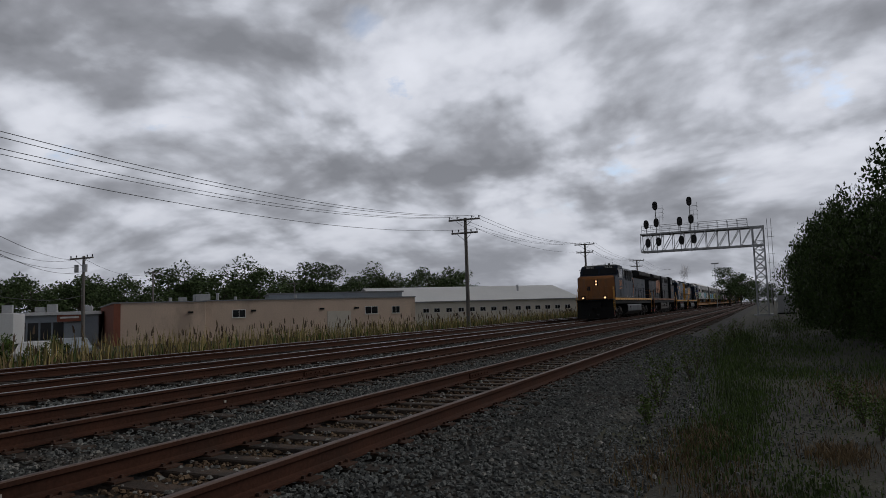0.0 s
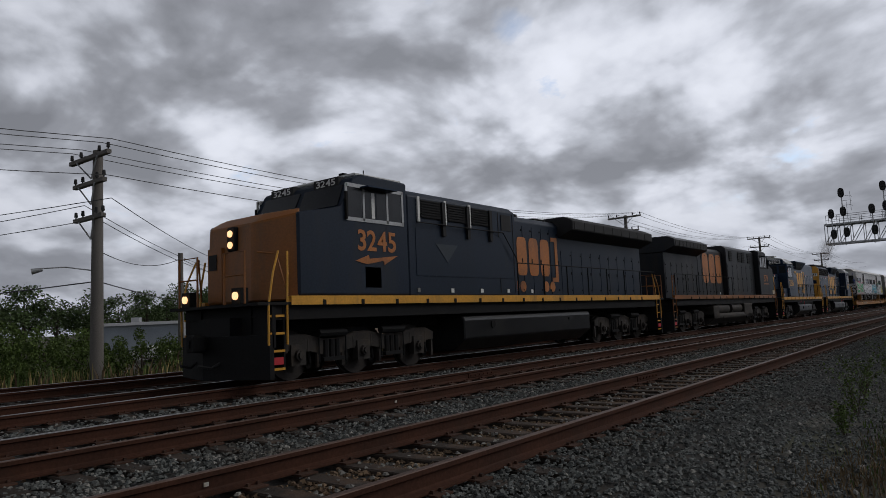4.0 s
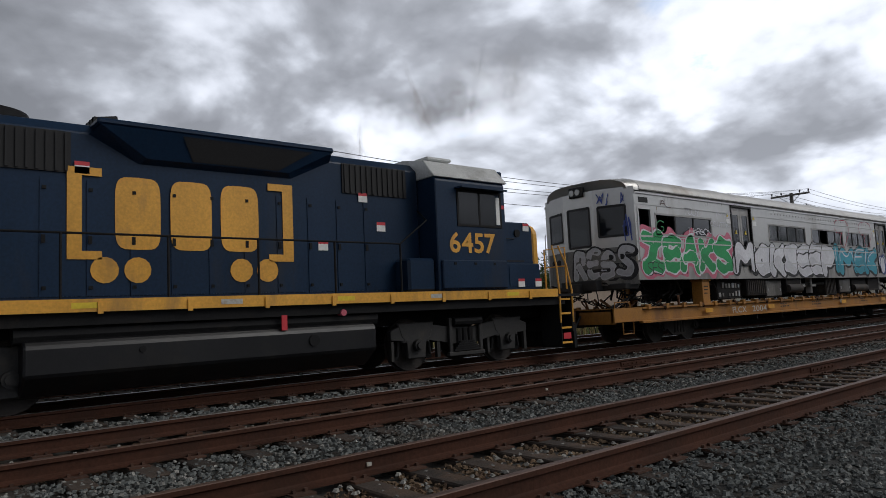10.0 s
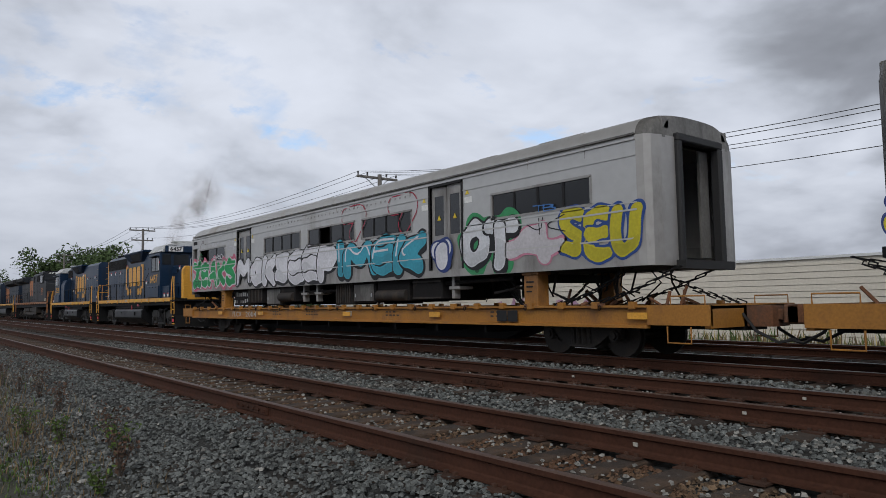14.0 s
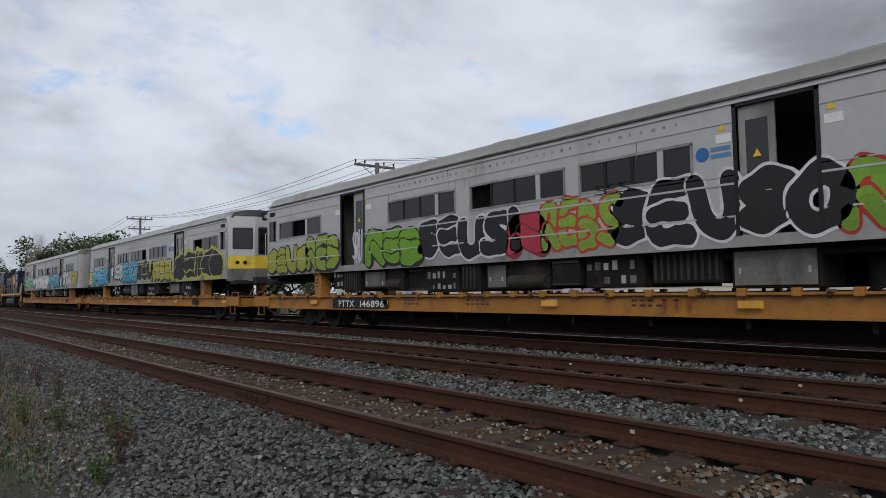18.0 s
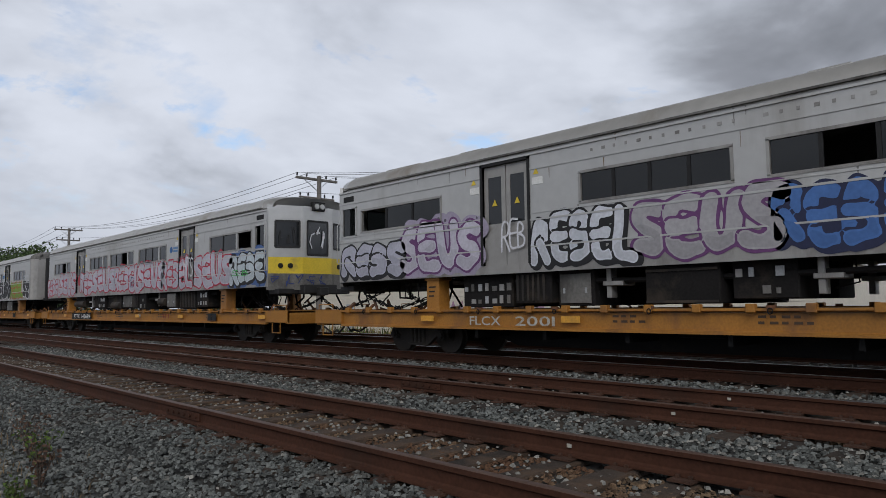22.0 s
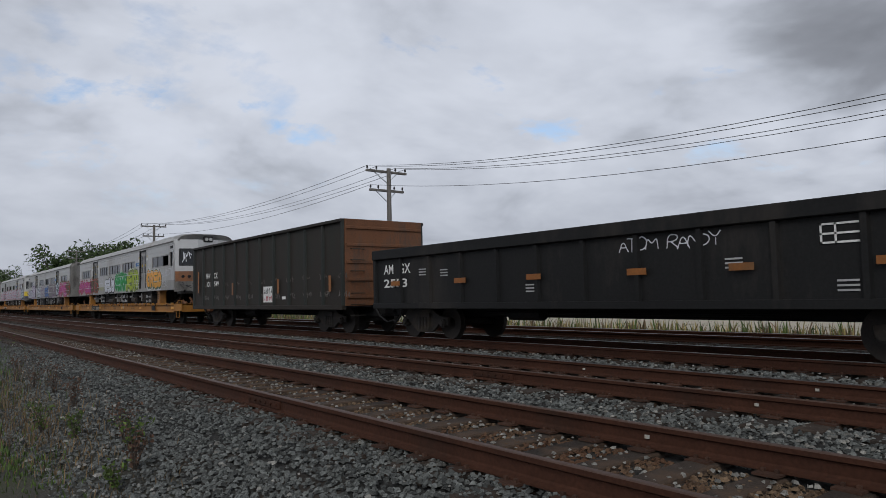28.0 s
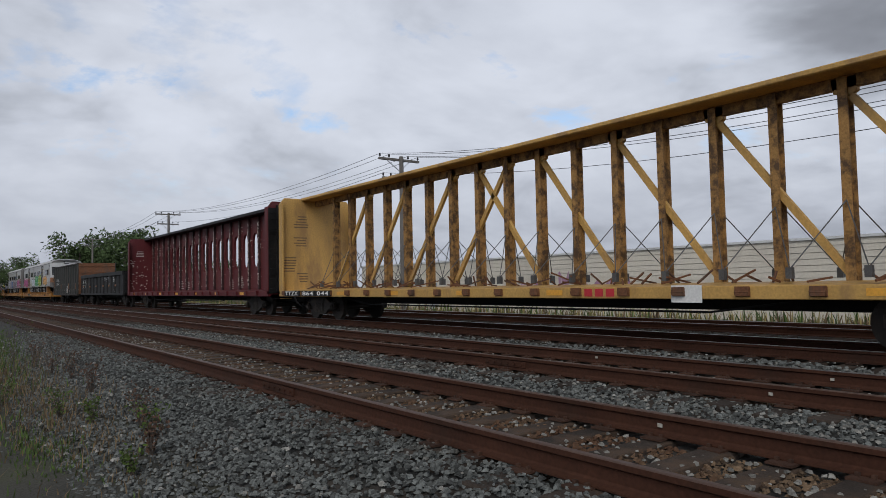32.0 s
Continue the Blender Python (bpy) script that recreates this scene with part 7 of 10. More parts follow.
    for nm, mt, cnt in (("rust_drip", (0.20, 0.15, 0.10), 14), ("dirt_streak", (0.22, 0.21, 0.195), 22)):
        for i in range(cnt):
            bm = bmesh.new()
            y0, top = rng.uniform(0.9, Ln - 0.5), rng.choice((4.08, 2.92, 2.7)) if nm == "dirt_streak" else rng.choice((4.08, 3.7, 2.92))
            if any(a - 0.1 < y0 < b + 0.1 for a, b in doors):
                continue
            ln, w = rng.uniform(0.12, 0.34), rng.uniform(0.006, 0.018)
            bm.faces.new([bm.verts.new((side * (hw + 0.0015), y0 + q, z)) for q, z in ((-w, top), (w, top), (w * 0.4, top - ln), (-w * 0.3, top - ln * 0.9))])
            part(nm, bm, paint(*mt), v)
    # graffiti
    def flank(layer):
        return lambda p, q: (side * (hw + layer), p, q)
    for j, (word, style, a, b, z0, z1, fill, line, glow, cloud) in enumerate(art):
        if turned:
            a, b = Ln - b, Ln - a
        graffiti(v, flank, word, style, a, b, z0, z1, fill, line, glow, cloud, 100 * k + j, turned)
    if k in (0, 3, 5):
        # tags across the corner of the leading cab end
        def corner(layer):
            def at(p, q):
                w = min(p / 1.09, 1.0)
                x, y = hw + (0.52 - hw) * w, 0.02 + (fy - 0.02) * w
                if p > 1.09:
                    x -= p - 1.09
                return (x + layer * 0.4, y - layer - 0.01, q)
            return at
        if k:
            # turned cars show the other corner
            def corner(layer, first=corner):
                return lambda p, q: (-first(layer)(p, q)[0], *first(layer)(p, q)[1:])
            scribble(v, corner, 5, 0.1, 1.9, 1.72, 2.1, K if k == 5 else DB, 911 + k)
            scribble(v, corner, 3, 0.35, 0.85, 3.0, 3.6, W if k == 5 else K, 921 + k)
            scribble(v, corner, 3, 1.3, 1.9, 2.9, 3.6, BLU if k == 5 else W, 931 + k)
            return v
        graffiti(v, corner, "REBS", "r", 0.1, 1.85, 1.75, 2.7, (0.5, 0.5, 0.52), K, None, None, 901, True)
        scribble(v, corner, 3, 0.08, 0.34, 2.7, 3.7, (0.05, 0.08, 0.3), 902)
        scribble(v, corner, 3, 0.25, 1.0, 3.74, 4.1, (0.05, 0.08, 0.3), 903)
    return v


W, K, LIL = (0.62, 0.62, 0.66), (0.012, 0.012, 0.014), (0.46, 0.45, 0.52)
GRN, YEL, RED = (0.02, 0.26, 0.08), (0.55, 0.48, 0.04), (0.42, 0.03, 0.06)
BRN, BLU, PNK = (0.14, 0.09, 0.035), (0.05, 0.16, 0.42), (0.50, 0.20, 0.30)
# word, style, from, to, bottom, top, fill, outline, shine, cloud
DB = (0.02, 0.04, 0.16)
PUR, OCH = (0.13, 0.045, 0.15), (0.42, 0.40, 0.05)
ART = [
    [("ZEAKS", "a", 0.25, 4.9, 1.86, 2.98, (0.015, 0.30, 0.09), W, None, (0.52, 0.13, 0.20)), ("MGKSEEP", "r", 5.1, 12.7, 1.78, 2.98, (0.66, 0.66, 0.70), K, None, None), ("IMEK", "r", 12.7, 17.0, 1.8, 2.98, (0.05, 0.33, 0.44), K, W, None),
     ("707", "o", 13.2, 16.9, 2.85, 4.0, None, (0.34, 0.02, 0.05), None, None), ("@", "r", 17.25, 18.35, 1.82, 3.0, (0.6, 0.6, 0.64), DB, None, None), ("OT", "r", 18.6, 20.3, 1.82, 3.0, (0.6, 0.61, 0.64), K, None, (0.04, 0.26, 0.10)),
     ("4", "a", 20.1, 21.6, 1.82, 2.75, (0.5, 0.48, 0.5), (0.5, 0.2, 0.28), None, None), ("NK", "t", 20.5, 21.7, 2.5, 2.85, None, K, None, None), ("SEU", "r", 21.6, 23.5, 1.82, 2.98, (0.48, 0.42, 0.02), (0.02, 0.06, 0.24), None, None),
     ("MA", "t", 4.2, 4.95, 3.5, 3.8, None, W, None, None), ("HARBON", "t", 2.6, 3.8, 3.0, 3.2, None, W, None, None), ("TOUY", "t", 2.4, 3.2, 3.55, 3.75, None, W, None, None), ("OSKITTIN", "t", 3.8, 4.9, 3.28, 3.44, None, W, None, None), ("JAL", "t", 0.95, 1.7, 3.72, 3.95, None, (0.10, 0.06, 0.05), None, None),
     ("G", "t", 0.95, 1.3, 2.98, 3.35, None, GRN, None, None), ("SES", "t", 0.4, 1.1, 1.85, 2.2, None, K, None, None), ("TBC", "t", 20.9, 21.8, 2.95, 3.1, None, BLU, None, None)],
    [("S", "a", 0.05, 0.95, 1.78, 2.75, YEL, (0.04, 0.06, 0.2), None, None), ("IMEK", "r", 0.95, 4.75, 1.78, 2.92, (0.05, 0.36, 0.55), K, W, None), ("RI!", "o", 3.6, 5.05, 2.2, 3.35, None, (0.03, 0.02, 0.02), None, None), ("2TE", "t", 5.0, 5.5, 2.2, 3.0, None, BLU, None, None),
     ("BIDSEK", "t", 4.9, 6.7, 1.8, 2.02, None, YEL, None, None), ("@", "r", 5.55, 6.5, 2.2, 3.1, (0.6, 0.6, 0.62), K, None, None), ("SEIK", "r", 6.6, 8.2, 2.0, 2.95, W, K, None, None),
     ("SEIKS", "a", 8.1, 11.2, 1.8, 2.95, (0.06, 0.38, 0.52), DB, W, None), ("SEU", "r", 11.2, 13.9, 1.8, 2.9, K, OCH, None, None), ("REBEL", "r", 13.7, 17.3, 1.8, 2.9, OCH, K, None, None), ("SEIKO", "r", 17.5, 23.2, 1.78, 2.95, K, (0.5, 0.46, 0.04), None, OCH)],
    [("SEUS", "r", 0.1, 3.0, 1.78, 2.72, (0.33, 0.34, 0.04), K, None, None), ("REB", "r", 2.9, 4.95, 1.8, 2.98, (0.26, 0.36, 0.04), K, None, None), ("REB", "r", 6.5, 9.0, 1.8, 2.85, (0.16, 0.34, 0.02), K, None, None), ("SEUS!", "r", 8.9, 12.5, 1.8, 2.92, K, W, None, None), ("R", "r", 12.2, 13.2, 1.85, 2.8, RED, (0.22, 0.02, 0.02), None, None), ("REBS", "r", 13.1, 15.1, 1.8, 2.92, (0.22, 0.34, 0.04), (0.42, 0.05, 0.03), None, None),
     ("SEUSO", "r", 14.9, 19.0, 1.8, 3.02, K, W, None, None), ("REBEL", "r", 18.9, 22.0, 1.8, 2.9, (0.18, 0.34, 0.03), (0.40, 0.03, 0.02), None, None), ("S2", "r", 22.0, 23.5, 1.8, 2.95, K, W, None, None), ("SANGO", "t", 22.3, 23.3, 3.0, 3.18, None, W, None, None), ("SRU", "t", 5.75, 6.25, 2.0, 2.85, None, W, None, None), ("SES", "t", 14.5, 15.3, 2.85, 3.05, None, K, None, None)],
    [("REBEL", "r", 0.15, 2.4, 1.8, 2.75, LIL, RED, None, None), ("SEUS", "r", 2.3, 5.0, 1.8, 2.98, LIL, RED, None, None), ("@", "r", 5.3, 5.9, 2.2, 2.9, (0.4, 0.02, 0.03), RED, None, None), ("REB", "r", 5.7, 7.6, 1.8, 2.9, LIL, RED, None, None), ("SEUS", "r", 7.6, 10.6, 1.8, 2.98, LIL, RED, None, None), ("REBEL", "r", 10.5, 13.5, 1.8, 2.98, LIL, RED, None, None), ("SEUS", "r", 13.3, 16.0, 1.8, 3.02, LIL, RED, None, None), ("REBEL", "r", 15.7, 18.4, 1.8, 2.95, LIL, RED, None, None),
     ("MTS", "t", 17.7, 18.5, 2.2, 2.9, None, W, None, None), ("KST", "t", 17.2, 17.8, 2.75, 3.0, None, RED, None, None), ("SEUS", "r", 18.6, 21.4, 1.8, 3.0, LIL, RED, None, None), ("REBE", "r", 21.3, 23.5, 1.8, 2.85, (0.5, 0.56, 0.6), K, None, (0.06, 0.12, 0.3)), ("YES", "t", 12.4, 12.9, 2.0, 2.4, None, DB, None, None), ("SUB", "t", 21.5, 22.5, 2.1, 2.3, None, (0.05, 0.4, 0.08), None, None)],
    [("REBS", "r", 0.15, 2.6, 1.8, 2.72, (0.42, 0.42, 0.5), K, None, None), ("SEUS", "r", 2.5, 5.0, 1.8, 2.98, (0.50, 0.48, 0.56), PUR, None, (0.34, 0.30, 0.40)), ("REB", "t", 5.65, 6.25, 2.2, 2.8, None, W, None, None), ("REBEL", "r", 6.4, 8.7, 1.8, 2.82, (0.56, 0.58, 0.64), K, None, None), ("SEUS", "r", 8.6, 11.1, 1.8, 2.92, (0.36, 0.35, 0.37), PUR, None, None), ("REBEL", "r", 10.9, 13.3, 1.8, 2.85, (0.06, 0.15, 0.40), (0.015, 0.02, 0.06), None, None),
     ("ZEUS", "a", 13.3, 17.2, 1.8, 2.95, (0.20, 0.185, 0.18), (0.10, 0.04, 0.11), None, None), ("REB", "r", 17.3, 18.5, 1.92, 2.95, (0.48, 0.56, 0.62), K, None, None), ("AME", "a", 18.75, 22.2, 1.82, 2.95, (0.42, 0.06, 0.26), (0.50, 0.02, 0.03), PNK, BRN), ("S", "a", 21.9, 23.4, 1.9, 2.9, (0.10, 0.065, 0.03), (0.45, 0.02, 0.03), None, BRN), ("2018 TES", "t", 21.3, 22.4, 1.86, 2.02, None, W, None, None)],
    [("AMES", "a", 0.15, 4.4, 1.85, 2.75, (0.40, 0.05, 0.24), (0.42, 0.02, 0.04), PNK, (0.24, 0.06, 0.05)), ("SE", "a", 4.2, 6.6, 1.85, 2.8, (0.09, 0.06, 0.03), (0.45, 0.02, 0.03), None, BRN), ("SEUS", "t", 7.0, 8.2, 2.4, 3.0, None, W, None, None), ("BOKS", "t", 7.1, 8.3, 1.9, 2.2, None, (0.42, 0.48, 0.03), None, None), ("GEUS", "r", 8.7, 11.3, 1.76, 2.75, (0.62, 0.64, 0.7), K, None, None), ("SERP", "a", 11.5, 14.6, 1.82, 2.95, (0.015, 0.24, 0.05), (0.10, 0.42, 0.22), None, None), ("NEKO", "r", 14.4, 17.0, 1.76, 2.98, (0.36, 0.46, 0.03), (0.03, 0.06, 0.01), None, (0.5, 0.52, 0.4)),
     ("SEUS", "t", 16.5, 17.2, 2.0, 2.4, None, W, None, None), ("STAY", "t", 17.45, 17.9, 2.35, 2.6, None, K, None, None), ("OREO", "r", 18.8, 21.5, 1.82, 2.85, (0.75, 0.36, 0.05), (0.05, 0.10, 0.06), (0.55, 0.3, 0.4), (0.55, 0.55, 0.56)), ("BUS", "t", 21.7, 22.6, 2.4, 2.75, None, W, None, None), ("RUST", "t", 22.2, 23.2, 2.45, 2.8, None, W, None, None), ("ESK", "t", 21.6, 22.6, 1.9, 2.2, None, W, None, None)],
]
MARKS = [("FLCX", "2004"), None, ("PTTX", "146896"), ("PTTX", "142659"), ("FLCX", "2001"), ("FLCX", "2003")]
BANDS = ["endgrime", "cabyellow", "cabyellow", "cabyellow", "cabyellow", "cabbrown"]
OPEN = [(), (), ((0, 0), (1, 1)), (), (), ()]
BROKEN = [((0, 0), (2, 1)), ((2, 0), (0, 2)), ((0, 1), (2, 0)), ((2, 1), (4, 1), (0, 0)), ((2, 1), (0, 0)), ((0, 0),)]
for k in range(6):
    u = FIRST + k * PITCH
    flatcar(k, MARKS[k], u - 1.9)
    turned = k % 2 == 1
    railcar(k, turned, BANDS[k], u, ART[k], OPEN[k], BROKEN[k])


# ---- freight cars behind ----
def gondola(name, label, u, body, z0, z1, ribs, material, endm, top):
    v = enter(thing(name, label, "gondola car", "freight cars of the train"), u)
    a, b = 0.85, 0.85 + body
    for s in (-1, 1):
        part("side_sheet", boxes((*sorted((s * 1.42, s * 1.46)), a, b, z0, z1)), material, v)
        for i in range(ribs + 1):
            y = a + 0.06 + (body - 0.12) * i / ribs
            bm = bmesh.new()
            prism(bm, [(s * 1.46, y - 0.07), (s * 1.53, y - 0.045), (s * 1.53, y + 0.045), (s * 1.46, y + 0.07)], z0, z1 - 0.02, "z")
            part("side_post", bm, "gon_post" if not top else material, v)
        part("top_chord", boxes((*sorted((s * 1.38, s * 1.57)), a, b, z1 - 0.1 if not top else z1 - 0.26, z1)), material, v, bevel=0.015)
        part("side_sill", boxes((*sorted((s * 1.40, s * 1.55)), a, b, z0 - 0.12, z0 + 0.03)), material, v, bevel=0.01)
        for q in (0.69, 4.8, 9.15, 12.95) if not top else [body * w for w in (0.06, 0.24, 0.4, 0.57, 0.7, 0.84)]:
            part("reflector_strip", boxes((s * 1.535 - 0.004, s * 1.535 + 0.004, a + q, a + q + (0.15 if not top else 0.42), z0 + (0.5 if top else 0.6 if q < 1 else 0.45), z0 + (0.62 if top else 1.55 if q < 1 else 0.95))), "orange_nose", v, "dull orange reflective strip")
    for y in (a, b):
        e = part("end_sheet", boxes((-1.44, 1.44, y - 0.03, y + 0.03, z0, z1)), endm, v)
        bm = bmesh.new()
        for i in range(5):
            zz = z0 + (z1 - z0) * (i + 0.5) / 5
            d = -0.07 if y == a else 0.07
            box(bm, -1.4, 1.4, min(y, y + d), max(y, y + d), zz - 0.05, zz + 0.05)
        part("end_stiffener", bm, endm, e, bevel=0.015)
        bm = bmesh.new()
        d = -1 if y == a else 1
        for i in range(7):
            zz = z0 - 0.3 + i * 0.34
            if zz < z1 - 0.1:
                path(bm, [(1.25, y, zz), (1.25, y + d * 0.12, zz), (0.8, y + d * 0.12, zz), (0.8, y, zz)], 0.014, 5)
        part("ladder", bm, material, v)
    part("floor", boxes((-1.42, 1.42, a, b, z0 - 0.05, z0 + 0.02), (-0.35, 0.35, 0.3, b + 0.55, z0 - 0.35, z0 - 0.05)), "steel_dark", v)
    part("brake_rods", rods(((0.8, a + 4, z0 - 0.25), (0.8, b - 4, z0 - 0.25), 0.025), ((0.9, a + 5, z0 - 0.25), (0.9, a + 6, z0 - 0.25), 0.15, 10)), "steel_dark", v)
    freight_truck(v, a + 1.75, False)
    freight_truck(v, b - 1.75, False)
    coupler(v, 0, -1)
    coupler(v, b + 0.85, 1)
    return v


g1 = gondola("gondola_car", "tall grimy dark brown ribbed gondola with rusty ends", 238.65, 13.8, 0.88, 3.55, 11, "brown_gon", "rust", False)
for t, a, b, z0, z1 in (("MW", 1.64, 2.12, 2.08, 2.32), ("CX", 2.60, 3.02, 2.08, 2.32), ("101", 1.70, 2.10, 1.74, 1.95), ("549", 2.62, 3.14, 1.74, 1.95)):
    sign("reporting_mark", t, g1, 1, 1.475, 0.85 + a, 0.85 + b, z0, z1, "white", 0.02)
part("sprayed_panel", boxes((1.470, 1.473, 0.85 + 7.80, 0.85 + 8.62, 1.02, 1.60)), "white", g1, "white sprayed panel")
for j, (za, zb, c) in enumerate(((1.33, 1.55, K), (1.06, 1.28, RED))):
    scribble(g1, lambda layer: (lambda p, q: (1.45 + layer, p, max(q, za))), 5, 0.85 + 7.84, 0.85 + 8.58, za, zb, c, 950 + j)
part("placard", boxes((1.472, 1.478, 0.85 + 9.42, 0.85 + 9.7, 1.12, 1.22)), "white", g1, "small pale placard")
for i in range(11):
    rgc = random.Random(960 + i)
    ya = 0.85 + 1.0 + i * 1.22
    def chalk_at(layer):
        return lambda p, q: (1.442 + layer, p, q)
    scribble(g1, chalk_at, 5, ya + 0.25, ya + 0.95, 1.15, 1.35, (0.13, 0.12, 0.11), 970 + i)
    scribble(g1, chalk_at, 4, ya + 0.2, ya + 0.8, 1.7, 1.9, (0.10, 0.085, 0.075), 990 + i)
g2 = gondola("gondola_car", "low black ribbed gondola with grimy sides", 254.2, 15.35, 0.92, 2.42, 12, "black_gon", "black_gon", True)
for t, a, b, z0, z1 in (("AM", 0.5, 0.95, 1.75, 2.0), ("GX", 1.25, 1.75, 1.75, 2.0), ("2553", 0.5, 1.6, 1.38, 1.6)):
    sign("reporting_mark", t, g2, 1, 1.475, 0.85 + a, 0.85 + b, z0, z1, "white", 0.02)
for word, a, b in (("ATOM", 8.55, 9.4), ("RANDY", 9.6, 10.6)):
    graffiti(g2, lambda layer: (lambda p, q: (1.458 + layer, p, q)), word, "t", 0.85 + a, 0.85 + b, 1.85, 2.1, None, W, None, None, len(word))
bm = bmesh.new()
for y0, y1, z0, z1 in ((13.0, 13.6, 1.75, 1.78), (13.0, 13.6, 2.02, 2.05), (13.0, 13.03, 1.75, 2.05), (13.57, 13.6, 1.75, 2.05), (13.2, 13.23, 1.75, 2.05), (13.0, 13.6, 1.88, 1.91)):
    box(bm, 1.472, 1.478, y0, y1, z0, z1)
part("data_panel", bm, "white", g2, "white outlined data panel")
for y, z in ((3.0, 1.8), (3.9, 1.75), (6.9, 1.3), (11.5, 1.6), (14.6, 1.9), (13.2, 1.2)):
    part("notice_bars", boxes(*[(1.472, 1.478, y, y + 0.3, z - i * 0.07, z + 0.03 - i * 0.07) for i in range(3)]), paint(0.4, 0.4, 0.4), g2)


def centerbeam(name, label, u, body, main, post, holes):
    """A bulkhead flatcar with a tall partition down its middle."""
    v = enter(thing(name, label, "centerbeam flatcar", "freight cars of the train"), u)
    a, b = (0.14 if holes else 0.75), 0.75 + body
    zd, zt = 1.05, 4.48
    bm = bmesh.new()
    for s in (-1, 1):
        prism(bm, [(s * 0.3, zd), (s * 1.42, zd - 0.06), (s * 1.42, zd - 0.12), (s * 0.3, zd - 0.1)], a, b, "y")
    part("deck", bm, main, v)
    for s in (-1, 1):
        part("side_sill", boxes((*sorted((s * 1.36, s * 1.5)), a, b, 0.78, 1.0)), main, v, bevel=0.012)
        n = 20
        for i in range(n):
            bm = bmesh.new()
            y = a + 0.5 + (body - 1.0) * i / (n - 1)
            box(bm, *sorted((s * 1.48, s * 1.57)), y - 0.11, y + 0.11, 0.84, 0.99)
            rod(bm, (s * 1.5, y - 0.12, 0.9), (s * 1.5, y + 0.12, 0.9), 0.075, 8)
            part("strap_winch", bm, "rust" if not holes else main, v)
        for i in range(7):
            part("reflector_strip", boxes((s * 1.505 - 0.004, s * 1.505 + 0.004, a + 1.4 + i * 3.1, a + 1.85 + i * 3.1, 0.84, 0.95)), "yellow", v, "yellow reflective strip")
    part("centre_sill", boxes((-0.3, 0.3, a, b, 0.55, 0.98)), "steel_dark", v)
    for y, d in ((a, 1), (b, -1)):
        bm = bmesh.new()
        prism(bm, [(-1.5, 0.85), (-1.5, 4.2), (-1.3, 4.45), (1.3, 4.45), (1.5, 4.2), (1.5, 0.85)], min(y, y + d * 0.1), max(y, y + d * 0.1), "y")
        bk = part("bulkhead", bm, main, v, bevel=0.012)
        for s in (-1, 1):
            part("bulkhead_cheek", boxes((*sorted((s * 1.42, s * 1.5)), min(y + d * 0.1, y + d * 0.3), max(y + d * 0.1, y + d * 0.3), 1.0, 4.25)), main, bk, bevel=0.012)
        bm = bmesh.new()
        for xx in (-1.1, -0.4, 0.4, 1.1):
            box(bm, xx - 0.06, xx + 0.06, min(y, y - d * 0.09), max(y, y - d * 0.09), 0.95, 4.3)
        for zz in (1.6, 2.4, 3.2, 4.0):
            box(bm, -1.45, 1.45, min(y, y - d * 0.05), max(y, y - d * 0.05), zz, zz + 0.08)
        part("bulkhead_ribs", bm, "black_gon" if holes else main, bk)
        part("bulkhead_face", boxes((-1.47, 1.47, min(y - d * 0.004, y - d * 0.02), max(y - d * 0.004, y - d * 0.02), 0.9, 4.2)), "black_gon" if holes else main, bk)
        bm = bmesh.new()
        for i in range(9):
            zz = 0.7 + i * 0.38
            path(bm, [(1.4, y, zz), (1.4, y - d * 0.14, zz), (1.0, y - d * 0.14, zz), (1.0, y, zz)], 0.014, 5)
        part("ladder", bm, "black_gon" if holes else main, bk)
        # worn notices on the inner face
        rgn = random.Random(int(u) + d)
        yi = y + d * 0.104
        for x0, z0, rows_ in ((0.35, 3.75, 5), (0.4, 2.95, 4), (0.85, 2.2, 6), (0.35, 1.6, 4)) if not holes else ((0.5, 3.6, 4),):
            for i in range(rows_):
                part("notice_bar", boxes((x0 + rgn.uniform(0, 0.08), x0 + rgn.uniform(0.35, 0.6), yi - 0.003, yi + 0.003, z0 - i * 0.1, z0 - i * 0.1 + 0.04)), paint(0.16, 0.10, 0.05) if not holes else paint(0.45, 0.4, 0.38), bk, "line of worn small writing")
        if holes:
            for i in range(46):
                x0, z0 = rgn.uniform(0.25, 1.35), rgn.uniform(1.1, 3.1)
                part("paint_scrape", boxes((x0, x0 + rgn.uniform(0.02, 0.12), yi - 0.003, yi + 0.003, z0, z0 + rgn.uniform(0.02, 0.08))), paint(0.50, 0.42, 0.38), bk)
    # the partition
    i0, n, step = 3.94, 13, 1.187
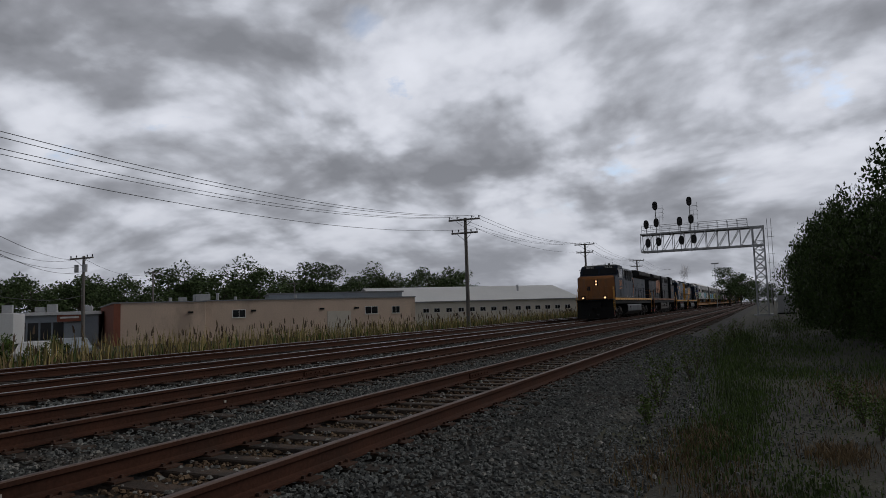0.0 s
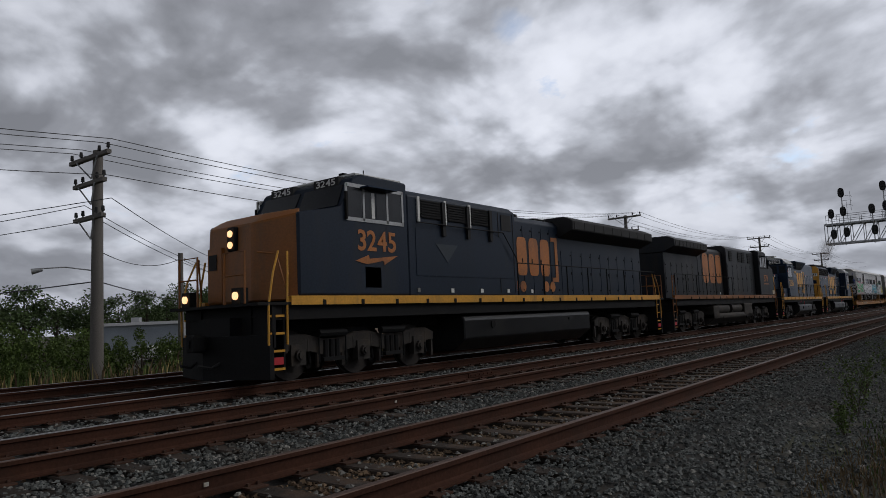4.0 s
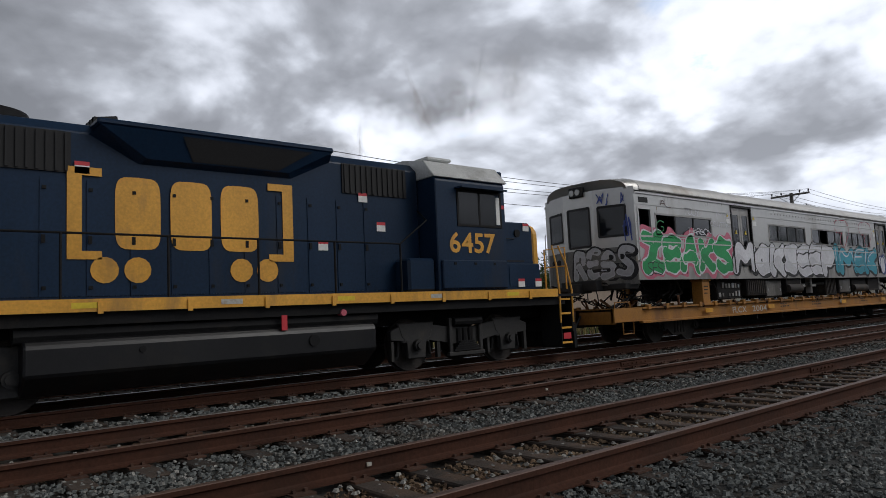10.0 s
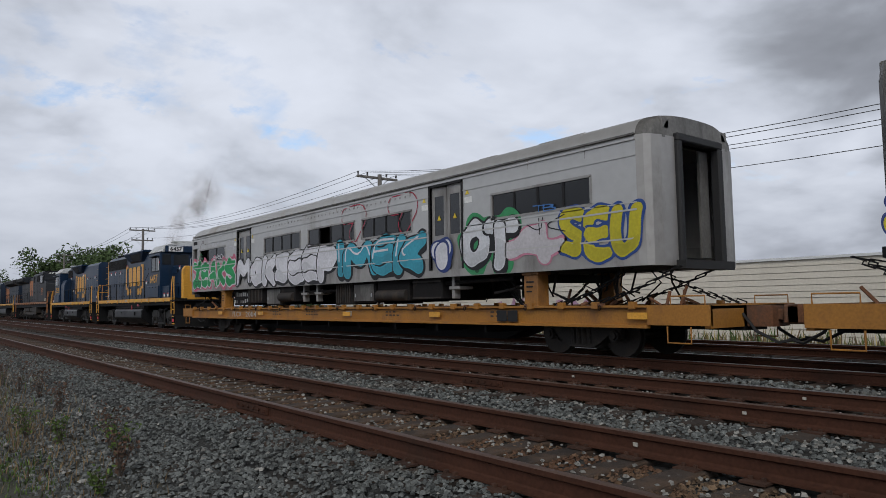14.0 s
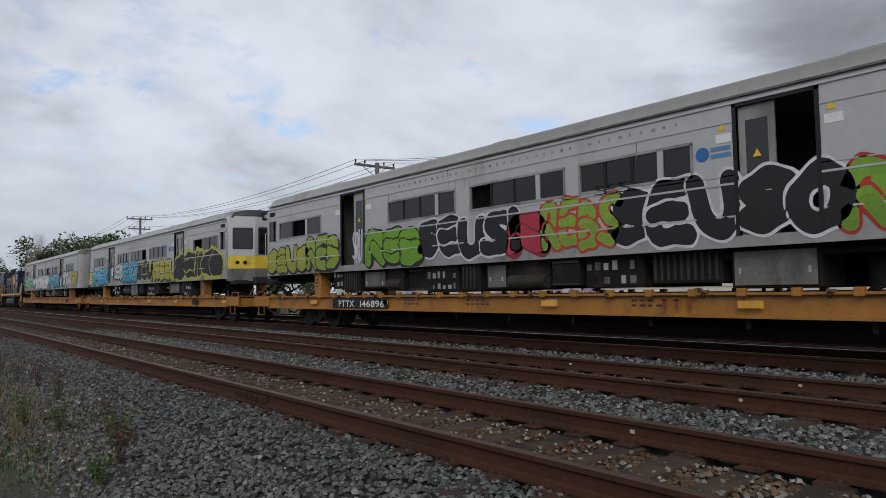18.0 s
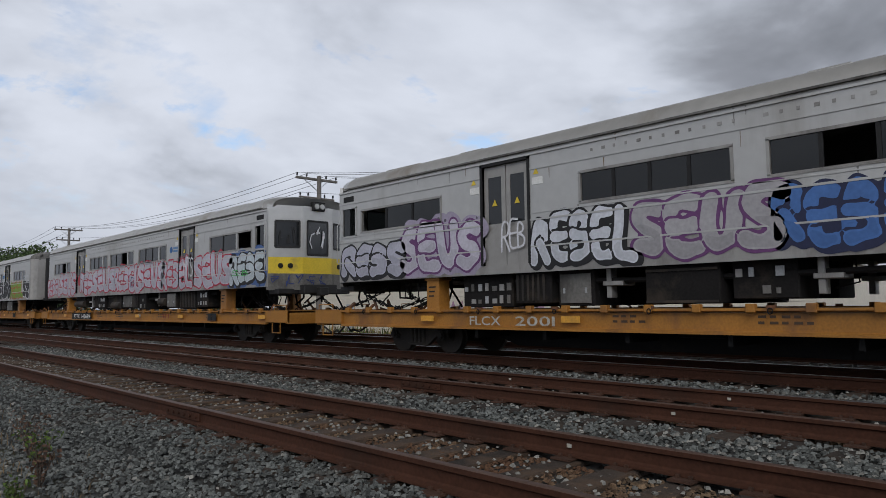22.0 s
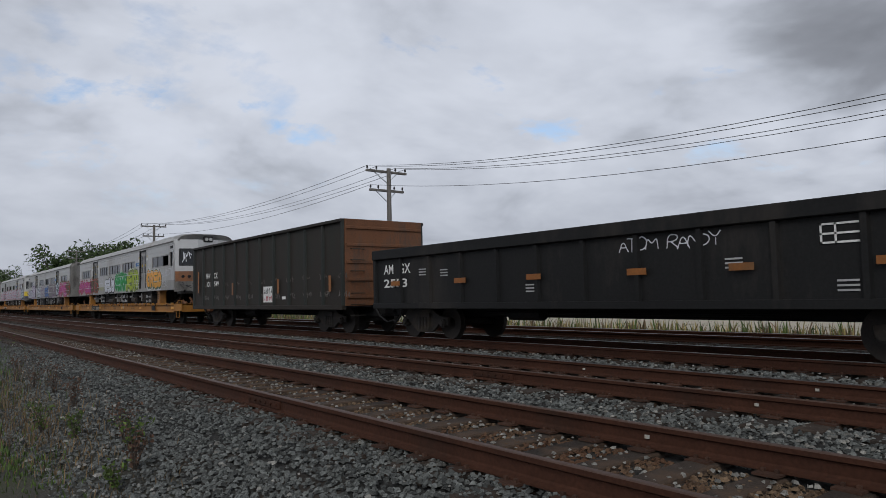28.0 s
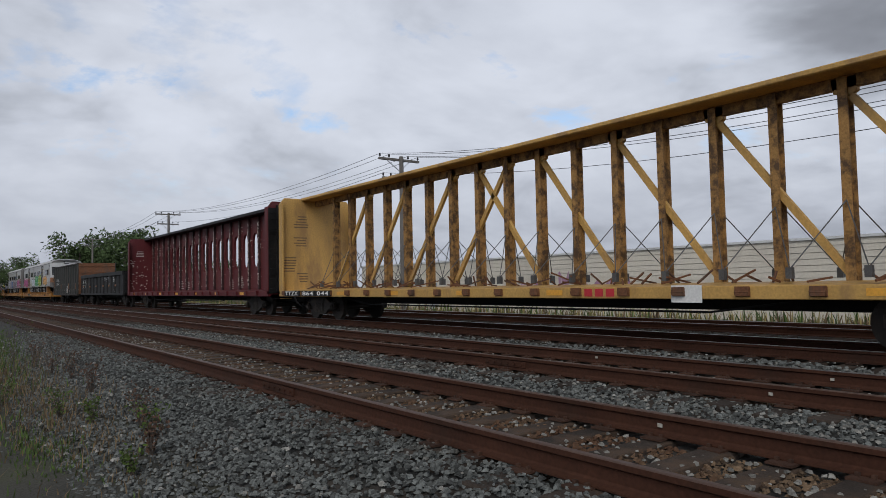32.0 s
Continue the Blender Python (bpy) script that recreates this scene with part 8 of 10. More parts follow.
    if holes:
        for s in (-1, 1):
            bm = bmesh.new()
            ys = [a + 0.1] + [i0 + (i - 0.5) * step for i in range(n + 1)] + [b - 0.1]
            x = s * 0.05
            for j, (y0, y1) in enumerate(zip(ys, ys[1:])):
                lo, hi = 1.0, zt - 0.12
                if 0 < j <= n:
                    cy, cz, ry, rz = (y0 + y1) / 2, 2.82, 0.345, 0.80
                    m = 24
                    ring = [bm.verts.new((x, cy + ry * math.cos(2 * math.pi * q / m), cz + rz * math.copysign(abs(math.sin(2 * math.pi * q / m)) ** 0.85, math.sin(2 * math.pi * q / m)))) for q in range(m)]
                    outer = []
                    for q in range(m):
                        c, sn = math.cos(2 * math.pi * q / m), math.sin(2 * math.pi * q / m)
                        k = 1 / max(abs(c), abs(sn))
                        outer.append(bm.verts.new((x, cy + (y1 - y0) / 2 * c * k, cz + ((hi - cz) if sn > 0 else (cz - lo)) * sn * k)))
                    for q in range(m):
                        r = (q + 1) % m
                        bm.faces.new((outer[q], outer[r], ring[r], ring[q]))
                    rim = [bm.verts.new((x - s * 0.045, p.co.y, p.co.z)) for p in ring]
                    for q in range(m):
                        r = (q + 1) % m
                        bm.faces.new((ring[q], ring[r], rim[r], rim[q]))
                else:
                    q = [bm.verts.new((x, y, z)) for y, z in ((y0, lo), (y1, lo), (y1, hi), (y0, hi))]
                    bm.faces.new(q)
            bmesh.ops.remove_doubles(bm, verts=bm.verts, dist=0.001)
            part("partition_skin", bm, main, v)
        for s in (-1, 1):
            for j in range(19):
                y = i0 + (j - 2.5) * step
                if not a + 0.3 < y < b - 0.3:
                    continue
                part("partition_post", boxes((*sorted((s * 0.05, s * 0.15)), y - 0.06, y + 0.06, 1.0, zt - 0.1)), post, v)
            part("partition_ledge", boxes((*sorted((s * 0.05, s * 0.09)), a + 0.1, i0 - 0.6, 3.2, 3.26), (*sorted((s * 0.05, s * 0.09)), i0 + n * step - 0.55, b - 0.1, 3.2, 3.26), (*sorted((s * 0.05, s * 0.09)), a + 0.1, i0 - 0.6, 2.0, 2.06), (*sorted((s * 0.05, s * 0.09)), i0 + n * step - 0.55, b - 0.1, 2.0, 2.06)), main, v)
        rng = random.Random(9)
        for j in range(19):
            y = i0 + (j - 2.5) * step
            if not a + 0.3 < y < b - 0.3:
                continue
            bm = bmesh.new()
            for q in range(70):
                zz = rng.uniform(1.2, 4.05)
                yy = y + (rng.gauss(0, 0.03) if q < 52 else rng.gauss(0, 0.14))
                w, h = (rng.uniform(0.01, 0.035), rng.uniform(0.015, 0.06)) if q < 52 else (rng.uniform(0.03, 0.09), rng.uniform(0.006, 0.016))
                box(bm, 0.154 if abs(yy - y) < 0.06 else 0.052, 0.158 if abs(yy - y) < 0.06 else 0.056, yy - w, yy + w, zz, zz + h * 2)
            tagged(part("scraped_paint", bm, paint(0.50, 0.42, 0.38), v, "pale scraped paint and torn wrapping"), kind="stuff")
        for y, z in ((6.8, 1.55), (8.0, 1.5), (15.0, 1.5), (16.2, 1.55), (1.9, 3.7), (20.2, 3.7)):
            part("notice_bars", boxes(*[(0.054, 0.06, y, y + rng.uniform(0.4, 0.62), z - i * 0.1, z + 0.035 - i * 0.1) for i in range(5)]), paint(0.45, 0.4, 0.38), v, "rows of small white notices")
        part("top_chord", boxes((-0.5, 0.5, a, b, zt - 0.14, zt)), "black_gon", v, "dark top chord", bevel=0.015)
    else:
        np_, ps, p0 = 18, 1.168, 2.46
        for i in range(np_):
            y = p0 + i * ps
            bm = bmesh.new()
            prism(bm, [(-0.12, y - 0.075), (-0.09, y - 0.075), (-0.09, y - 0.015), (0.09, y - 0.015), (0.09, y - 0.075), (0.12, y - 0.075), (0.12, y + 0.075), (0.09, y + 0.075), (0.09, y + 0.015), (-0.09, y + 0.015), (-0.09, y + 0.075), (-0.12, y + 0.075)], 1.0, zt - 0.12, "z")
            part("partition_post", bm, post, v)
        # long braces over two bays, leaning towards the middle from both ends
        for lo, hi in [(i, i + 2) for i in (0, 2, 4, 6)] + [(i + 2, i) for i in (7, 9, 11, 13, 15)]:
            bm = bmesh.new()
            bar(bm, (0, p0 + lo * ps, 1.1), (0, p0 + hi * ps, zt - 0.3), 0.09, 0.12)
            part("diagonal_brace", bm, main, v)
            y = p0 + hi * ps
            bm = bmesh.new()
            prism(bm, [(y - 0.2, zt - 0.12), (y + 0.2, zt - 0.12), (y + 0.2, zt - 0.36), (y + 0.05, zt - 0.46), (y - 0.16, zt - 0.36)], -0.06, 0.06, "x")
            part("gusset_plate", bm, main, v)
        for s in (-1, 1):
            for i in range(np_ - 1):
                y = p0 + i * ps
                bm = bmesh.new()
                rod(bm, (s * 0.14, y, 2.35), (s * 0.9, y + ps * 0.5, 1.25), 0.011, 5)
                rod(bm, (s * 0.14, y + ps, 2.35), (s * 0.9, y + ps * 0.5, 1.25), 0.011, 5)
                box(bm, s * 0.9 - 0.05, s * 0.9 + 0.05, y + ps * 0.5 - 0.05, y + ps * 0.5 + 0.05, 1.1, 1.28)
                part("strap_cable", bm, "cable", v)
        rng = random.Random(3)
        bm = bmesh.new()
        for i in range(90):
            y = rng.uniform(a + 0.8, b - 0.8)
            rod(bm, (rng.uniform(-0.1, 1.2), y, 1.05), (rng.uniform(-0.1, 1.2), y + rng.uniform(-0.25, 0.25), 1.05 + rng.uniform(0.05, 0.3)), 0.022, 4)
        tagged(part("strap_tangle", bm, "rust", v), kind="stuff")
        part("top_chord", boxes((-0.62, 0.62, a, b, zt - 0.1, zt)), main, v, bevel=0.02)
        part("top_web", boxes((-0.06, 0.06, a, b, zt - 0.3, zt - 0.1)), "beam_rust", v)
    freight_truck(v, 2.85 if holes else a + 2.4, False)
    freight_truck(v, b - 2.4, False)
    coupler(v, 0, -1)
    coupler(v, b + 0.75, 1)
    part("truss_rod", rods(((1.2, a + 4.2, 0.78), (1.2, a + 6, 0.55), 0.02), ((1.2, a + 6, 0.55), (1.2, b - 6, 0.55), 0.02), ((1.2, b - 6, 0.55), (1.2, b - 4.2, 0.78), 0.02)), "steel_dark", v)
    return v


c1 = centerbeam("centerbeam_flatcar", "dark red bulkhead flatcar with oval holes in its scraped middle wall", 271.45, 22.35, "maroon", "darkpost", True)
c2 = centerbeam("centerbeam_flatcar", "faded yellow bulkhead flatcar with an open rusty truss down its middle", 294.85, 23.4, "beam_yellow", "beam_rust", False)
for t, a, b in (("TTZX", 1.5, 2.5), ("864", 2.9, 3.7), ("044", 4.0, 4.8)):
    part("mark_panel", boxes((1.505, 1.576, a - 0.1, b + 0.1, 0.8, 0.99)), "black", c2)
    sign("reporting_mark", t, c2, 1, 1.579, a, b, 0.83, 0.96, "white", 0.02)
part("owner_bars", boxes(*[(1.505, 1.511, 15.6 + i * 0.27, 15.8 + i * 0.27, 0.82, 0.97) for i in range(3)]), "red", c2)
part("data_panel", boxes((1.505, 1.511, 17.6, 18.2, 0.72, 1.02)), "white", c2)


# ---- poles, wires and the signal bridge ----
POLE_X = -20.0
WIRE_TIES = []


def utility_pole(y, top, arms, base=-0.85, x=POLE_X, radius=0.15, lamp=False, gear=False):
    v = thing("utility_pole", "weathered wooden utility pole with crossarms beside the tracks", "utility pole", "line of utility poles")
    v.location = (x, y, base)
    h = top - base
    bm = bmesh.new()
    rod(bm, (0, 0, -0.3), (0, 0, h), radius * 1.15, 12, radius * 0.8)
    part("post", bm, "pole", v, smooth=True)
    for dz, half in arms:
        z = h - dz
        arm = part("crossarm", boxes((-half, half, -0.14 - radius, -radius, z - 0.06, z + 0.06)), "pole", v, bevel=0.01)
        bm = bmesh.new()
        for s in (-1, 1):
            bar(bm, (s * half * 0.55, -radius - 0.16, z - 0.05), (0, -radius - 0.02, z - 0.6), 0.03, 0.03)
        part("arm_brace", bm, "galv", arm)
        for q in (-0.95, -0.45, 0.5, 0.95):
            bm = bmesh.new()
            rod(bm, (q * half, -radius - 0.07, z + 0.05), (q * half, -radius - 0.07, z + 0.13), 0.02, 6)
            rod(bm, (q * half, -radius - 0.07, z + 0.12), (q * half, -radius - 0.07, z + 0.26), 0.055, 8, 0.04)
            part("insulator", bm, "rubber", arm)
    if lamp:
        bm = bmesh.new()
        z = 3.8
        path(bm, [(0, -0.1, z - 0.05), (-0.35, -0.72, z + 0.06), (-0.64, -1.3, z + 0.02)], 0.018)
        arm = part("lamp_arm", bm, "galv", v)
        bm = bmesh.new()
        rod(bm, (-0.60, -1.22, z + 0.0), (-0.72, -1.46, z - 0.06), 0.05, 10, 0.085)
        part("lamp_head", bm, "galv", arm, smooth=True)
    if gear:
        for q in (-0.5, 0.5):
            bm = bmesh.new()
            rod(bm, (q, -0.25, h - 1.3), (q, -0.25, h - 0.7), 0.16, 10)
            part("transformer", bm, "galv", v, smooth=True)
    return v


POLES = [(125.0, 8.9), (86.0, 8.9), (47.6, 7.95), (9.65, 6.4), (-30.2, 7.85), (-73.6, 9.0), (-114.0, 9.0)]
for y, top in POLES:
    big = abs(y - 9.65) < 0.1
    utility_pole(y, top, ((0.25, 1.15), (1.0, 0.9), (2.0, 0.85)) if big else ((0.15, 1.25), (1.15, 1.05)), radius=0.17 if big else 0.14, lamp=big)


def wire(p0, p1, sag, r=0.012, n=18):
    v = [Vector(p0).lerp(Vector(p1), i / n) - Vector((0, 0, 4 * sag * (i / n) * (1 - i / n))) for i in range(n + 1)]
    bm = bmesh.new()
    path(bm, v, r, 4)
    ob = part("overhead_wire", bm, "wire")
    return tagged(ob, "thin dark overhead wire strung between utility poles", "wire", "overhead wires")


ends = [(170.0, 9.0)] + POLES + [(-160.0, 9.0)]
for (ya, ta), (yb, tb) in zip(ends, ends[1:]):
    for dx, dz in ((-1.18, -0.15), (-0.55, -0.15), (0.62, -0.15), (1.18, -0.15), (1.0, -1.15)):
        wire((POLE_X + dx, ya - 0.2, ta + dz + 0.25), (POLE_X + dx, yb - 0.2, tb + dz + 0.25), 1.35 if ya == 9.65 else 0.85)


def polar(yaw, d, z=0.0):
    return Vector((-math.sin(radians(yaw)) * d, math.cos(radians(yaw)) * d, z))


# a second line of poles across the road behind
for yaw, d, top in ((58.5, 27.0, 3.9), (52.2, 62.0, 6.3), (47.5, 95.0, 7.2), (36.9, 120.0, 6.6)):
    p = polar(yaw, d)
    if d < 30:
        v = thing("utility_pole", "short bare wooden stub pole in the reeds", "utility pole")
        v.location = (p.x, p.y, -1.1)
        bm = bmesh.new()
        rod(bm, (0, 0, -0.2), (0, 0, top + 1.1), 0.12, 10, 0.09)
        part("post", bm, "pole", v, smooth=True)
    else:
        utility_pole(p.y, top, ((0.2, 1.3),), -1.3, p.x, 0.13, gear=d < 70)
P0, P1, P2 = Vector((POLE_X, 9.65, 4.9)), polar(52.2, 62.0, 6.1), polar(58.5, 27.0, 3.7)
for dx, dz in ((-0.8, 0.0), (0.8, 0.0), (0.0, -0.5)):
    wire(P0 + Vector((dx, 0, dz)), P1 + Vector((dx * 1.3, 0, dz)), 0.9)
    wire(P0 + Vector((dx, 0, dz)), polar(95 + dx * 3, 48, 5.0 + dz), 0.7)
wire(P0 - Vector((0, 0, 1.4)), P2, 0.35)
wire(P2, P1 - Vector((0, 0, 1.0)), 0.5)
wire(P0 - Vector((0, 0, 2.3)), polar(98, 45, 2.3), 0.5, 0.02)
wire(P0 - Vector((0, 0, 2.3)), polar(52.2, 62.0, 3.2), 0.6, 0.02)
wire(P1, polar(47.5, 95, 7.0), 0.8)
wire(polar(47.5, 95, 7.0), polar(36.9, 120, 6.5), 0.8)


def signal_bridge():
    v = thing("signal_bridge", "galvanised cantilever signal bridge with black signal heads over the tracks", "signal bridge")
    v.location = (0, 85, 0)
    x0, x1, zb, zt, d = -12.9, 0.35, 7.25, 9.3, 0.9
    bm = bmesh.new()
    for y in (-d, d):
        for z in (zb, zt):
            box(bm, x0, x1, y - 0.07, y + 0.07, z - 0.08, z + 0.08)
    part("truss_chord", bm, "galv", v)
    n = 11
    for i in range(n + 1):
        x = x0 + (x1 - x0) * i / n
        bars = [("truss_strut", (x, -d, zb), (x, d, zb)), ("truss_strut", (x, -d, zt), (x, d, zt))]
        for y in (-d, d):
            bars.append(("truss_post", (x, y, zb), (x, y, zt)))
            if i < n:
                bars.append(("truss_diagonal", (x, y, zb), (x + (x1 - x0) / n, y, zt)))
        for nm, p0, p1 in bars:
            bm = bmesh.new()
            bar(bm, p0, p1, 0.065, 0.065)
            part(nm, bm, "galv", v)
    # mast with bracing and ladder
    mx0, mx1 = -0.75, 0.35
    for mx in (mx0, mx1):
        for y in (-d, d):
            part("mast_leg", boxes((mx - 0.08, mx + 0.08, y - 0.08, y + 0.08, -0.5, zt + 0.1)), "galv", v)
    for i in range(8):
        z0, z1 = -0.3 + i * 1.0, 0.7 + i * 1.0
        for y in (-d, d):
            for p0, p1 in (((mx0, y, z0), (mx1, y, z1)), ((mx1, y, z0), (mx0, y, z1)), ((mx0, y, z1), (mx1, y, z1))):
                bm = bmesh.new()
                bar(bm, p0, p1, 0.06, 0.06)
                part("mast_brace", bm, "galv", v)
    bm = bmesh.new()
    for x in (0.75, 1.15):
        rod(bm, (x, 0, -0.4), (x, 0, zt + 0.9), 0.025, 5)
    for i in range(11):
        rod(bm, (0.75, 0, 0.0 + i * 0.33), (1.15, 0, 0.0 + i * 0.33), 0.018, 5)
    for i in range(8):
        z = 2.4 + i * 0.95
        path(bm, [(0.6, 0, z), (0.55, -0.5, z), (0.95, -0.75, z), (1.35, -0.5, z), (1.3, 0, z)], 0.018, 5)
    part("ladder_cage", bm, "galv", v)
    # walkway rail
    bm = bmesh.new()
    for i in range(12):
        x = x0 + 0.2 + (x1 - x0 - 1.8) * i / 11
        rod(bm, (x, d, zt), (x, d, zt + 1.0), 0.025, 5)
        rod(bm, (x, -d, zt), (x, -d, zt + 1.0), 0.025, 5)
    for z in (zt + 0.5, zt + 1.0):
        for y in (-d, d):
            rod(bm, (x0 + 0.2, y, z), (x1 - 1.6, y, z), 0.022, 5)
    part("walkway_railing", bm, "galv", v)
    part("walkway", boxes((x0, x1 - 1.4, -d, d, zt + 0.06, zt + 0.1)), "steel_dark", v)
    for mx, heads in ((-11.0, ((0, 12.55), (0.05, 10.55), (0.2, 8.3))), (-7.2, ((0, 12.75), (0.1, 10.65), (0.3, 8.35))), (-12.1, ((0, 10.4), (0.1, 8.2))), (-8.35, ((0, 10.5), (0.1, 8.3)))):
        mast = part("signal_mast", rods(((mx, -d - 0.2, zb - 0.3), (mx, -d - 0.2, heads[0][1]), 0.055, 8)), "galv", v)
        for dx, z in heads:
            bm = bmesh.new()
            pts = [(mx + dx + 0.3 * math.copysign(abs(math.cos(t)) ** 0.8, math.cos(t)), z + 0.52 * math.copysign(abs(math.sin(t)) ** 0.8, math.sin(t))) for t in [i * math.pi / 9 for i in range(18)]]
            prism(bm, pts, -d - 0.42, -d - 0.36, "y")
            hd = part("signal_head", bm, "sigblack", v, "black oval signal head")
            bm = bmesh.new()
            for q in (-0.28, 0.0, 0.28):
                rod(bm, (mx + dx, -d - 0.66, z + q), (mx + dx, -d - 0.4, z + q), 0.13, 10)
            part("lens_hood", bm, "sigblack", hd)
        if heads[0][1] > 12:
            bm = bmesh.new()
            for z in (11.2, 11.7, 12.2):
                path(bm, [(mx, -d - 0.2, z), (mx + 0.8, -d - 0.2, z), (mx + 0.8, d * 0.2, z)], 0.02, 5)
            rod(bm, (mx + 0.8, -d - 0.2, 10.6), (mx + 0.8, -d - 0.2, 12.6), 0.02, 5)
            rod(bm, (mx + 0.4, -d - 0.2, 9.3), (mx + 0.4, -d - 0.2, 11.7), 0.02, 5)
            part("mast_cage", bm, "galv", v)
    part("footing", boxes((-1.2, 0.8, -1.3, 1.3, -0.7, -0.4)), "galv", v)
    bx = thing("signal_cabinet", "pale metal equipment cabinet at the foot of the signal bridge", "cabinet")
    bx.location = (2.2, 88, -0.5)
    part("cabinet_body", boxes((-0.9, 0.9, -0.6, 0.6, 0.15, 2.1)), "galv", bx, bevel=0.02)
    part("cabinet_base", boxes((-1.0, 1.0, -0.7, 0.7, 0, 0.15)), "steel_dark", bx)
    part("cabinet_door", boxes((-0.75, 0.75, -0.63, -0.6, 0.3, 1.95)), "galv", bx)


signal_bridge()
lm = thing("floodlight_mast", "tall thin steel floodlight mast beyond the tracks", "light mast")
lm.location = (*polar(3.3, 150).xy, -0.5)
part("mast", rods(((0, 0, 0), (0, 0, 9.4), 0.1, 8, 0.06)), "galv", lm)
part("lamp_bar", boxes((-0.7, 0.7, -0.1, 0.1, 9.2, 9.45)), "galv", lm)


# ---- buildings ----
def placed(name, label, category, p, q, z):
    """An Empty at p whose x runs to q and whose y runs away from the tracks."""
    v = thing(name, label, category)
    d = Vector(q) - Vector(p)
    v.location = (p[0], p[1], z)
    v.rotation_euler = (0, 0, math.atan2(d.y, d.x))
    return v, d.xy.length


def along(p, q, yaw):
    """How far from p to q the line of sight at that yaw meets the wall."""
    d = Vector((q[0] - p[0], q[1] - p[1]))
    r = Vector((-math.sin(radians(yaw)), math.cos(radians(yaw))))
    den = d.x * r.y - d.y * r.x
    return (-(p[0] * r.y - p[1] * r.x) / den) * d.length


def window(v, x, z, w, h, y=0.0, lintel="creamwall", panes=2):
    fr = part("window_frame", boxes((x - 0.06, x + w + 0.06, y - 0.06, y + 0.02, z - 0.06, z), (x - 0.06, x + w + 0.06, y - 0.06, y + 0.02, z + h, z + h + 0.06), (x - 0.06, x, y - 0.06, y + 0.02, z, z + h), (x + w, x + w + 0.06, y - 0.06, y + 0.02, z, z + h), *[(x + w * i / panes - 0.02, x + w * i / panes + 0.02, y - 0.05, y + 0.02, z, z + h) for i in range(1, panes)]), "white", v)
    for i in range(panes):
        part("pane", boxes((x + w * i / panes + 0.02, x + w * (i + 1) / panes - 0.02, y - 0.03, y - 0.01, z, z + h)), "window_dark", fr)
    part("sill", boxes((x - 0.1, x + w + 0.1, y - 0.12, y, z - 0.12, z - 0.06)), lintel, fr)


def warehouse_beige():
    p, q = polar(50.2, 75), polar(27.0, 84)
    v, n = placed("warehouse", "long low beige block warehouse behind tall reeds", "warehouse", p, q, -1.5)
    step = along(p, q, 43.7)
    part("wall", boxes((0.6, step, 0, 22, 0, 4.25)), "beige", v, bevel=0.02)
    part("wall", boxes((step, n, 0.5, 22, 0, 4.3)), "beige", v, bevel=0.02)
    part("corner_pier", boxes((0, 0.62, -0.1, 22, 0, 4.2)), "brickred", v)
    part("roof", boxes((-0.1, step + 0.1, -0.12, 22.2, 4.25, 4.36), (step, n + 0.1, 0.38, 22.2, 4.3, 4.42)), "greyroof", v)
    for yaw0, yaw1, z0, z1 in ((41.6, 40.65, 2.55, 3.3), (31.1, 30.1, 2.5, 3.3), (28.9, 28.3, 2.5, 3.25)):
        a, b = along(p, q, yaw0), along(p, q, yaw1)
        window(v, a, z0, b - a, z1 - z0, 0.5)
    a, b = along(p, q, 34.2), along(p, q, 32.3)
    part("loading_door", boxes((a, b, 0.42, 0.5, 0, 2.9)), "creamwall", v)
    for yaw in (45.0, 40.2, 32.0, 34.8):
        a = along(p, q, yaw)
        part("wall_lamp", boxes((a, a + 0.5, -0.2 if yaw > 43.7 else 0.3, 0.5, 3.1, 3.3)), "steel_dark", v)
    for x, h in ((6, 0.5), (11, 0.9), (13, 0.5), (20, 0.6)):
        part("roof_vent", rods(((x, 6, 4.3), (x, 6, 4.4 + h), 0.16, 8)), "galv", v)
    part("roof_unit", boxes((9, 10.6, 8, 10, 4.3, 5.3), (7.4, 8.2, 9, 10, 4.3, 5.0)), "galv", v)
    # translucent upper storey behind
    p2, q2 = polar(38.9, 100), polar(28.2, 103)
    u, m = placed("upper_shed", "grey corrugated upper shed behind the warehouse roof", "shed", p2, q2, -1.5)
    part("wall", boxes((0, m, 0, 10, 0, 5.5)), "bgrey", u)
    part("roof", boxes((-0.2, m + 0.2, -0.2, 10.2, 5.5, 5.7)), "greyroof", u)
    for i in range(14):
        part("wall_rib", boxes((m * i / 13.5, m * i / 13.5 + 0.12, -0.06, 0, 0, 5.5)), "bgrey", u)


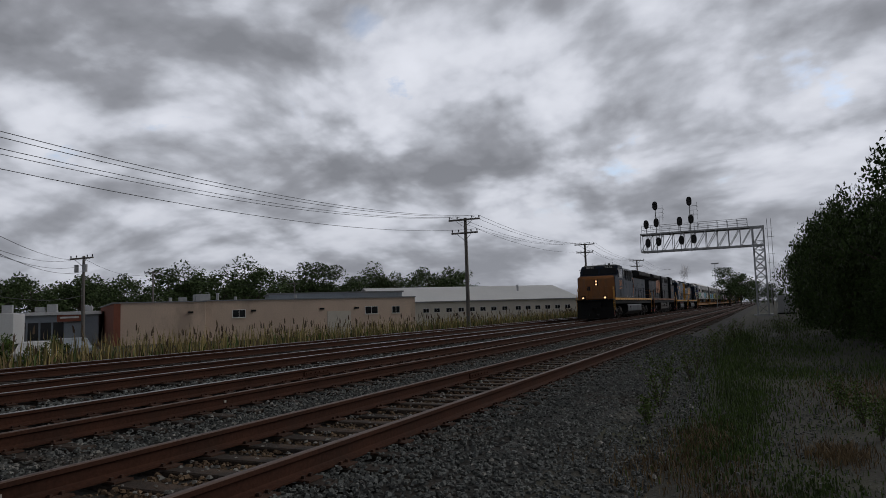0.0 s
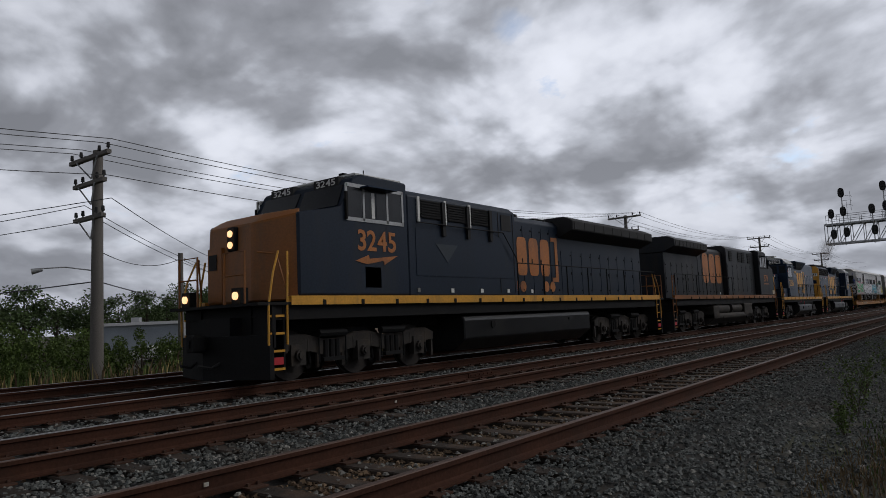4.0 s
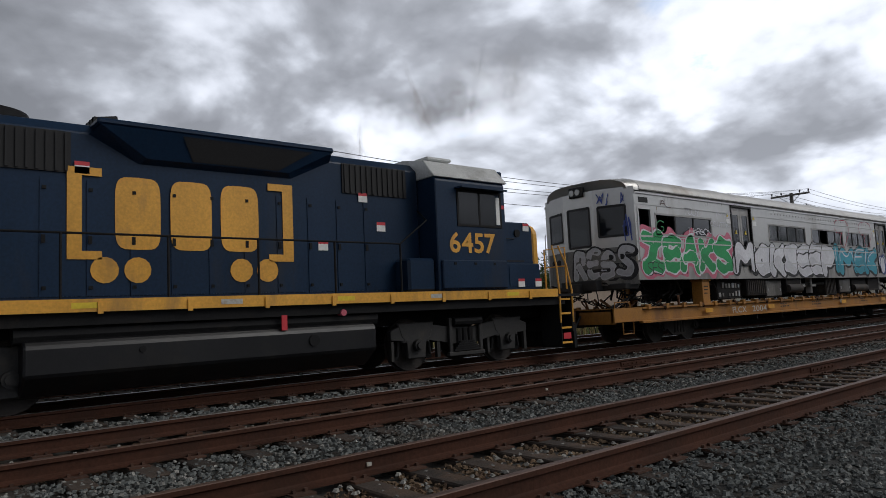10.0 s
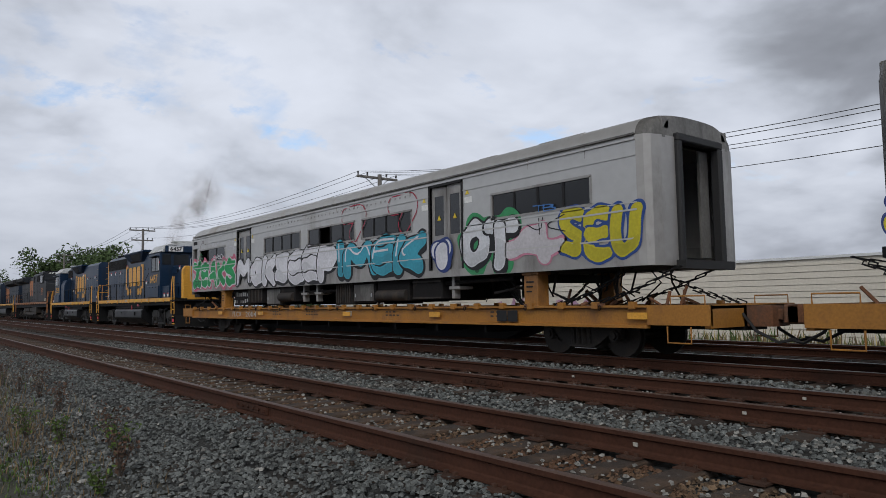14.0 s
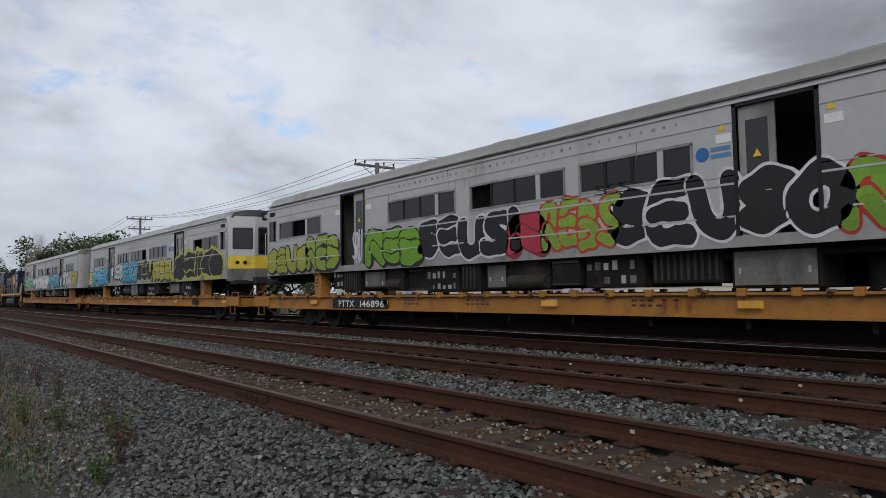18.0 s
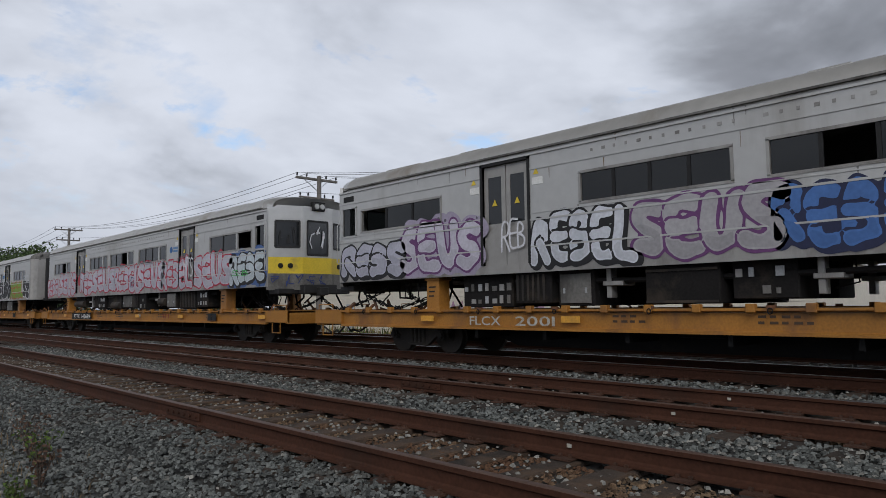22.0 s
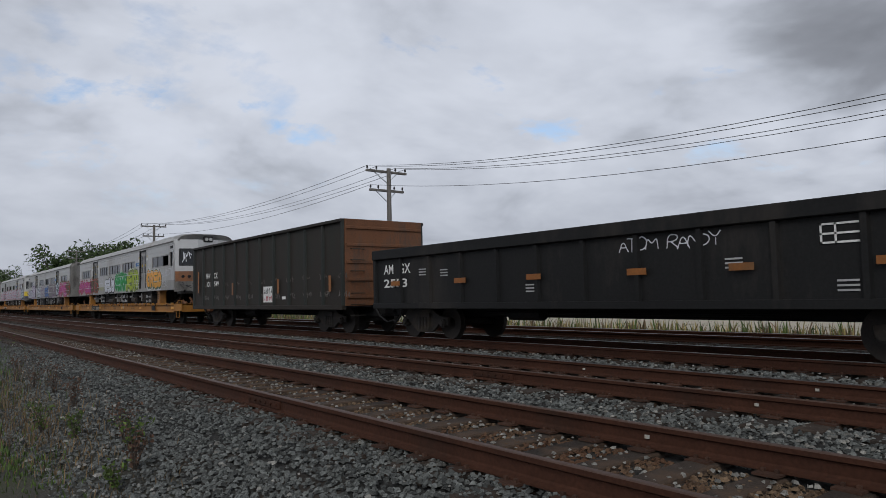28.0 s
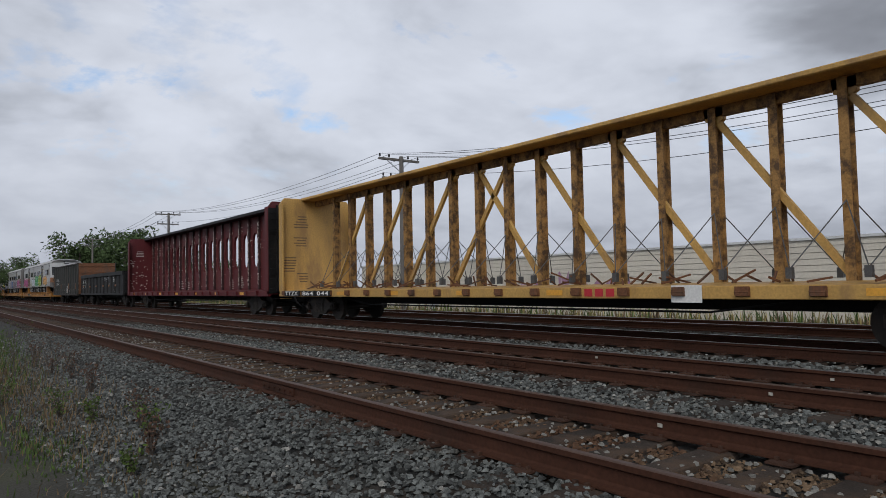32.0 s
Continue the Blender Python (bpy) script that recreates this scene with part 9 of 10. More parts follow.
def warehouse_white():
    p, q = polar(30.0, 113), polar(13.75, 128)
    v, n = placed("factory", "long cream factory with a white sloping metal roof", "factory", p, q, -1.5)
    part("wall", boxes((0, n, 0, 20, 0, 4.1)), "creamwall", v)
    bm = bmesh.new()
    prism(bm, [(-0.3, 4.0), (10, 6.7), (20.3, 4.0), (20.3, 4.15), (10, 6.85), (-0.3, 4.15)], -0.3, n + 0.3, "x")
    part("roof", bm, "whitemetal", v, "white sheet-metal roof")
    bm = bmesh.new()
    prism(bm, [(0, 4.0), (10, 6.65), (20, 4.0)], n - 0.2, n, "x")
    part("gable", bm, "creamwall", v)
    part("eaves_gutter", boxes((-0.3, n + 0.3, -0.42, -0.28, 3.95, 4.12)), "greyroof", v)
    for yaw in (26.5, 25.6, 24.6, 23.6, 22.7, 21.8, 20.9, 20.0, 18.9, 18.1, 17.3, 16.5, 15.7, 14.9):
        a = along(p, q, yaw)
        window(v, a, 2.3, 1.0, 0.65, 0.0)
    for i in range(1, 24):
        part("roof_seam", boxes((n * i / 24 - 0.03, n * i / 24 + 0.03, 4.6, 4.66, 5.36, 5.46)), "whitemetal", v)
    part("roof_vent", rods(((n * 0.75, 6, 5.6), (n * 0.75, 6, 6.9), 0.2, 8)), "galv", v)


def low_shops():
    p, q = polar(64.0, 92), polar(51.2, 88)
    v, n = placed("shop_building", "low grey commercial building with a flat roof and dark shopfront windows", "shop building", p, q, -1.6)
    part("wall", boxes((0, n, 0, 14, 0, 3.5)), "bgrey", v)
    part("roof", boxes((-0.3, n + 0.3, -0.5, 14.2, 3.5, 3.85)), "whitemetal", v)
    for i in range(7):
        a = n * (0.42 + i * 0.06)
        part("shop_window", boxes((a, a + n * 0.05, -0.06, 0, 0.8, 2.7)), "window_dark", v)
    sg = part("shop_sign", boxes((n * 0.80, n * 0.92, -0.4, -0.3, 2.75, 3.6)), "brickred", v, "dark red shop sign with unreadable lettering")
    part("sign_bars", boxes((n * 0.815, n * 0.905, -0.43, -0.4, 3.1, 3.3)), "white", sg)
    for i, x in enumerate((0.1, 0.5, 0.66, 0.72, 0.9)):
        part("roof_unit", boxes((n * x, n * x + 1.0, 4, 5, 3.85, 4.5 + 0.3 * (i % 2))), "galv", v)
    t = thing("box_trailer", "dirty white box trailer parked by the shops", "trailer")
    t.location, t.rotation_euler = (*polar(57.2, 66).xy, -1.5), (0, 0, radians(140))
    part("trailer_box", boxes((-3.6, 3.6, -1.2, 1.2, 1.0, 3.4)), "whitemetal", t, bevel=0.03)
    part("trailer_chassis", boxes((-3.4, 3.4, -0.9, 0.9, 0.75, 1.0)), "steel_dark", t)
    part("landing_legs", boxes((2.4, 2.55, -0.8, -0.65, 0, 0.8), (2.4, 2.55, 0.65, 0.8, 0, 0.8)), "steel_dark", t)
    for x in (-2.6, -1.5):
        for y in (-1.05, 1.05):
            part("wheel", rods(((x, y - 0.14, 0.48), (x, y + 0.14, 0.48), 0.48, 16)), "rubber", t)
    for i, (yaw, d, col) in enumerate(((55.0, 50, "whitemetal"), (52.9, 56, "bgrey"), (60.6, 60, "white"))):
        c = thing("parked_car", "pale parked car half hidden by reeds", "car")
        c.location, c.rotation_euler = (*polar(yaw, d).xy, -1.45), (0, 0, radians(40 + 30 * i))
        bm = bmesh.new()
        prism(bm, [(-2.1, 0.35), (-2.15, 0.8), (-1.3, 0.92), (-0.7, 1.4), (0.8, 1.42), (1.5, 0.95), (2.1, 0.85), (2.15, 0.35)], -0.85, 0.85, "x")
        part("body", bm, col, c, bevel=0.05)
        part("windows", boxes((-0.87, 0.87, -0.75, 0.95, 0.98, 1.3)), "window_dark", c)
        for y in (-1.35, 1.35):
            for x in (-0.78, 0.78):
                part("wheel", rods(((x - 0.1, y, 0.33), (x + 0.1, y, 0.33), 0.33, 14)), "rubber", c)


def cream_shed():
    v = thing("metal_shed", "long cream metal-sided shed with purple spray paint behind the tracks", "shed")
    v.location = (-36.0, -62.0, -1.35)
    n = 50.2
    part("wall", boxes((-14, -0.05, 0, n, 0, 4.35)), "creamwall", v)
    for i in range(13):
        z = 0.2 + i * 0.32
        bm = bmesh.new()
        prism(bm, [(-0.05, z), (0.03, z), (0.0, z + 0.3), (-0.05, z + 0.31)], 0, n, "y")
        part("siding_board", bm, "creamwall", v)
    part("roof_edge", boxes((-14.2, 0.12, -0.2, n + 0.2, 4.35, 4.48)), "whitemetal", v)
    for y0, y1, z1 in ((23.5, 26.5, 2.9), (27.5, 28.6, 3.4), (29.2, 34.0, 2.7), (17.0, 20.0, 2.3), (36.5, 38.0, 2.4)):
        bm = bmesh.new()
        rg = random.Random(int(y0 * 10))
        pts = [(y0, 0.9)] + [(y0 + (y1 - y0) * (i + 0.5) / 9, z1 * rg.uniform(0.72, 1.0)) for i in range(9)] + [(y1, 0.9)]
        f = bm.faces.new([bm.verts.new((0.036, y, z)) for y, z in pts])
        bmesh.ops.triangulate(bm, faces=[f])
        part("spray_stain", bm, "purple", v, "faded purple spray paint")
    part("service_door", boxes((0, 0.06, 12.0, 13.0, 0.3, 2.6)), "bgrey", v)
    # the white windowed building beyond
    p, q = polar(107.4, 66), polar(93.0, 60)
    u, m = placed("office_building", "low white office building with a row of square windows", "office building", p, q, -1.5)
    part("wall", boxes((0, m, 0, 12, 0, 3.75)), "whitemetal", u)
    part("roof", boxes((-0.2, m + 0.2, -0.2, 12.2, 3.75, 3.9)), "greyroof", u)
    for i in range(11):
        window(u, 0.6 + i * 1.15, 2.35, 0.8, 0.75, 0.0, "whitemetal")
    part("entrance", boxes((m - 3, m - 1.6, -0.05, 0, 0.2, 2.4)), "window_dark", u)


warehouse_beige()
warehouse_white()
low_shops()
cream_shed()


# ---- plants ----
def crown_mesh(seed, leaves, size, clumps, spread, up, material, name="crown"):
    """A crown of many small leaf blades gathered in uneven clumps, for a tree one metre high; returns the mesh and the clump centres."""
    rng = np.random.default_rng(seed)
    c = rng.normal(0, 1, (clumps, 3))
    c /= np.linalg.norm(c, axis=1)[:, None]
    c *= (rng.random((clumps, 1)) ** 0.4)
    c = c * np.array([spread, spread, up]) * rng.uniform(0.8, 1.15, (clumps, 1)) + np.array([0, 0, 1 - up])
    k = rng.integers(0, clumps, leaves)
    rad = rng.uniform(0.09, 0.19, clumps)[k][:, None]
    d = rng.normal(0, 1, (leaves, 3))
    d /= np.linalg.norm(d, axis=1)[:, None]
    pos = c[k] + d * rad * rng.random((leaves, 1)) ** 0.45
    a = rng.normal(0, 1, (leaves, 3))
    a /= np.linalg.norm(a, axis=1)[:, None]
    b = np.cross(a, rng.normal(0, 1, (leaves, 3)))
    b /= np.linalg.norm(b, axis=1)[:, None]
    s = size * rng.uniform(0.6, 1.4, (leaves, 1))
    v = np.stack([pos - a * s, pos + b * s * 0.5, pos + a * s, pos - b * s * 0.5], 1).reshape(-1, 3)
    f = np.arange(leaves * 4).reshape(-1, 4)
    me = bpy.data.meshes.new(name)
    me.from_pydata(v.tolist(), [], f.tolist())
    me.materials.append(MAT[material])
    return me, c


def trunk_mesh(seed, centres):
    rng = random.Random(seed)
    bm = bmesh.new()
    top = Vector((rng.uniform(-0.03, 0.03), rng.uniform(-0.03, 0.03), 0.72))
    rod(bm, (0, 0, -0.03), (top.x * 0.5, top.y * 0.5, 0.38), 0.028, 8, 0.02)
    rod(bm, (top.x * 0.5, top.y * 0.5, 0.38), top, 0.02, 7, 0.007)
    for c in rng.sample(list(centres), min(12, len(centres))):
        z = rng.uniform(0.22, 0.6)
        m = Vector(c) * 0.6 + Vector((0, 0, z)) * 0.4
        rod(bm, (0, 0, z), m, 0.011, 5, 0.007)
        rod(bm, m, c, 0.007, 5, 0.002)
    me = bpy.data.meshes.new("trunk")
    bm.to_mesh(me)
    bm.free()
    me.materials.append(MAT["bark"])
    return me


FOREST = {}
for kind, leaves, size, clumps, spread, up, material in (("far", 3600, 0.021, 30, 0.36, 0.42, "leaf_far"), ("near", 9000, 0.016, 44, 0.40, 0.47, "leaf_dark"), ("bush", 5200, 0.022, 34, 0.62, 0.50, "leaf"), ("thicket", 12000, 0.015, 60, 0.52, 0.52, "leaf_dark")):
    FOREST[kind] = []
    for q in range(4 if kind == "far" else 2):
        me, c = crown_mesh(100 + q * 7 + len(kind), leaves, size, clumps, spread, up, material)
        FOREST[kind].append((me, trunk_mesh(200 + q, c)))


def tree(kind, x, y, z, h, wide=1.0, spin=0.0, label="", name="tree"):
    rng = random.Random(int(abs(x * 31 + y * 17)))
    me, tr = FOREST[kind][rng.randrange(len(FOREST[kind]))]
    v = thing(name, label or "broad leafy green tree in the distance", "tree" if name == "tree" else "bush", "trees of the distance" if kind == "far" else "")
    v.location, v.rotation_euler, v.scale = (x, y, z), (0, 0, spin or rng.uniform(0, 6.28)), (h * wide, h * wide, h)
    for nm, m in (("trunk", tr), ("crown", me)):
        ob = new(nm, m)
        ob.parent = v


rng = random.Random(12)
# behind the buildings
for i in range(26):
    yaw = 23.5 + i * 1.45 + rng.uniform(-0.4, 0.4)
    el = 3.1 + 0.6 * math.sin(i * 1.7) + (0.5 if 35 < yaw < 46 else 0)
    d = rng.uniform(150, 185)
    p = polar(yaw, d)
    tree("far", p.x, p.y, -1.5, 2.6 + d * math.tan(radians(el)), 1.25)
for i in range(12):
    yaw = 61 + i * 2.0
    p = polar(yaw, rng.uniform(120, 150))
    tree("far", p.x, p.y, -1.5, 2.6 + 135 * math.tan(radians(rng.uniform(2.2, 3.2))), 1.3)
# beyond the far end of the tracks and along the line
for yaw, d, el in ((1.6, 190, 1.9), (2.4, 200, 2.4), (0.4, 230, 1.4), (-0.6, 240, 1.2), (0.9, 260, 1.3), (5.0, 260, 1.0)):
    p = polar(yaw, d)
    tree("far", p.x, p.y, -0.8, 2 + d * math.tan(radians(el)), 1.2)
# the other way along the line
for i in range(16):
    yaw = 160.5 + i * 1.05
    d = rng.uniform(120, 170)
    el = 2.0 + (2.3 if 166.5 < yaw < 171.5 else 0.2) + rng.uniform(-0.3, 0.3)
    p = polar(yaw, d)
    tree("far", p.x, p.y, -1.2, 2.3 + d * math.tan(radians(el)), 1.1)
for yaw, d, h in ((126.8, 75, 5.6), (152.0, 120, 6.0), (155.0, 130, 6.5), (104, 110, 6.6), (101, 118, 6.2), (97, 110, 5.5)):
    p = polar(yaw, d)
    tree("far", p.x, p.y, -1.4, h, 1.2)
# the thicket beside the path
for x, y, h, w in ((4.3, 21.0, 4.3, 0.8), (4.6, 25.5, 6.6, 0.62), (3.4, 30.0, 6.2, 0.62), (5.6, 29.0, 6.8, 0.7), (3.3, 36.0, 6.6, 0.6), (5.4, 38.0, 7.2, 0.7), (3.0, 43.0, 6.6, 0.6), (4.2, 50.0, 7.2, 0.65), (3.9, 58.0, 7.0, 0.7), (4.6, 68.0, 7.0, 0.8), (5.5, 79.0, 6.8, 0.85), (7.6, 24.0, 6.6, 0.8), (8.5, 33.0, 7.6, 0.8), (3.3, 24.0, 2.6, 1.0), (3.0, 33.0, 2.8, 0.9), (4.4, 18.6, 2.4, 1.0), (2.8, 46, 3.0, 0.9)):
    tree("thicket", x, y, -0.6, h, w, label="dense dark green roadside tree beside the gravel path")
# bushes by the tall pole
for x, y, h in ((-23.5, 7.6, 2.6), (-23.0, 12.6, 2.5), (-25.0, 4.2, 3.0), (-24.5, 15.2, 2.2), (-28.0, 9.5, 3.2), (-30, 5, 3.3), (-26.0, 0.8, 2.6), (-33, 12, 3.0), (-30.0, -2.5, 3.0), (-22.6, 6.0, 2.3), (-22.4, 9.0, 1.9), (-22.8, 10.9, 2.4), (-23.2, 14.4, 2.2), (-24.2, 17.4, 1.9), (-23.6, 2.6, 2.6), (-24.4, -1.4, 2.5), (-26.8, 7.0, 3.1), (-27.5, 12.5, 2.8), (-25.6, 10.6, 2.7)):
    tree("bush", x, y, -1.25, h, 0.85, label="leafy green bush beside a utility pole", name="bush")


def blades(name, label, xs, ys, zs, hs, width, material, lean=0.25, seed=1, category="grass"):
    """Upright tapering blades, each bent once; one joined mesh."""
    rng = np.random.default_rng(seed)
    n = len(xs)
    a = rng.uniform(0, 6.28, n)
    l = rng.uniform(0.2, 1.0, n) * lean * hs
    dx, dy = np.cos(a) * l, np.sin(a) * l
    b = rng.uniform(0, 6.28, n)
    wx, wy = np.cos(b) * width, np.sin(b) * width
    p = np.stack([xs, ys, zs], -1)
    m = p + np.stack([dx * 0.35, dy * 0.35, hs * 0.6], -1)
    t = p + np.stack([dx, dy, hs * rng.uniform(0.85, 1.0, n)], -1)
    w = np.stack([wx, wy, np.zeros(n)], -1)
    v = np.stack([p - w, p + w, m + w * 0.8, m - w * 0.8, t], 1).reshape(-1, 3)
    i = np.arange(n)[:, None] * 5
    f = (i + np.array([[0, 1, 2, 3]])).tolist() + (i + np.array([[3, 2, 4]])).tolist()
    ob = flat_mesh(name, v.tolist(), f, material)
    return tagged(ob, label, category, kind="stuff"), t


nr = np.random.default_rng(8)
gz = np.vectorize(ground_z)
# reeds between the last track and the road
n = 15000
ys = nr.uniform(-75, 150, n)
xs = nr.uniform(-24.0, -19.6, n)
hs = nr.uniform(1.0, 1.9, n) * np.where(ys > 14, 1.0, 0.62) * (1 - 0.25 * np.clip((xs + 21) / 2, 0, 1))
_, tips = blades("reeds", "tall straw and green reeds along the railway", xs, ys, gz(xs), hs, 0.022, "reed", 0.16, 2, "reeds")
sel = (nr.random(n) < 0.16) & (ys > 12)
tp = tips[sel]
blades("reed_plumes", "brown seed plumes of the reeds", tp[:, 0], tp[:, 1], tp[:, 2] - 0.12, np.full(len(tp), 0.32), 0.035, "plume", 0.3, 3, "reeds")
n = 9000
xs, ys = nr.uniform(-23.5, -19.3, n), nr.uniform(-90, 150, n)
blades("reed_leaves", "green undergrowth between the reeds", xs, ys, gz(xs), nr.uniform(0.4, 1.2, n), 0.03, "grass", 0.4, 4)
n = 9000
xs, ys = nr.uniform(-22.5, -19.2, n), nr.uniform(-90, 120, n)
blades("dry_undergrowth", "dry straw-coloured grass under the reeds", xs, ys, gz(xs), nr.uniform(0.4, 0.95, n), 0.03, "dry", 0.4, 14)


def patch(cx, cy, rx, ry, n, h, width, material, seed, lean=0.35, name="grass_patch", label="patch of rough green grass in the gravel"):
    g = np.random.default_rng(seed)
    x, y = cx + g.normal(0, rx, n), cy + g.normal(0, ry, n)
    blades(name, label, x, y, gz(x) - 0.01, g.uniform(0.4, 1.0, n) * h, width, material, lean, seed)


# the verge on the camera's side: grass along the path, dry tufts, weeds
for i, (cx, cy, rx, ry, n, h) in enumerate(((-0.6, 9.5, 0.35, 1.6, 3600, 0.16), (-0.5, 13, 0.4, 2.2, 2600, 0.2), (0.3, 17, 0.9, 2.5, 3800, 0.18), (-0.9, 19, 0.5, 4.0, 3000, 0.3), (0.6, 26, 1.2, 5, 3800, 0.25), (-1.0, 30, 0.5, 7, 3500, 0.4), (1.6, 11, 0.7, 2.2, 2400, 0.15), (0.2, 6.9, 0.3, 0.8, 1600, 0.12), (2.6, 17, 0.7, 3, 2200, 0.25), (1.2, 45, 1.2, 12, 3000, 0.35),
                                             (-0.3, -14, 0.6, 5.0, 3500, 0.2), (-1.3, -24, 0.5, 6, 3000, 0.35), (-1.1, -8.3, 0.25, 1.0, 900, 0.13), (-0.2, -30, 1.2, 8, 3000, 0.35))):
    patch(cx, cy, rx * 0.8, ry * 0.8, int(n * 0.7), h * 0.7, 0.008, "grass", 20 + i)
for i, (cx, cy, rx, ry, n, h) in enumerate(((-1.0, 7.4, 0.35, 0.5, 900, 0.16), (-0.9, 9.0, 0.2, 0.6, 700, 0.2), (0.55, 8.6, 0.18, 0.3, 700, 0.22), (-0.35, 6.3, 0.2, 0.2, 500, 0.2), (1.5, 14, 0.5, 1.5, 1200, 0.25), (-1.5, -10, 0.3, 2.0, 1300, 0.16), (-1.2, -15, 0.5, 3, 1400, 0.3), (2.4, 10, 0.3, 1.2, 700, 0.25))):
    patch(cx, cy, rx, ry, int(n * 0.8), h * 0.85, 0.006, "dry", 50 + i, 0.6, "dry_grass_tuft", "tuft of dry straw-coloured grass")


def weed(x, y, h, seed, material, wide=0.5, leaves=420, label="leafy weed growing in the ballast"):
    """A weed: several thin branching stems with small leaves."""
    rg = random.Random(seed)
    v = thing("weed", label, "weed", "weeds along the track")
    v.location = (x, y, ground_z(x))
    bm, lf = bmesh.new(), bmesh.new()
    tips = []
    for i in range(9):
        a, l = rg.uniform(0, 6.28), rg.uniform(0.1, wide) * h
        t = Vector((math.cos(a) * l, math.sin(a) * l, h * rg.uniform(0.6, 1.0)))
        m = t * 0.55 + Vector((0, 0, h * 0.12))
        rod(bm, (0, 0, -0.03), m, 0.006, 4, 0.004)
        rod(bm, m, t, 0.004, 4, 0.002)
        tips += [(Vector((0, 0, 0)), m), (m, t)]
    for i in range(leaves):
        a, b = rg.choice(tips)
        p = a.lerp(b, rg.uniform(0.3, 1.05)) + Vector([rg.gauss(0, 0.045 * h + 0.01) for _ in range(3)])
        d = Vector([rg.gauss(0, 1) for _ in range(3)]).normalized() * rg.uniform(0.012, 0.03)
        e = d.cross(Vector([rg.gauss(0, 1) for _ in range(3)])).normalized() * d.length * 0.5
        lf.faces.new([lf.verts.new(p - d), lf.verts.new(p + e), lf.verts.new(p + d), lf.verts.new(p - e)])
    tagged(part("stalk", bm, "bark", v), kind="stuff")
    part("foliage", lf, material, v)


for i, (x, y, h, m) in enumerate(((-1.62, 11.2, 0.75, "leaf"), (-1.75, 13.2, 0.7, "leaf"), (-1.5, 15.0, 0.9, "leaf"), (-1.6, 17.6, 0.95, "leaf"), (-1.35, 20.0, 1.0, "leaf"), (-1.5, 23.0, 0.9, "leaf"), (-1.3, 27.0, 0.9, "leaf"), (-1.25, 31, 0.8, "leaf"), (-1.2, 36, 0.9, "leaf"), (1.05, 9.6, 0.6, "leaf"), (1.0, 10.6, 0.55, "leaf"), (0.9, 12.2, 0.5, "leaf"),
                                     (-1.55, 9.6, 0.4, "leaf"), (0.7, 33, 1.1, "leaf"), (0.5, 38, 1.0, "leaf"), (2.2, 8.9, 0.55, "weedred"), (2.5, 9.8, 0.5, "weedred"),
                                     (-1.98, -14.7, 0.8, "weedred"), (-2.1, -13.4, 0.55, "weedred"), (-2.0, -8.2, 0.5, "weedred"), (-1.95, -7.7, 0.42, "leaf"), (-1.75, -19.0, 0.9, "leaf"), (-1.6, -22.0, 0.9, "leaf"), (-1.3, -17.0, 0.6, "leaf"), (-1.0, -12.0, 0.4, "leaf"), (-1.4, -27, 1.0, "leaf"), (-2.05, -11.4, 0.5, "weedred"), (-1.7, -9.2, 0.35, "leaf"), (-1.55, -6.6, 0.28, "leaf"), (-1.8, -7.0, 0.4, "weedred"), (-1.5, -10.2, 0.4, "leaf"), (-1.9, -16.4, 0.7, "weedred"))):
    weed(x, y, h, 300 + i, m, 0.35 if m == "weedred" else 0.5, 150 if m == "weedred" else (420 if y > 0 else 170), "dead reddish weed in the gravel" if m == "weedred" else "leafy weed growing in the ballast")


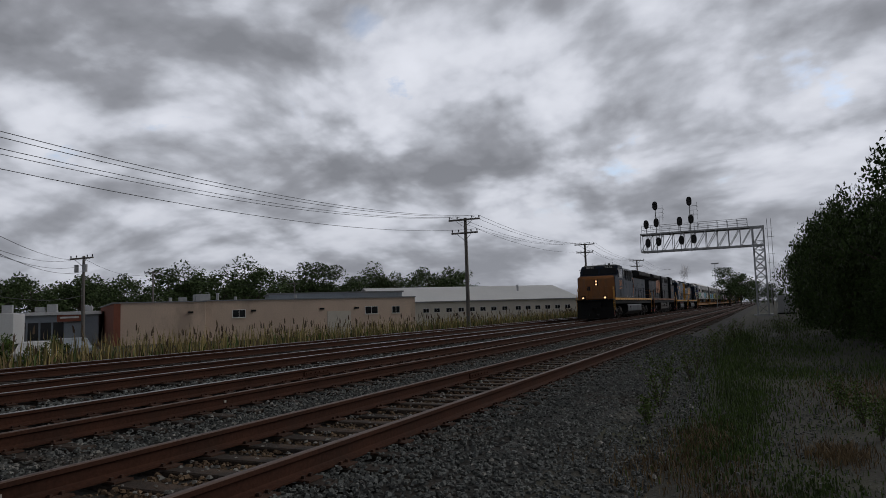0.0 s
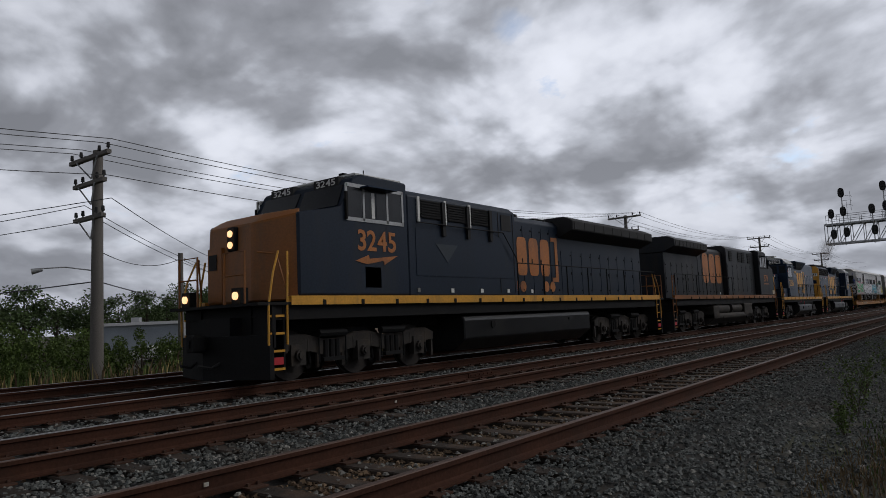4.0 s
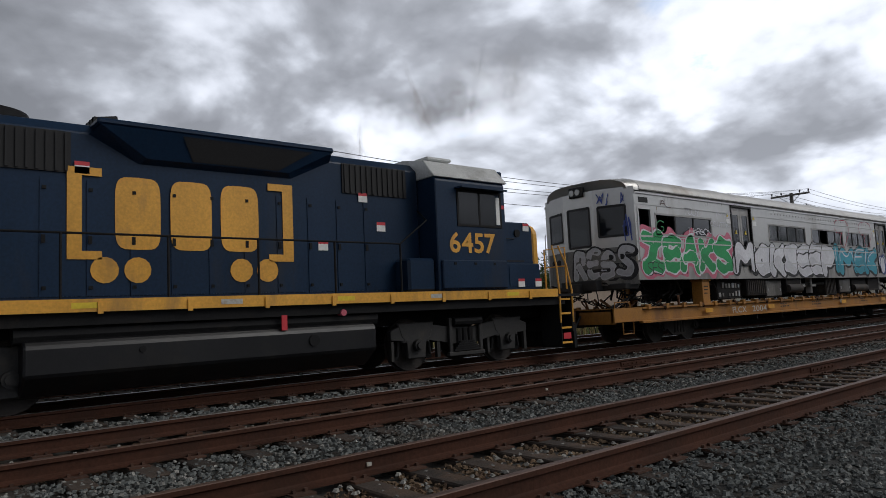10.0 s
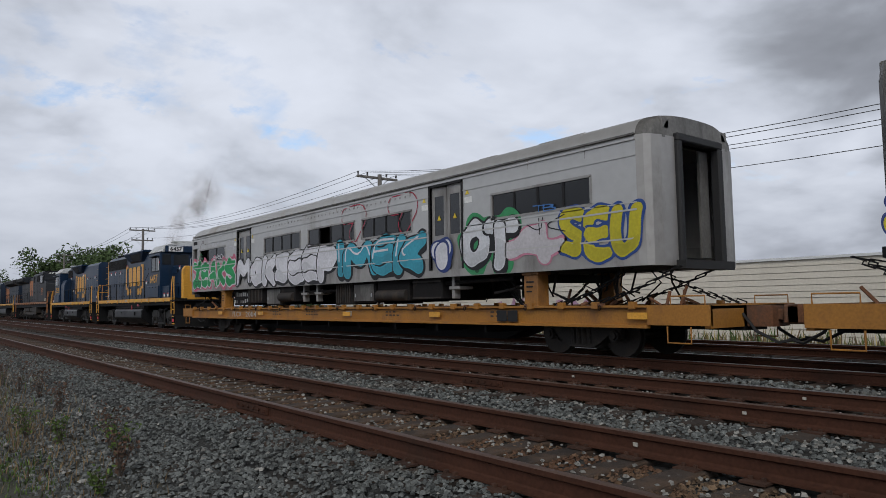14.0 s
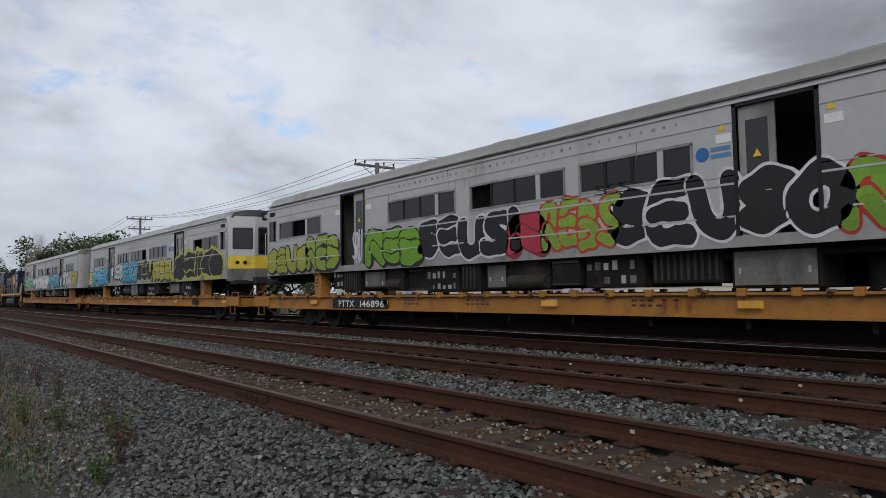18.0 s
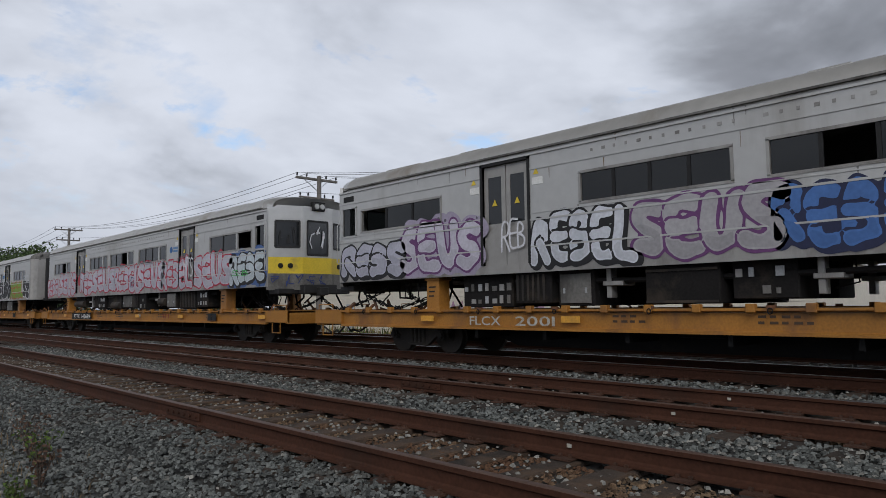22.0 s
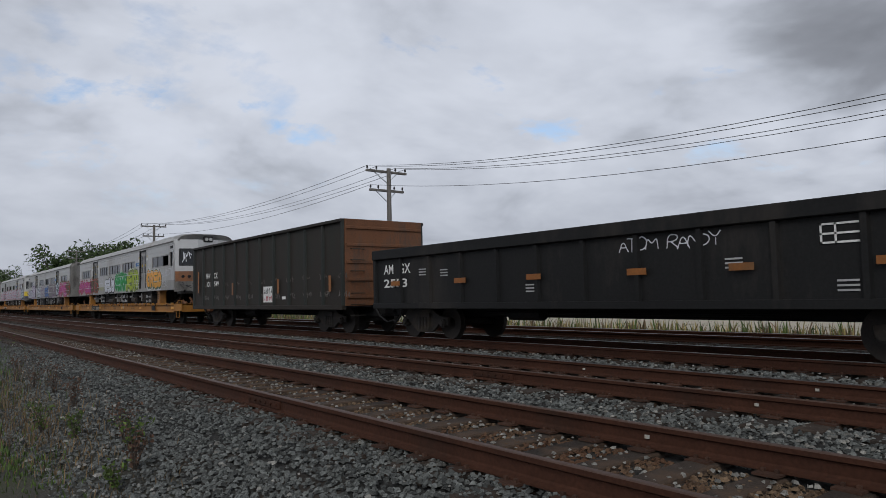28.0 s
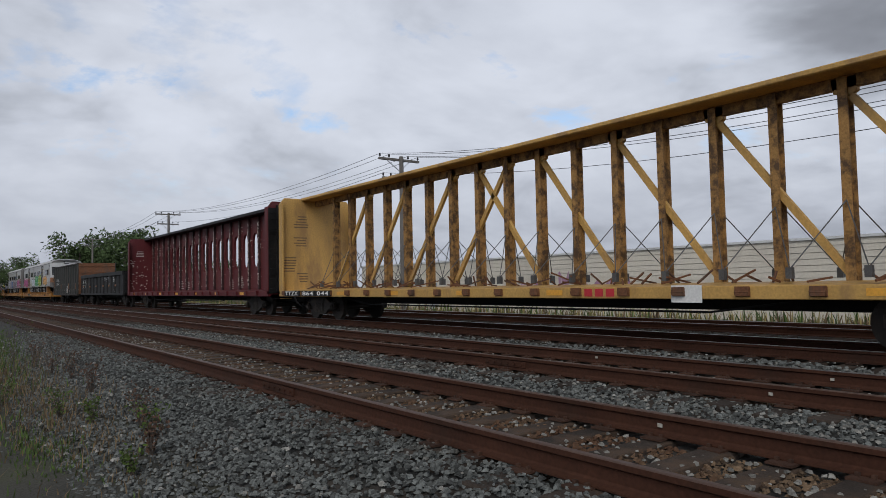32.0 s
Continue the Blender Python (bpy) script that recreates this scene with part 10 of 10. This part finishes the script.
# ---- exhaust smoke over the rear locomotive, in soft rigid puffs ----
def smoke():
    m = bpy.data.materials.new("thin_smoke")
    m.use_nodes = True
    nt = m.node_tree
    L = nt.links.new
    b = nt.nodes["Principled BSDF"]
    b.inputs["Base Color"].default_value = (0.36, 0.31, 0.27, 1)
    b.inputs["Roughness"].default_value = 1.0
    b.inputs["Specular IOR Level"].default_value = 0.0
    t = nt.nodes.new("ShaderNodeBsdfTransparent")
    mx = nt.nodes.new("ShaderNodeMixShader")
    tc = nt.nodes.new("ShaderNodeTexCoord")
    ln = nt.nodes.new("ShaderNodeVectorMath")
    ln.operation = "LENGTH"
    L(tc.outputs["Object"], ln.inputs[0])
    n = nt.nodes.new("ShaderNodeTexNoise")
    n.inputs["Scale"].default_value, n.inputs["Detail"].default_value = 2.2, 4
    off = nt.nodes.new("ShaderNodeObjectInfo")
    ad = nt.nodes.new("ShaderNodeVectorMath")
    ad.operation = "ADD"
    L(tc.outputs["Object"], ad.inputs[0])
    L(off.outputs["Location"], ad.inputs[1])
    L(ad.outputs[0], n.inputs["Vector"])
    fall = nt.nodes.new("ShaderNodeMapRange")
    fall.interpolation_type = "SMOOTHSTEP"
    fall.inputs["From Min"].default_value, fall.inputs["From Max"].default_value = 1.0, 0.1
    L(ln.outputs["Value"], fall.inputs[0])
    nn = nt.nodes.new("ShaderNodeMapRange")
    nn.inputs["From Min"].default_value, nn.inputs["From Max"].default_value = 0.35, 0.75
    nn.inputs["To Min"].default_value, nn.inputs["To Max"].default_value = 0.10, 0.46
    L(n.outputs["Fac"], nn.inputs[0])
    mu = nt.nodes.new("ShaderNodeMath")
    mu.operation = "MULTIPLY"
    L(fall.outputs[0], mu.inputs[0])
    L(nn.outputs[0], mu.inputs[1])
    L(mu.outputs[0], mx.inputs[0])
    L(t.outputs[0], mx.inputs[1])
    L(b.outputs[0], mx.inputs[2])
    L(mx.outputs[0], nt.nodes["Material Output"].inputs["Surface"])
    v = enter(thing("exhaust_smoke", "thin dark exhaust smoke drifting back from a locomotive", "smoke"), 57.0 + 17.1 - 6.4)
    rg = random.Random(6)
    for i in range(11):
        q = (i / 10) ** 1.1
        bm = bmesh.new()
        # a shallow curled wisp, one metre in radius before scaling
        bmesh.ops.create_grid(bm, x_segments=7, y_segments=7, size=1.0)
        for p in bm.verts:
            p.co.z = 0.08 * noise.noise(Vector((p.co.x * 1.3 + i, p.co.y * 1.3, 0)))
        ob = part("smoke_wisp", bm, m, v, smooth=True)
        s = 0.46 + 0.95 * q
        ob.location = (rg.gauss(0, 0.1 + 0.3 * q), 0.1 + 5.6 * q + rg.gauss(0, 0.2), 4.5 + 2.3 * q ** 0.9 + rg.gauss(0, 0.1 + 0.25 * q))
        ob.rotation_euler = (rg.uniform(-0.4, 0.4), math.pi / 2 + rg.uniform(-0.4, 0.4), (-0.75, 0.0, 0.75)[i % 3] + rg.uniform(-0.15, 0.15))
        ob.scale = (s, s * 1.25, s)


smoke()


# ---- what moves ----
def travelled(t):
    """Metres that the train has gone after t seconds."""
    rows = ((0, 0.0), (3, 34.6), (7, 80.8), (11, 127.1), (14, 162.1), (16.5, 191.1), (19, 220.7), (23, 267.3), (26, 302.8), (28.5, 333.0), (32, 375.0))
    for (a, sa), (b, sb) in zip(rows, rows[1:]):
        if t <= b:
            return sa + (sb - sa) * (t - a) / (b - a)
    return rows[-1][1]


def motions():
    def rows_for(u, turned, length):
        return [(t, pose(TRAIN_X, 55.07 + u + (length if turned else 0.0) - travelled(t), 0, 0, 0, 180 if turned else 0)) for t in list(range(0, 33, 2))]
    for ob, u, turned in VEHICLES:
        walk(ob, rows_for(u, turned, LENGTHS.get(ob.name, CAR_L)))
    # wheels roll: one row a thirtieth of a second
    for ob, y, r, turned in WHEELSETS:
        spin = -1 if turned else 1
        walk(ob, [(i / 30, pose(0, y, r, math.degrees(travelled(i / 30) / r) * spin % 360)) for i in range(0, 961)])


LENGTHS = {ob.name: length for ob, length in ((VEHICLES[1][0], 20.5), (VEHICLES[3][0], 17.1))}
motions()
